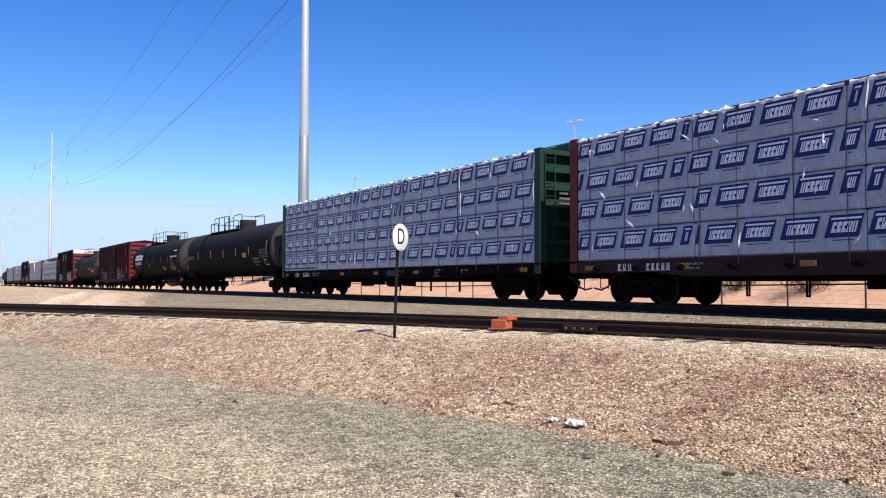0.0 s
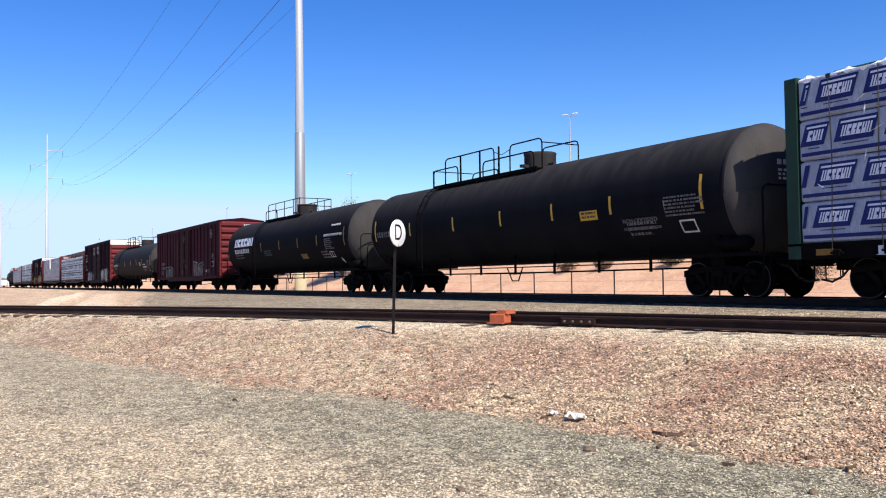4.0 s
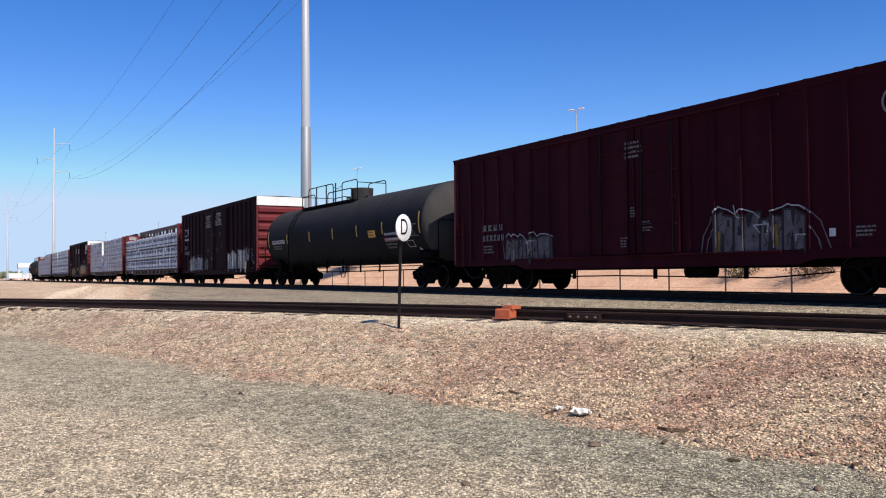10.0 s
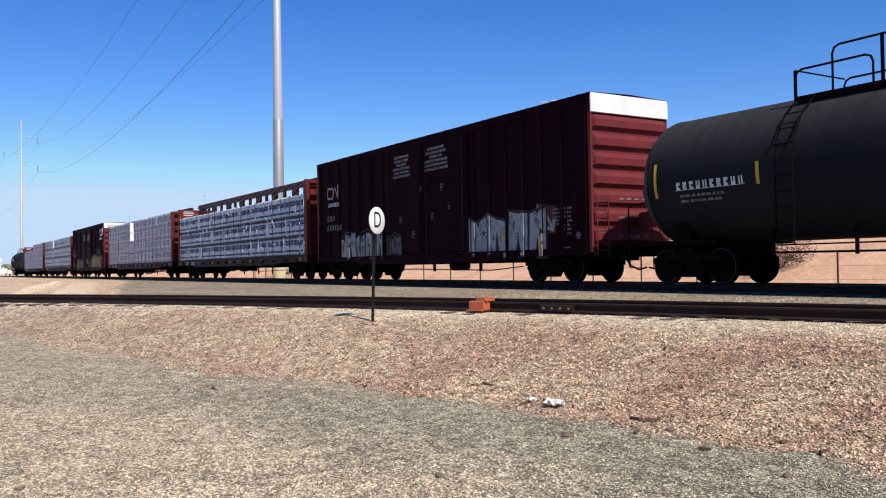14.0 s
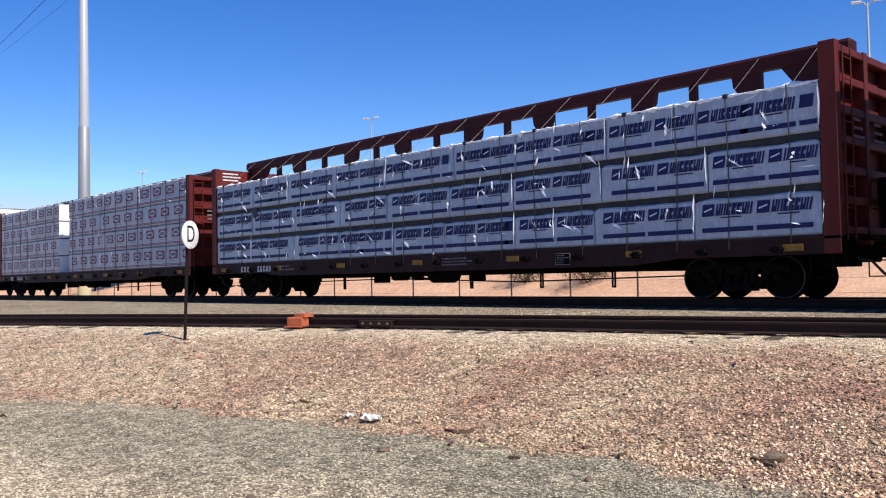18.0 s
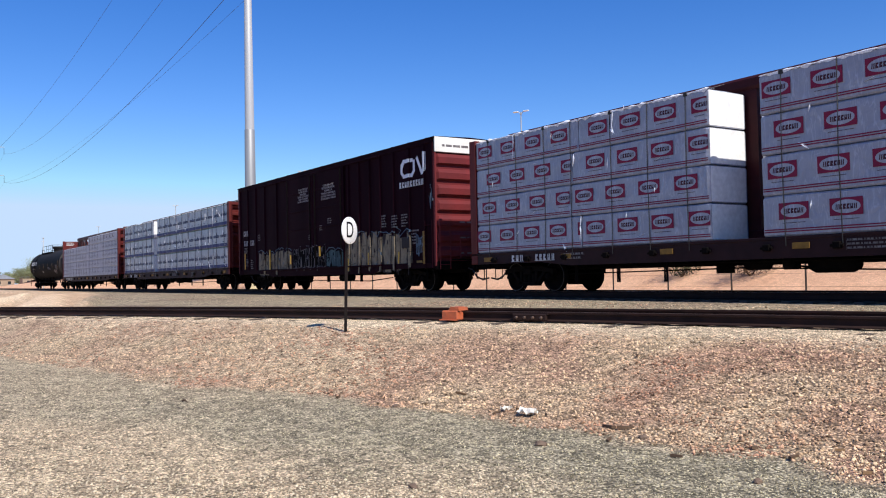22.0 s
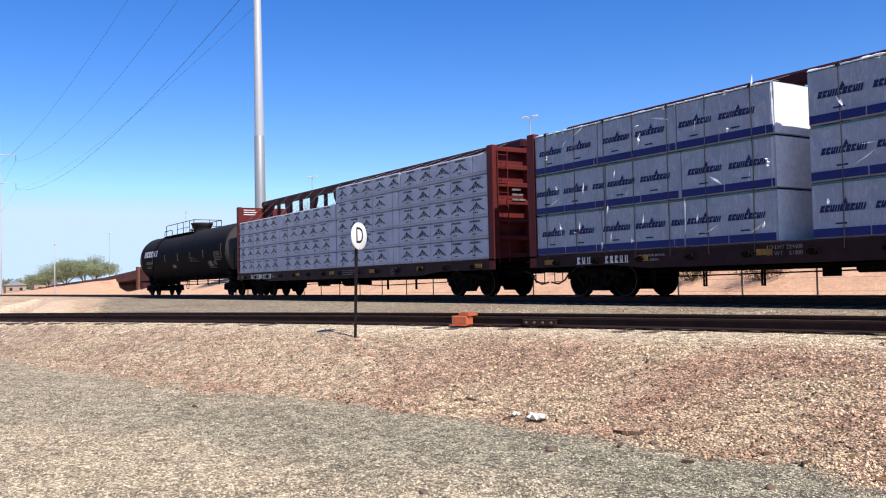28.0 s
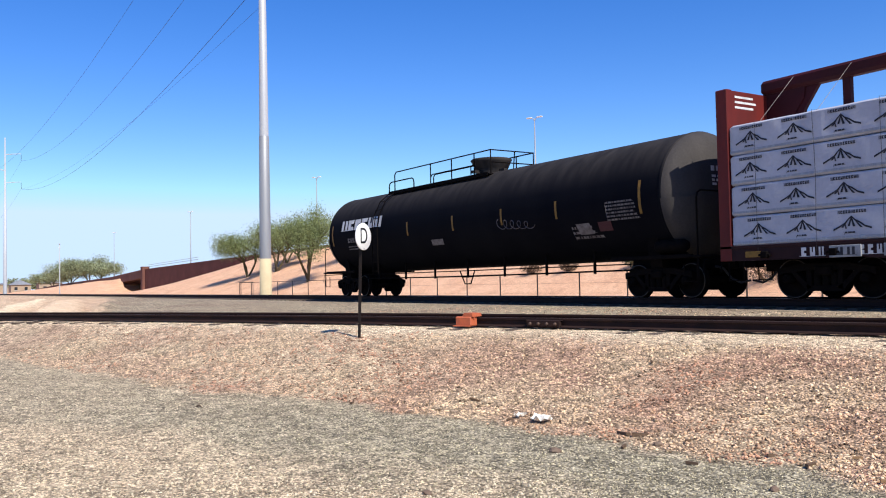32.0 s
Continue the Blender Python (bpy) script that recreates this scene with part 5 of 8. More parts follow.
def ink_peaks(w, h, rng):
    m = Mesh()
    y = PRINT_Y
    pts = [(0, .0), (.10, .045), (.19, .09), (.25, .15), (.31, .20), (.37, .14), (.45, .10), (.53, .04), (.64, .005)]
    for (u0, w0), (u1, w1) in zip(pts, pts[1:]):
        m.quad((u0, y, w0 - .016), (u1, y, w1 - .016), (u1, y, w1 + .014), (u0, y, w0 + .014))
    for (u0, w0, u1, w1, t) in ((.31, .19, .25, .05, .030), (.31, .18, .34, .04, .034), (.24, .13, .14, .03, .032), (.38, .12, .46, .02, .034), (.2, .09, .21, .01, .022)):
        m.quad((u0 - t * .3, y, w0), (u0 + t * .3, y, w0), (u1 + t, y, w1), (u1 - t * .3, y, w1))
    glyph_row(m, .08, .56, .25, .30, y, 11, rng, 0, .25)
    bars(m, .18, .44, -.08, -.025, y, 1, rng)
    m.v = [(q[0] * 1.27, q[1], q[2] * 1.27 - .02) for q in m.v]
    return [(m, INK_BLACK)]


def print_peaks(near, a, b, z0, z1, rng, k, i, n):
    h, y = z1 - z0, PRINT_Y
    x = a + 0.12 + rng.uniform(0, 0.25)
    while x < b - 0.84:
        stamp(near, "printed_peak", ink_peaks, x, z0 + h * .36, .83, .83, h, rng)
        x += 1.08
    part("grey_band", Mesh().quad((a + .02, y, z0 + .05), (b - .02, y, z0 + .05), (b - .02, y, z0 + .10), (a + .02, y, z0 + .10)), WRAP_B, near)


def even_rows(z0, z1, n):
    return [(z0 + (z1 - z0) * i / n, z0 + (z1 - z0) * (i + 1) / n) for i in range(n)]


def mid(a, b):
    return (a + b) / 2, abs(b - a) / 2


# ---- tank cars ----
TANK_R, TANK_Z = 1.62, 2.62


def on_tank(x, z, lift=0.006):
    """A point on the near flank of the shell at height z."""
    dz = max(-TANK_R, min(TANK_R, z - TANK_Z))
    return (x, -math.sqrt(max((TANK_R + lift) ** 2 - dz * dz, 0.0)), z)


def tank_patch(m, x0, x1, z0, z1, tilt=0.0, lift=0.006):
    """A sticker bent to the shell."""
    n = 4
    v = []
    for i in range(n + 1):
        z = z0 + (z1 - z0) * i / n
        v += [on_tank(x0 + tilt * (z - z0), z, lift), on_tank(x1 + tilt * (z - z0), z, lift)]
    return m.add(v, [(2 * i, 2 * i + 1, 2 * i + 3, 2 * i + 2) for i in range(n)])


def tank_outline(m, pts, lift=0.016):
    return m.add([on_tank(x, z, lift) for x, z in pts], [tuple(range(len(pts)))])


def tank_glyphs(m, x0, x1, z0, z1, count, rng, gap=0.42):
    return tank_outline(m, comb(x0, x1, z0, z1, count, 0.0, gap))


def tank_bars(m, x0, x1, z0, z1, lines, rng):
    if z1 - z0 > .45:
        return tank_outline(m, ledger(x0, x1, z0, z1, lines, rng), .03)
    return tank_outline(m, ledger(x0, x1, z0, z1, lines, rng))


def tank_car(x, half, label, seed=0, stripe=YELLOW, flare=0.0, shift=0.0, deck=-5.4, block=(-1.9, -0.3), box_rail=0.0, paint=BLACK):
    car = rolling("tank_car", label, "tank car", x, half, inset=1.75, reach=0.75)
    rng = random.Random(seed)
    L = half - 0.36  # to the tip of the heads
    head = 0.72
    cyl = L - head
    prof = [(cyl * q, TANK_R) for q in (-1, -0.75, -0.5, -0.25, 0, 0.25, 0.5, 0.75, 1)]
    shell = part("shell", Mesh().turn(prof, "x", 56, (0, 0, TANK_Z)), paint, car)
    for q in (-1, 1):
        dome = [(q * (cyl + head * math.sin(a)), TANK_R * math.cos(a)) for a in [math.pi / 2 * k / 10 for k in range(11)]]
        part("head", Mesh().turn(dome, "x", 56, (0, 0, TANK_Z)), TANK_HEAD, shell, "dusty grey domed end, lightened for the sun on it")
    for q in (-1, 1):
        part("weld_band", Mesh().turn([(q * cyl - 0.05, TANK_R), (q * cyl - 0.04, TANK_R + 0.010), (q * cyl + 0.04, TANK_R + 0.010), (q * cyl + 0.05, TANK_R - 0.01)], "x", 56, (0, 0, TANK_Z)), paint, shell)
        # lower half head shield and the stub sill
        hs = [(q * (cyl + head * math.sin(a) + 0.05), (TANK_R + 0.03) * math.cos(a)) for a in [math.pi / 2 * i / 8 for i in range(9)]]
        part("head_shield", Mesh().turn(hs, "x", 28, (0, 0, TANK_Z), a0=math.pi * 1.03, a1=math.pi * 1.97), TANK_HEAD, car)
        part("stub_sill", Mesh().box(min(q * (half - 3.4), q * half), max(q * (half - 3.4), q * half), -0.24, 0.24, 0.72, 1.02, 0.02), SOOT, car)
        part("saddle", Mesh().prism([(-1.05, 0.78), (1.05, 0.78), (1.25, 1.75), (1.0, 1.45), (0.5, 1.13), (0, 1.03), (-0.5, 1.13), (-1.0, 1.45), (-1.25, 1.75)], "x", q * (half - 1.75) - 0.2, q * (half - 1.75) + 0.2), SOOT, car)
        part("end_platform", Mesh().box(min(q * (half - 0.35), q * half), max(q * (half - 0.35), q * half), -1.45, 1.45, 0.98, 1.04, 0.01), SOOT, car)
        for w in (-1, 1):
            xx, yy = q * (half - 0.12), w * 1.4
            if q < 0:
                part("grab_rail", Mesh().tube([(xx, yy, 0.45), (xx, yy, 1.95), (xx - q * 0.08, yy, 2.06), (xx - q * 0.55, yy * .9, 2.1)], 0.02, 6), SOOT, car)
            stirrup(car, q * (half - 0.35), w * 1.4, 0.42)
            part("side_sill", Mesh().box(min(q * (half - 3.0), q * (half - 0.3)), max(q * (half - 3.0), q * (half - 0.3)), w * 1.4 - 0.05, w * 1.4 + 0.05, 0.98, 1.08, 0.01), SOOT, car)
    e = half - .1
    part("end_rail", Mesh().tube([(e, -1.42, .5), (e, -1.42, 2.42), (e, -1.38, 2.54), (e, -1.26, 2.6), (e, 1.26, 2.6), (e, 1.38, 2.54), (e, 1.42, 2.42), (e, 1.42, .5)], .022, 6), SOOT, car)
    stand = part("brake_stand", Mesh().box(e - .1, e + .02, .16, .34, 1.0, 2.25, .02).box(e - .02, e + .14, .1, .4, 1.85, 2.2, .03), SOOT, car)
    part("brake_wheel", Mesh().tube([(e + .17, .25 + .27 * math.cos(k * math.pi / 8), 2.02 + .27 * math.sin(k * math.pi / 8)) for k in range(17)], .02, 6).tube([(e + .17, -.02, 2.02), (e + .17, .52, 2.02)], .014, 5), SOOT, stand)
    # low rail and pipes under the shell
    part("under_pipe", Mesh().tube([(-half + 2.6, -0.9, 0.74), (0, -0.92, 0.70), (half - 2.6, -0.9, 0.74)], 0.025, 6), SOOT, car)
    part("under_rail", Mesh().tube([(-half + 2.6, -0.75, 0.90), (half - 2.6, -0.75, 0.90)], 0.018, 6), SOOT, car)
    for k in range(7):
        xx = -half + 4.2 + k * (2 * half - 8.4) / 6
        part("pipe_hanger", Mesh().box(xx - .03, xx + .03, -0.94, -0.88, 0.66, 1.3), SOOT, car)
    part("valve_guard", Mesh().tube([(-0.5, -0.9, 0.9), (-0.2, -0.9, 0.45), (0.15, -0.9, 0.45), (0.4, -0.9, 0.9)], 0.022, 6).tube([(-0.35, -0.9, 0.68), (0.28, -0.9, 0.68)], 0.018, 6), SOOT, car)
    # manway, walkway and rails on top
    top = TANK_Z + TANK_R
    part("manway_housing", Mesh().turn([(top - 0.10, 0.52), (top + 0.10, 0.53), (top + 0.16, 0.54 + flare * .3), (top + 0.38, 0.54 + flare), (top + 0.46, 0.56 + flare * 1.2), (top + 0.50, 0.54 + flare), (top + 0.50, 0.0)], "z", 24, (0.25, 0, 0)), paint, car)
    part("manway_bracket", Mesh().box(-0.55, 1.05, -0.06, 0.06, top + 0.02, top + 0.10).box(0.18, 0.32, -0.8, 0.8, top - 0.02, top + 0.08), paint, car)
    walkway = part("walkway", Mesh().box(deck, 1.3, -0.92, -0.50, top - 0.18, top - 0.13, 0.01).box(deck, 1.3, -0.94, -0.91, top - 0.22, top - 0.10), SOOT, car)
    for k in range(5):
        xx = deck + .4 + k * (1.0 - deck) / 4.6
        part("walkway_bracket", Mesh().prism([(-0.92, top - 0.18), (-0.5, top - 0.18), (-0.5, top - 0.11), (-0.92, top - 0.50)], "x", xx - 0.03, xx + 0.03), SOOT, walkway)
    zt = top + 0.84
    yr = -0.90

    def rail_loop(x0, x1, z, y=yr, z0=top - 0.15):
        r = 0.16
        m = Mesh().tube([(x0, y, z0), (x0, y, z - r), (x0 + r * .3, y, z - r * .3), (x0 + r, y, z), (x1 - r, y, z), (x1 - r * .3, y, z - r * .3), (x1, y, z - r), (x1, y, z0)], 0.024, 8)
        return part("handrail", m, SOOT, walkway)

    if box_rail:
        # one long railing round the manway, open towards the ladder
        zr = top + box_rail
        rail_loop(deck, deck + 1.9, zr - .36)
        for y in (-.9, .9):
            z_foot = top - (.15 if y < 0 else .3)
            part("handrail", Mesh().tube([(deck + .45, y, z_foot), (deck + .45, y, zr - .1), (deck + .55, y, zr), (1.45, y, zr), (1.45, y, z_foot)], .024, 8), SOOT, walkway)
            for xx in (-2.3, -.9, .5):
                part("rail_post", Mesh().tube([(xx, y, z_foot), (xx, y, zr)], .022, 6), SOOT, walkway)
        for z in (zr, zr - .4):
            part("rail_bar", Mesh().tube([(1.45, -.9, z), (1.45, .9, z)], .022, 6), SOOT, walkway)
        part("rail_brace", Mesh().tube([(1.45, .1, zr), (1.1, .3, top)], .02, 6), SOOT, walkway)
        part("low_rail", Mesh().tube([(-2.3, -.9, top + .1), (-2.2, -.9, zr - .4), (.5, -.9, zr - .4)], .02, 6), SOOT, walkway)
    else:
        rail_loop(deck + .9, -1.2, zt)
        rail_loop(deck, deck + 1.8, zt - 0.35, -0.9)
        rail_loop(deck, deck + 1.8, zt - 0.35, 0.9, top - 0.3)
        rail_loop(-1.9, 1.1, zt - 0.42)
        rail_loop(-0.6, 1.35, zt, 0.75, top - 0.3)
        rail_loop(-0.45, 1.35, zt - 0.02, -0.75, top - 0.3)
        for xx in (deck, deck + 2.0, -2.1, -0.9):
            part("rail_post", Mesh().box(xx - 0.03, xx + 0.03, yr - 0.02, yr + 0.02, top - 0.18, zt - (0.35 if xx == deck else 0.0)), SOOT, walkway)
        part("rail_bar", Mesh().tube([(deck, -0.9, zt - 0.35), (deck, 0.9, zt - 0.35)], 0.02, 6), SOOT, walkway)
        part("rail_bar", Mesh().tube([(1.35, -0.75, zt - .16), (1.35, 0.75, zt - .16)], 0.02, 6), SOOT, walkway)
        part("chain", Mesh().tube([(-1.2, yr, zt - 0.16), (-0.8, yr * .93, zt - 0.3), (-0.45, -0.75, zt - 0.16)], 0.012, 5), SOOT, walkway)
    # ladder down the flank
    m = Mesh()
    for o in (deck + .05, deck + .47):
        m.tube([on_tank(o, top - 0.2, 0.1), on_tank(o, TANK_Z + 1.1, 0.12), on_tank(o, TANK_Z + 0.5, 0.12), on_tank(o, TANK_Z, 0.12), (o, -TANK_R - 0.1, 0.9)], 0.02, 6)
    for k in range(9):
        z = 1.0 + k * 0.34
        a, b = on_tank(deck + .05, max(z, TANK_Z), 0.12), on_tank(deck + .47, max(z, TANK_Z), 0.12)
        m.tube([(a[0], a[1], z), (b[0], b[1], z)], 0.014, 6)
    part("ladder", m, SOOT, car)
    part("air_reservoir", Mesh().turn([(half - 1.6, 0), (half - 1.58, .12), (half - 1.5, .17), (half - .72, .17), (half - .62, .12), (half - .6, 0)], "x", 14, (0, -1.2, 1.3)), SOOT, car)
    # reflective stripes
    for xx in (-9.15, -6.1, -2.85, 0.15, 2.9, 5.5, 8.75):
        if abs(xx) < cyl + 0.3:
            part("reflector", tank_patch(Mesh(), xx + shift - 0.045, xx + shift + 0.045, 2.15 if abs(xx) > 8 else 2.25, 3.0 if abs(xx) > 8 else 2.75), stripe, shell)
    m = Mesh()
    tank_bars(m, cyl + block[0], cyl + block[1], 2.02, 2.56, 6, rng)
    part("stencil", m, STENCIL_OLD, shell)
    part("small_stencil", tank_bars(Mesh(), cyl - 3.4, cyl - 2.2, 1.6, 2.0, 3, rng), STENCIL_OLD, shell)
    return car, shell, cyl, rng


def tank_end_marks(shell, cyl, rng):
    """Number rows on the +x head as plain bars."""
    m = Mesh()
    for k, (w, h) in enumerate(((0.95, 0.13), (0.6, 0.06), (0.5, 0.06), (0.7, 0.06))):
        z = TANK_Z + 0.52 - (0.0 if k == 0 else 0.06 + 0.1 * k)
        y, e = -0.5, -0.5 + w
        while y < e:
            d = min(rng.uniform(.07, .16), e - y)
            rr = math.hypot(y + d / 2, z - TANK_Z)
            xx = cyl + 0.72 * math.sqrt(max(0, 1 - (rr / TANK_R) ** 2)) + 0.02
            m.quad((xx, y, z), (xx, y + d, z), (xx, y + d, z + h), (xx, y, z + h))
            y += d + .035
    part("head_marks", m, STENCIL, shell)


# ---- boxcars ----
def boxcar(x, half, eave, ridge_z, side_paint, end_paint, label, doors, posts, seed=0, white_band=0.0, ribs=7):
    car = rolling("boxcar", label, "boxcar", x, half, inset=2.5, reach=1.15)
    rng = random.Random(seed)
    floor = 0.88
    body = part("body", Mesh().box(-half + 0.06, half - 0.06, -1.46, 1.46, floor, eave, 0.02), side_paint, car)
    part("underframe", Mesh().box(-half, half, -0.3, 0.3, 0.62, 0.9, 0.02).box(-half + 1.0, half - 1.0, -1.4, 1.4, 0.8, 0.9), SOOT, car)
    # side sills, deeper between the trucks
    for s in (-1, 1):
        y0, y1 = (1.44, 1.50) if s > 0 else (-1.50, -1.44)
        part("side_sill", Mesh().prism([(-half + .1, 1.0), (-half + .1, .80), (-half + 3.9, .80), (-half + 4.4, .66), (half - 4.4, .66), (half - 3.9, .80), (half - .1, .80), (half - .1, 1.0)], "y", y0, y1), side_paint, car)
        part("top_rail", Mesh().box(-half, half, min(y0, y1), max(y0, y1), eave - 0.16, eave, 0.01), side_paint, car)
    d0, d1 = doors
    for s in (-1, 1):
        for xx in posts:
            part("side_post", Mesh().prism([(xx - .09, -s * -1.46), (xx - .05, s * 1.515), (xx + .05, s * 1.515), (xx + .09, s * 1.46)], "z", 1.0, eave - .16), side_paint, body)
        n = 2
        for k in range(n):
            a, b = d0 + (d1 - d0) * k / n, d0 + (d1 - d0) * (k + 1) / n
            y0, y1 = (1.455, 1.535) if s > 0 else (-1.535, -1.455)
            dr = part("door", Mesh().box(a + .02, b - .02, y0, y1, 1.02, eave - .2, 0.02), side_paint, car)
            ym = s * 1.55
            for q in (0.22, 0.42, 0.62, 0.82):
                z = 1.02 + (eave - 1.22) * q
                part("door_rib", Mesh().box(a + .12, b - .12, min(s * 1.53, ym + s * .01), max(s * 1.53, ym + s * .01), z - .03, z + .03, .01), side_paint, dr)
            for q in (a + .25, b - .25):
                part("lock_rod", Mesh().tube([(q, s * 1.565, 1.05), (q, s * 1.565, eave - .25)], .022, 6), SOOT, dr)
        part("door_track", Mesh().box(d0 - 3.0, d1 + 3.0, min(s * 1.5, s * 1.57), max(s * 1.5, s * 1.57), .94, 1.0, .01), side_paint, body)
        part("door_track", Mesh().box(d0 - 3.0, d1 + 3.0, min(s * 1.5, s * 1.56), max(s * 1.5, s * 1.56), eave - .2, eave - .15, .01), side_paint, body)
    # roof
    roof = Mesh().prism([(-1.52, eave - .02), (1.52, eave - .02), (1.52, eave + .03), (0, ridge_z), (-1.52, eave + .03)], "x", -half - .02, half + .02)
    rf = part("roof", roof, side_paint, car, "dark brown ribbed steel roof")
    for k in range(16):
        xx = -half + .5 + k * (2 * half - 1.0) / 15
        part("roof_rib", Mesh().prism([(-1.50, eave + .03), (0, ridge_z), (1.50, eave + .03), (1.50, eave + .045), (0, ridge_z + .02), (-1.50, eave + .045)], "x", xx - .05, xx + .05), side_paint, rf)
    # corrugated ends
    for s in (-1, 1):
        zt = eave - white_band - 0.04
        prof, n = [], ribs
        z0 = 1.0
        hgt = (zt - z0) / n
        for k in range(n):
            z = z0 + k * hgt
            prof += [(0.0, z), (0.0, z + hgt * .24), (0.125, z + hgt * .36), (0.13, z + hgt * .74), (0.04, z + hgt * .97)]
        prof += [(0.0, zt)]
        m = Mesh()
        v = []
        for (d, z) in prof:
            xx = s * (half - 0.055 + d * 0.9)
            xc = s * (half - 0.055)
            for y in (-1.44, -1.36, 1.36, 1.44):
                v.append((xc if abs(y) > 1.4 else xx, y, z))
        f = [(4 * i + j, 4 * i + j + 1, 4 * i + 5 + j, 4 * i + 4 + j) for i in range(len(prof) - 1) for j in range(3)]
        m.add(v, f)
        end = part("end_wall", m, end_paint, car, "corrugated steel end, red brightened for the sun")
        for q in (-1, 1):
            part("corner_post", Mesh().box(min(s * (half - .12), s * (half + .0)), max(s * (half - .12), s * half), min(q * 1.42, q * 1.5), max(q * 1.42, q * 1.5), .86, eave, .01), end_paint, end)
        part("end_sill", Mesh().box(min(s * (half - .15), s * (half + .06)), max(s * (half - .15), s * (half + .06)), -1.48, 1.48, .74, 1.02, .02), SOOT, car)
        if white_band:
            part("white_band", Mesh().box(min(s * (half - .10), s * (half + .035)), max(s * (half - .10), s * (half + .035)), -1.5, 1.5, eave - white_band, eave + .02, .01), PLATE_WHITE, end, "white painted excess-height band")
            m = Mesh()
            yy = -1.2
            while yy < 1.2:
                w = rng.uniform(.08, .3)
                if not -0.1 < yy < 0.5:
                    m.box(min(s * (half + .034), s * (half + .038)), max(s * (half + .034), s * (half + .038)), yy, yy + w, eave - white_band * .62, eave - white_band * .46)
                yy += w + .05
            if seed != 7:
                part("band_marks", m, STENCIL_OLD, end)
        else:
            m = Mesh()
            for k in range(9):
                m.box(min(s * (half + .064), s * (half + .070)), max(s * (half + .064), s * (half + .070)), .1 + k * .125, .19 + k * .125, eave - .36, eave - .23)
            part("end_mark", m, STENCIL, end)
        m = Mesh()
        for k in range(3):
            z = 1.0 + hgt * (k + .52)
            bx = (min(s * (half + .064), s * (half + .072)), max(s * (half + .064), s * (half + .072)))
            for q in range(4):
                m.box(*bx, -.55 + q * .3, -.3 + q * .3 - rng.uniform(0, .1), z, z + .05)
        part("end_stencil", m, STENCIL_OLD, end)
        # ladders, step and brake gear
        ladder(end, s * (half + .12), -1.2, .75, 2.35, .42, "y", 5, end_paint)
        ladder(end, s * (half + .12), 1.2, .75, 2.35, .42, "y", 5, end_paint)
        part("crossover_step", Mesh().box(min(s * (half + .06), s * (half + .42)), max(s * (half + .06), s * (half + .42)), -.9, .9, 1.06, 1.10, .008), SOOT, car)
        part("end_rail", Mesh().tube([(s * (half + .2), -.62, 1.1), (s * (half + .2), -.62, 1.75), (s * (half + .2), -.2, 1.82), (s * (half + .2), .5, 1.82), (s * (half + .2), .62, 1.75), (s * (half + .2), .62, 1.1)], .02, 6), end_paint, end)
        if s > 0:
            part("brake_housing", Mesh().box(half + .05, half + .26, .2, .62, 1.55, 2.0, .04), end_paint, end)
            part("brake_wheel", Mesh().tube([(half + .3, .41 + .24 * math.cos(q * math.pi / 8), 1.78 + .24 * math.sin(q * math.pi / 8)) for q in range(17)], .018, 6).tube([(half + .3, .17, 1.78), (half + .3, .65, 1.78)], .012, 5), end_paint, end)
        for q in (-1, 1):
            ladder(body, s * (half - .42), q * 1.53, .8, 2.45, .44, "x", 5, side_paint)
            stirrup(car, s * (half - .42), q * 1.48, .38)
    part("brake_reservoir", Mesh().turn([(-.5, 0), (-.46, .17), (.4, .17), (.45, 0)], "x", 16, (1.9, -1.0, .55)), SOOT, car)
    part("brake_rod", Mesh().tube([(-half + 3.8, -1.1, .42), (-1.0, -1.15, .45), (4.0, -1.1, .38), (half - 3.8, -1.0, .5)], .018, 6), SOOT, car)
    for xx in (-3.0, .4, 3.4):
        part("under_hanger", Mesh().box(xx - .03, xx + .03, -1.2, -1.1, .36, .8), SOOT, car)
    m = Mesh()
    bars(m, half - 1.75, half - 1.1, 1.65, 2.2, -1.466, 5, rng)
    part("stencil", m, STENCIL_OLD, body)
    return car, body, rng


def slab(m, poly, post_list, base=-1.466, proud=-1.521):
    """A convex patch of paint on a side, lying on the posts that it crosses."""
    lo, hi = min(p[0] for p in poly), max(p[0] for p in poly)
    cuts = {lo, hi} | {p[0] for p in poly}
    for t in post_list:
        cuts |= {c for c in (t - .075, t + .075) if lo < c < hi}
    cuts = sorted(cuts)

    def zs(x):
        out = []
        for (ax, az), (bx, bz) in zip(poly, poly[1:] + poly[:1]):
            if min(ax, bx) - 1e-9 <= x <= max(ax, bx) + 1e-9 and abs(ax - bx) > 1e-6:
                out.append(az + (bz - az) * (x - ax) / (bx - ax))
        return (min(out), max(out)) if out else (0, 0)

    last = None
    for a, b in zip(cuts, cuts[1:]):
        if b - a < 2e-4:
            continue
        y = proud if any(abs((a + b) / 2 - t) < .0751 for t in post_list) else base
        (l0, h0), (l1, h1) = zs(a + 1e-4), zs(b - 1e-4)
        o = len(m.v)
        m.quad((a, y, l0), (b, y, l1), (b, y, h1), (a, y, h0))
        if last is not None:
            m.f.append((last + 1, o, o + 3, last + 2))
            m.smooth.append(False)
        last = o
    return m


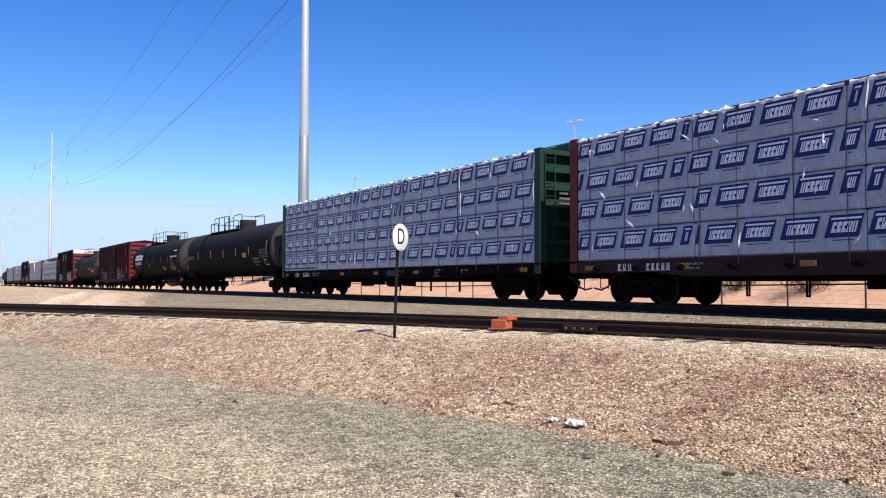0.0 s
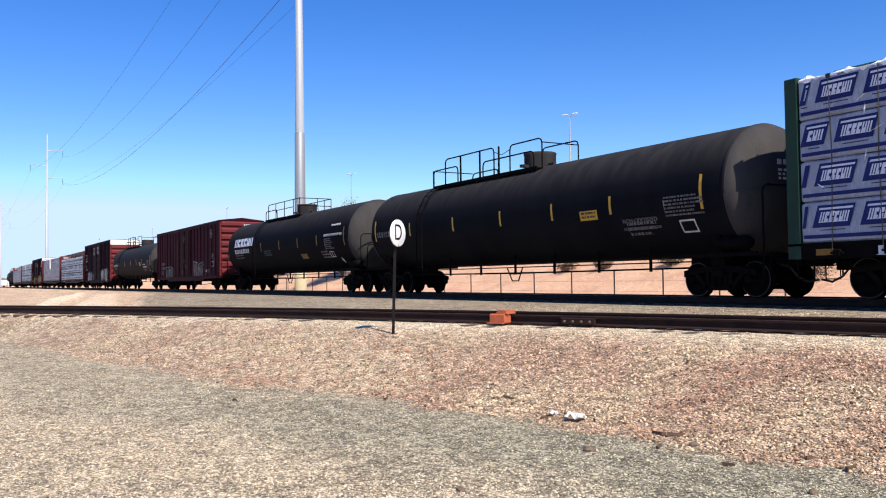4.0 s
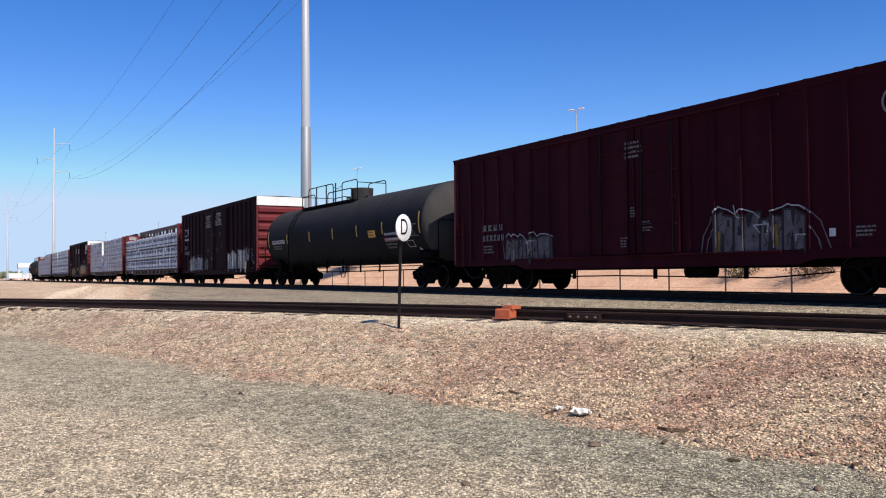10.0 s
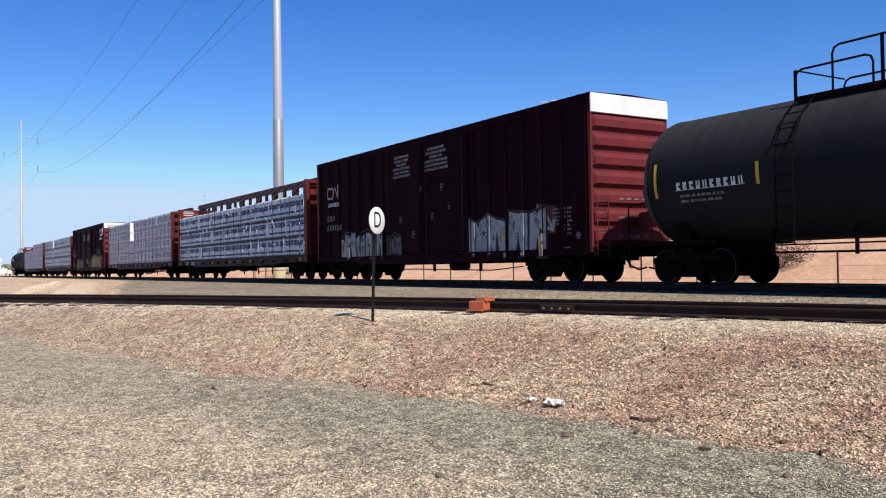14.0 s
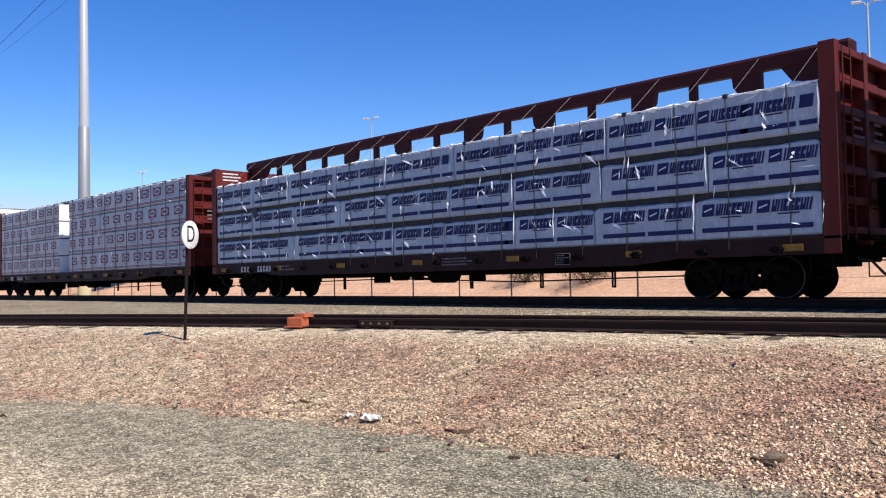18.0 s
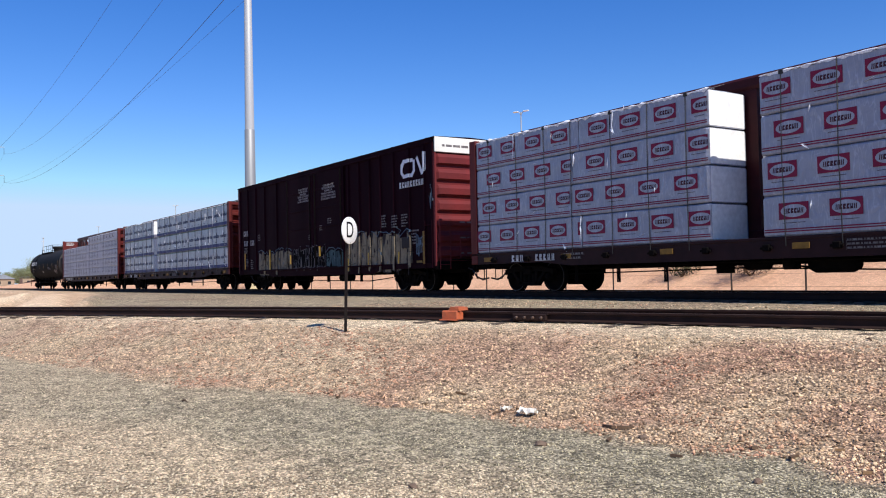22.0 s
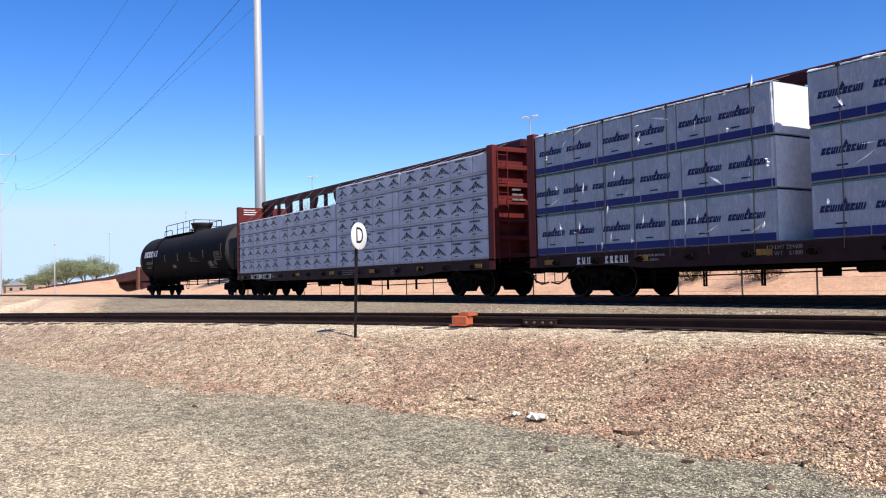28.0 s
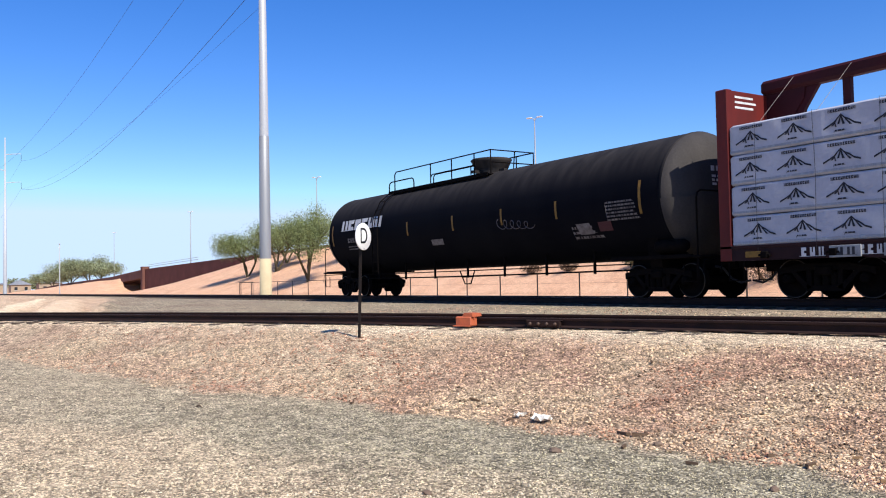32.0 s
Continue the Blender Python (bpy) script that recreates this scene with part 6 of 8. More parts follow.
def stroke(m, pts, w, post_list, base=-1.466, proud=-1.521, taper=0.0):
    """A painted stroke of straight runs that follows the posts it crosses."""
    seg = 0.0
    for (ax, az), (bx, bz) in zip(pts, pts[1:]):
        d = math.hypot(bx - ax, bz - az) or 1e-6
        ux, uz = (bx - ax) / d, (bz - az) / d
        e = w * .42
        nx_, nz_ = -uz * w / 2, ux * w / 2
        k = 1 - taper
        p = [(ax - ux * e + nx_, az - uz * e + nz_), (ax - ux * e - nx_, az - uz * e - nz_), (bx + ux * e - nx_ * k, bz + uz * e - nz_ * k), (bx + ux * e + nx_ * k, bz + uz * e + nz_ * k)]
        o = len(m.v)
        slab(m, p, post_list, base - seg, proud - seg)
        if seg and len(m.v) > o:
            m.f.append((o - 1, o - 2, o))
            m.smooth.append(False)
        seg += .0008
    return m


def graffiti(body, x0, x1, z0, z1, letters, fill, line, post_list, seed, accent=None, base=-1.466, proud=-1.521, halo=None, bold=.05):
    """Sprayed blocks in the rhythm of letters: touching fills with ragged tops and feet, dark outlines, notches and counters, a coloured halo."""
    rng = random.Random(seed)
    h = z1 - z0
    w0 = (x1 - x0) / letters
    edges = [x0 + w0 * (i + (rng.uniform(-.18, .18) if 0 < i < letters else 0)) for i in range(letters + 1)]

    def paint(name, poly, material, up, parent=body, label=""):
        return part(name, slab(Mesh(), poly, post_list, base - up, proud - up), material, parent, label)

    def line_of(name, pts, w, material, up, parent=body):
        return part(name, stroke(Mesh(), pts, w, post_list, base - up, proud - up), material, parent)

    top_run = []
    for i in range(letters):
        a, b = edges[i], edges[i + 1]
        w = b - a
        lean = rng.uniform(-.10, .16) * w
        mid_x = a + w * rng.uniform(.38, .62)
        foot = [z0 + rng.uniform(0, .13) * h for _ in range(4)]
        crown = [z1 - rng.uniform(0, .24) * h for _ in range(4)]
        q = .0016 * (i % 2)
        block = paint("graffiti_block", [(a - .03, foot[0]), (mid_x, foot[1]), (mid_x + lean * .6, crown[1]), (a + lean * .7, crown[0])], fill, .004 + q, label="sprayed block of faded paint")
        paint("graffiti_block", [(mid_x, foot[2]), (b + .02, foot[3]), (b + lean * .7, crown[3]), (mid_x + lean * .6, crown[2])], fill, .0048 + q, label="sprayed block of faded paint")
        # the dark edge round the letter
        rim = [(a, foot[0]), (a + lean * .7, crown[0]), (mid_x + lean * .6, crown[1]), (mid_x + lean * .6, crown[2]), (b + lean * .7, crown[3]), (b, foot[3])]
        line_of("outline", rim, bold, line, .009 + q, block)
        line_of("outline", [(a, foot[0]), (mid_x, foot[1]), (mid_x, foot[2]), (b, foot[3])], bold * .9, line, .010 + q, block)
        # legs parted from below or above, small counters, thin inner lines
        kind = rng.randrange(4)
        t = w * rng.uniform(.08, .17)
        if kind != 1:
            paint("notch", [(mid_x - t, foot[1] - .02), (mid_x + t, foot[1] - .02), (mid_x + lean * .3 + .02, z0 + h * rng.uniform(.3, .58)), (mid_x + lean * .3 - .02, z0 + h * rng.uniform(.3, .55))], line, .013, block)
        if kind in (1, 3):
            paint("notch", [(mid_x + lean * .5 - .02, z0 + h * rng.uniform(.58, .7)), (mid_x + lean * .5 + .02, z0 + h * rng.uniform(.55, .7)), (mid_x + lean + t, crown[2] + .02), (mid_x + lean - t, crown[1] + .02)], line, .0135, block)
        for side in (.27, .74):
            if rng.random() < .65:
                cx_, cz_, d = a + w * side + lean * .4, z0 + h * rng.uniform(.42, .72), rng.uniform(.04, .09)
                paint("counter", [(cx_ - d * .6, cz_ - d), (cx_ + d * .7, cz_ - d * .8), (cx_ + d * .5, cz_ + d * 1.2), (cx_ - d * .4, cz_ + d)], line, .014, block)
        for _ in range(3):
            u, v = a + w * rng.uniform(.1, .85), z0 + h * rng.uniform(.12, .7)
            line_of("inner_line", [(u, v), (u + w * rng.uniform(-.2, .25), v + h * rng.uniform(.08, .25)), (u + w * rng.uniform(-.1, .4), v + h * rng.uniform(.1, .3))], .020, line, .017, block)
        if rng.random() < .6:
            line_of("drip", [(b - w * .2, foot[3] + .05), (b - w * rng.uniform(.15, .3), z0 - rng.uniform(.02, .08))], .05, line, .018, block)
        top_run += [(a + lean * .7, crown[0] + .05), (mid_x + lean * .6, max(crown[1], crown[2]) + .06)]
        if accent and i % 2 == 0:
            u, v = rng.uniform(a + .1, b - .1), z0 + h * rng.uniform(.1, .4)
            line_of("graffiti_accent", [(u, v), (u + rng.uniform(-.03, .05), v + .42)], .085, accent, .024)
    if halo:
        top_run.append((x1, top_run[-1][1] - .1))
        for k, (u, v) in enumerate(zip(top_run, top_run[1:])):
            if k % 5 != 4:
                m_ = ((u[0] + v[0]) / 2, (u[1] + v[1]) / 2 + rng.uniform(.0, .12))
                line_of("halo_line", [u, m_, v], .032, halo, .0225)
        for _ in range(letters):
            u, v = rng.uniform(x0, x1), rng.uniform(z0 + .1, z1 - .2)
            line_of("halo_flick", [(u, v), (u + rng.uniform(-.2, .2), v + rng.uniform(.05, .2)), (u + rng.uniform(-.25, .3), v + rng.uniform(.1, .35))], .03, halo, .0275)


def scrawl(body, pts, w, material, post_list, label="thin sprayed scrawl"):
    return part("scrawl", stroke(Mesh(), pts, w, post_list, -1.474, -1.530), material, body, label)


NOTICE_A = ("CLOSE THIS DOOR", "BEFORE CLOSING", "MAIN DOOR", "FERMER CETTE PORTE", "AVANT DE FERMER", "LA PORTE PRINCIPALE")
NOTICE_B = ("CLOSE AND LOCK", "BOTH DOORS BEFORE", "MOVING CAR", "FERMER ET VERROUILLER", "LES DEUX PORTES AVANT", "DE DEPLACER LE WAGON")


def door_notice(body, lines, x, z_top, step, size):
    for k, text in enumerate(lines):
        words(text, size, body, STENCIL_NOTICE, facing(x, -1.566, z_top - step * (k + .5)), "notice_line")


# ---- the train, front to back ----
ROWS4 = even_rows(1.2, 4.72, 4)
# two loads in white wrap with blue slanted panels
cx, hf = mid(52.65, 75.9)
car_a = centre_beam(cx, hf, BEAMRED, BEAMDARK, "maroon centre-beam flatcar loaded with white and blue wrapped lumber", seed=1)
lumber(car_a, -hf + .34, hf - .34, ROWS4, WRAP_A, print_slanted, 4.55, 11, "lumber pack in white film with blue panels", folds=.65, creases=4, lip=.10, glint=1.2)
tie_downs(car_a, -hf + .3, hf - .3, (1.2, 4.70), 17, 1)
cx, hf = mid(27.95, 51.21)
car_b = centre_beam(cx, hf, BEAMGREEN, BEAMGREEN, "green centre-beam flatcar loaded with white and blue wrapped lumber", sill_paint=SOOT, seed=2)
lumber(car_b, -hf + .34, hf - .34, ROWS4, WRAP_A, print_slanted, 4.55, 12, "lumber pack in white film with blue panels", folds=.6, creases=4, lip=.10, glint=1.2)
tie_downs(car_b, -hf + .3, hf - .3, (1.2, 4.70), 17, 2)
words("CAUTION", .17, car_b, STENCIL, pose(hf + .012, .35, 4.66, 90, 0, 90))

# tank cars and the first boxcar
t1, sh1, cy1, r1 = tank_car(16.85, 10.5, "black pressure tank car with yellow stripes and placard", 3, paint=BLACK_DUSTY)
tank_end_marks(sh1, cy1, r1)
part("placard", tank_patch(Mesh(), 4.2, 4.95, 2.15, 2.42, 0, .010), YELLOW, sh1, "yellow warning placard")
part("placard_print", tank_bars(Mesh(), 4.26, 4.9, 2.18, 2.4, 2, r1), INK_BLACK, sh1)
m = tank_patch(tank_patch(Mesh(), 7.9, 8.42, 1.62, 1.66), 7.9, 8.42, 1.9, 1.94)
tank_patch(tank_patch(m, 7.9, 7.94, 1.66, 1.9), 8.38, 8.42, 1.66, 1.9)
part("placard_frame", m, STENCIL, sh1)
part("mark", tank_glyphs(Mesh(), -9.0, -7.2, 2.3, 2.52, 9, r1), STENCIL_OLD, sh1)
for i, tx in enumerate(("NON-ODORIZED", "LIQUEFIED PETROLEUM GAS")):
    p = on_tank(6.55, 2.02 - .2 * i, .012)
    words(tx, .165 if i == 0 else .11, sh1, STENCIL_OLD, pose(*p, 90 + 18, 0, 0), thick=.012)

t2, sh2, cy2, r2 = tank_car(-4.15 - .2, 10.28, "black tank car with large white unlettered shapes on its end", 4, stripe=YELLOW_OLD, deck=-4.0, block=(-2.7, -1.55), box_rail=.74)
tank_end_marks(sh2, cy2, r2)
part("large_mark", tank_glyphs(Mesh(), -7.85, -4.35, 2.66, 3.14, 6, r2, .14), INK_WHITE, sh2, "large white block shapes")
part("mark", tank_glyphs(Mesh(), -7.8, -5.0, 2.26, 2.50, 9, r2, .25), STENCIL, sh2)
for tx, px, pz, sz in (("NON ODORIZED", 7.74, 3.15, .14), ("LIQUEFIED PETROLEUM GAS", 7.5, 2.69, .165)):
    p = on_tank(px, pz, .014)
    words(tx, sz, sh2, STENCIL, pose(*p, 90 - math.degrees(math.asin((pz - TANK_Z) / TANK_R)), 0, 0), thick=.004)
for i, tx in enumerate(("LD LMT 164100 LB   74450 KG", "LT WT    98900 LB   44850 KG")):
    p = on_tank(-7.0, 2.14 - .15 * i, .012)
    words(tx, .115, sh2, STENCIL_OLD, pose(*p, 90 + 12, 0, 0), thick=.012)
part("placard", tank_patch(Mesh(), 3.05, 3.85, 1.68, 1.92, .0, .010), YELLOW_OLD, sh2, "dull green-yellow placard")
part("placard_print", tank_bars(Mesh(), 3.12, 3.8, 1.72, 1.9, 2, r2), INK_BLACK, sh2)
part("chalk_tag", tank_outline(Mesh(), ledger(-2.4, -1.05, 1.95, 2.3, 3, r2)), GRAF_TEAL, sh2, "teal chalk scrawl")
fr = tank_patch(tank_patch(Mesh(), 6.75, 7.25, 1.66, 1.69), 6.75, 7.25, 1.9, 1.93)
tank_patch(tank_patch(tank_patch(fr, 6.75, 6.79, 1.69, 1.9), 7.21, 7.25, 1.69, 1.9), 6.98, 7.02, 1.69, 1.9)
part("placard_frame", fr, STENCIL, sh2)
part("diamond_placard", tank_outline(Mesh(), [(7.68, 1.5), (7.8, 1.36), (7.92, 1.5), (7.8, 1.64)]), STENCIL, sh2, "white diamond placard")

BOX_POSTS = [-9.2, -8.35, -7.5, -6.6, -5.7, -4.75, -3.8, -2.85, -1.9, 1.95, 2.75, 3.55, 4.4, 5.35, 6.3, 7.25, 8.2, 9.2]
cx, hf = mid(-15.85, -34.70)
bx1, body1, rb1 = boxcar(cx, hf, 4.63, 4.83, RAILRED_SHADED, RAILRED_SUNLIT, "weathered brown boxcar with plug doors and a corrugated end painted sunlit red", (-1.55, 1.7), BOX_POSTS, 5, ribs=8)
graffiti(bx1, 2.75, 5.3, .85, 1.98, 4, GRAF_DIM, GRAF_DARK, BOX_POSTS, 21, YELLOW_OLD, halo=GRAF_GREY, bold=.05)
graffiti(bx1, -6.2, -3.6, .85, 1.75, 4, GRAF_DIM, GRAF_DARK, BOX_POSTS, 22, halo=GRAF_GREY, bold=.06)
for pts in (((2.3, .85), (2.4, 1.4), (2.7, 1.85)), ((2.45, .85), (2.55, 1.3), (2.75, 1.55)), ((5.3, 1.9), (5.65, 1.6), (5.95, .85)), ((5.4, 1.5), (5.6, 1.2), (5.7, .85)), ((-6.35, 1.7), (-6.2, .9))):
    scrawl(bx1, pts, .035, GRAF_DIM, BOX_POSTS)
for a, b, c in ((-.3, .4, 3.58), (-.1, .1, 2.0), (.35, .8, 1.6), (-.5, -.2, 1.2)):
    part("small_notice", bars(Mesh(), a, b, c, c + (.5 if c > 3 else .3), -1.545, 4, rb1), STENCIL_OLD, bx1)
part("notice_plate", Mesh().box(5.85, 6.0, -1.478, -1.46, 1.25, 1.42, .003), STENCIL, bx1)
part("data_stencil", bars(Mesh(), 6.5, 7.0, 1.2, 1.45, -1.530, 3, rb1), STENCIL_OLD, bx1)
ring = Mesh()
for q in range(24):
    a0, a1 = q * math.pi / 12, (q + 1) * math.pi / 12
    ring.quad((7.4 + .3 * math.cos(a0), -1.525, 3.85 + .3 * math.sin(a0)), (7.4 + .3 * math.cos(a1), -1.525, 3.85 + .3 * math.sin(a1)),
              (7.4 + .25 * math.cos(a1), -1.525, 3.85 + .25 * math.sin(a1)), (7.4 + .25 * math.cos(a0), -1.525, 3.85 + .25 * math.sin(a0)))
ring.quad((7.34, -1.525, 3.66), (7.46, -1.525, 3.66), (7.46, -1.525, 4.04), (7.34, -1.525, 4.04)).quad((7.21, -1.523, 3.79), (7.59, -1.523, 3.79), (7.59, -1.523, 3.91), (7.21, -1.523, 3.91))
part("round_emblem", ring, STENCIL_OLD, bx1, "faded white ring emblem")
m = Mesh().quad((7.25, -1.468, 1.62), (7.75, -1.468, 1.62), (7.75, -1.468, 1.65), (7.25, -1.468, 1.65)).quad((7.25, -1.468, 1.93), (7.75, -1.468, 1.93), (7.75, -1.468, 1.96), (7.25, -1.468, 1.96))
m.quad((7.25, -1.468, 1.65), (7.28, -1.468, 1.65), (7.28, -1.468, 1.93), (7.25, -1.468, 1.93)).quad((7.72, -1.468, 1.65), (7.75, -1.468, 1.65), (7.75, -1.468, 1.93), (7.72, -1.468, 1.93))
stroke(m, [(7.3, 2.1), (7.5, 2.5), (7.55, 2.15), (7.7, 2.45)], .02, [])
part("chalk_tag", m, STENCIL, bx1)
part("reporting_mark", glyph_row(Mesh(), -7.5, -6.2, 1.98, 2.18, -1.530, 4, rb1, 0, .4), STENCIL_OLD, bx1, "worn white stencilled mark")
part("car_mark", glyph_row(Mesh(), -7.5, -6.15, 1.64, 1.84, -1.530, 6, rb1, 0, .4), STENCIL_OLD, bx1, "worn white stencilled mark")
part("small_notice", bars(Mesh(), -7.4, -6.6, 1.2, 1.5, -1.530, 3, rb1), STENCIL_OLD, bx1)

t3, sh3, cy3, r3 = tank_car(-46.15, 10.25, "faded black pressure tank car with yellow stripes", 6, shift=.2, block=(-1.4, -.3), paint=BLACK_FADED)
tank_end_marks(sh3, cy3, r3)
part("mark", tank_glyphs(Mesh(), -8.3, -6.25, 2.28, 2.48, 10, r3), STENCIL, sh3)
part("small_mark", tank_bars(Mesh(), -8.2, -6.6, 1.95, 2.2, 2, r3), STENCIL_OLD, sh3)
words("NON-ODORIZED", .15, sh3, STENCIL, pose(*on_tank(6.45, 2.22, .014), 90 + 14, 0, 0), thick=.006)
part("red_stripe", tank_patch(Mesh(), 5.72, 7.44, 1.94, 2.08, 0, .010), INK_RED, sh3, "red stripe behind white lettering")
words("LIQUEFIED PETROLEUM GAS", .118, sh3, STENCIL, pose(*on_tank(6.58, 2.01, .020), 90 + 22, 0, 0), thick=.006)
fr = tank_patch(tank_patch(Mesh(), 7.62, 8.2, 1.64, 1.67), 7.62, 8.2, 1.88, 1.91)
part("placard_frame", tank_patch(tank_patch(fr, 7.62, 7.66, 1.67, 1.88), 8.16, 8.2, 1.67, 1.88), STENCIL_NOTICE, sh3)
part("diamond_placard", tank_outline(Mesh(), [(8.3, 1.45), (8.46, 1.28), (8.62, 1.45), (8.46, 1.62)]), STENCIL, sh3, "white diamond placard")
part("placard", tank_patch(Mesh(), 4.3, 5.0, 2.15, 2.45, 0, .010), YELLOW, sh3, "yellow warning placard")
part("placard_print", tank_bars(Mesh(), 4.36, 4.95, 2.18, 2.42, 2, r3), INK_BLACK, sh3)

cx, hf = mid(-57.60, -76.35)
bx2, body2, rb2 = boxcar(cx, hf, 5.28, 5.36, CNBROWN_SHADED, RAILRED_SUNLIT, "tall dark brown boxcar with a white end band and grey graffiti", (-2.6, 3.2), [-9.1, -8.1, -7.1, -6.1, -5.1, -4.0, -3.0, 3.5, 4.4, 5.3, 6.2, 7.1, 8.05, 9.1], 7, white_band=.52)
P2 = [-9.1, -8.1, -7.1, -6.1, -5.1, -4.0, -3.0, 3.5, 4.4, 5.3, 6.2, 7.1, 8.05, 9.1]
graffiti(bx2, 2.55, 7.35, .74, 2.32, 5, GRAF_GREY, GRAF_DARK, P2, 31, YELLOW, bold=.085)
graffiti(bx2, -6.9, -2.95, .82, 2.05, 5, GRAF_GREY, GRAF_DARK, P2, 32, YELLOW_OLD, halo=GRAF_TEAL)
graffiti(bx2, -2.55, -1.35, .95, 1.75, 2, GRAF_DIM, GRAF_DARK, [], 33, base=-1.539, proud=-1.539, halo=GRAF_TEAL)
part("rust_patch", slab(Mesh(), [(6.9, 1.5), (7.78, 1.45), (7.82, 2.25), (6.85, 2.4)], P2, -1.464, -1.519), RUST, bx2, "rust brown sprayed patch")
scrawl(bx2, [(6.95, 2.3), (7.15, 2.0), (7.3, 2.12), (7.62, 1.6), (7.72, 1.85), (7.66, 1.55), (7.4, 1.62)], .09, GRAF_GREY, P2, "sprayed grey arrow")
for k, (a, b, c) in enumerate(((7.95, 8.2, 1.36), (8.28, 8.52, 1.36))):
    part("data_stencil", bars(Mesh(), a, b, c, c + .85, -1.468, 7, rb2), STENCIL_OLD, bx2, "worn white stencilled lines")
part("yellow_notice", Mesh().box(7.98, 8.42, -1.476, -1.462, .88, 1.04, .003), YELLOW_OLD, bx2, "small yellow notice")
part("notice_print", bars(Mesh(), 8.0, 8.38, .9, 1.02, -1.478, 2, rb2), INK_BLACK, bx2)
part("round_plate", Mesh().turn([(-1.534, 0), (-1.534, .1), (-1.52, .11), (-1.5, .11)], "y", 16, (8.82, 0, 1.35)), STENCIL_OLD, bx2)
part("web_mark", glyph_row(Mesh(), -8.1, -6.95, 3.26, 3.42, -1.530, 8, rb2, 0, .35), STENCIL, bx2, "row of small white blocks")
part("reporting_mark", glyph_row(Mesh(), -8.25, -7.4, 2.62, 2.86, -1.530, 3, rb2, 0, .4), STENCIL_OLD, bx2)
part("car_mark", glyph_row(Mesh(), -8.25, -6.7, 2.2, 2.44, -1.530, 6, rb2, 0, .4), STENCIL_OLD, bx2)
for a, b, c in ((-.55, -.3, 1.6), (.85, 1.1, 2.2), (-1.5, -1.25, 2.2), (2.0, 2.2, 2.5), (1.5, 1.75, 3.2), (.0, .25, 3.25)):
    part("small_notice", bars(Mesh(), a, b, c, c + .28, -1.545, 3, rb2), STENCIL_OLD, bx2)
m = Mesh()
stroke(m, [(-7.75, 4.08), (-8.2, 4.08), (-8.28, 3.98), (-8.28, 3.74), (-8.2, 3.64), (-7.8, 3.64), (-7.68, 3.74), (-7.68, 4.0)], .095, P2)
stroke(m, [(-7.52, 4.08), (-7.24, 3.66), (-7.16, 3.66), (-7.1, 3.76), (-7.1, 4.16)], .095, P2)
part("emblem", m, STENCIL_NOTICE, bx2, "faded white bent-line emblem")
door_notice(bx2, NOTICE_A, -1.27, 4.80, .148, .135)
door_notice(bx2, NOTICE_B, 1.25, 4.84, .148, .135)

# three-row load in white wrap with navy blocks, the beam showing above
cx, hf = mid(-77.66, -100.64)
car_7 = centre_beam(cx, hf, BEAMRED, BEAMDARK, "red centre-beam flatcar loaded with white and navy wrapped board packs", seed=8)
lumber(car_7, -hf + .34, hf - .34, even_rows(1.22, 4.10, 3), WRAP_C, print_strand, 2.45, 13, "board pack in white film with navy print", folds=.95, sag=.03, shaded_dunnage=True, creases=5, lip=.06, glint=1.5)
tie_downs(car_7, -hf + .3, hf - .3, (1.2, 4.10), 18, 3)
part("torn_hole", Mesh().add([(-hf + 3.05 + .17 * math.cos(q * math.pi / 6) * (1 + .2 * math.sin(3 * q)), -SIDE - .012, 2.95 + .2 * math.sin(q * math.pi / 6)) for q in range(12)], [tuple(range(12))]), INK_BLACK, car_7, "dark tear in the film")

# red and white ovals
cx, hf = mid(-102.38, -125.82)
car_c = centre_beam(cx, hf, BEAMRED, BEAMDARK, "red centre-beam flatcar loaded with white and red wrapped lumber", seed=9)
gap_l, gap_r = -116.35 - cx, -115.0 - cx
lumber(car_c, gap_r, hf - .34, ROWS4, WRAP_A, print_oval, 4.1, 14, "lumber pack in white film with red panels", folds=.5, creases=3, lip=.05, glint=1.2)
lumber(car_c, -hf + .34, gap_l, ROWS4, WRAP_A, print_oval, 4.6, 15, "lumber pack in white film with red panels", folds=.5, creases=3, lip=.05, sun_end=True, glint=1.2)
tie_downs(car_c, gap_r, hf - .3, (1.2, 4.70), 10, 4)
tie_downs(car_c, -hf + .3, gap_l, (1.2, 4.70), 7, 5)

P3 = [-9.2, -8.15, -7.05, -5.9, -4.4, 3.0, 3.9, 4.75, 5.6, 6.6, 7.7, 8.7, 9.25]
cx, hf = mid(-127.87, -146.75)
bx3, body3, rb3 = boxcar(cx, hf, 5.28, 5.36, CNBROWN_SHADED, RAILRED_SUNLIT, "tall dark brown boxcar with a white end band and cream graffiti", (-3.2, 2.7), P3, 10, white_band=.50)
graffiti(bx3, 2.85, 7.85, .66, 2.3, 6, GRAF_CREAM, GRAF_DARK, P3, 41, YELLOW, halo=GRAF_BLUE, bold=.035)
graffiti(bx3, -6.75, -3.28, .68, 1.92, 5, GRAF_CREAM, GRAF_DARK, P3, 42, halo=GRAF_BLUE, bold=.035)
graffiti(bx3, -3.15, -2.55, .95, 1.9, 1, GRAF_CREAM, GRAF_DARK, [], 45, base=-1.539, proud=-1.539, halo=GRAF_BLUE, bold=.035)
graffiti(bx3, -2.4, 1.0, .95, 2.0, 5, SOOT, GRAF_DIM, [], 43, base=-1.539, proud=-1.539, bold=.026)
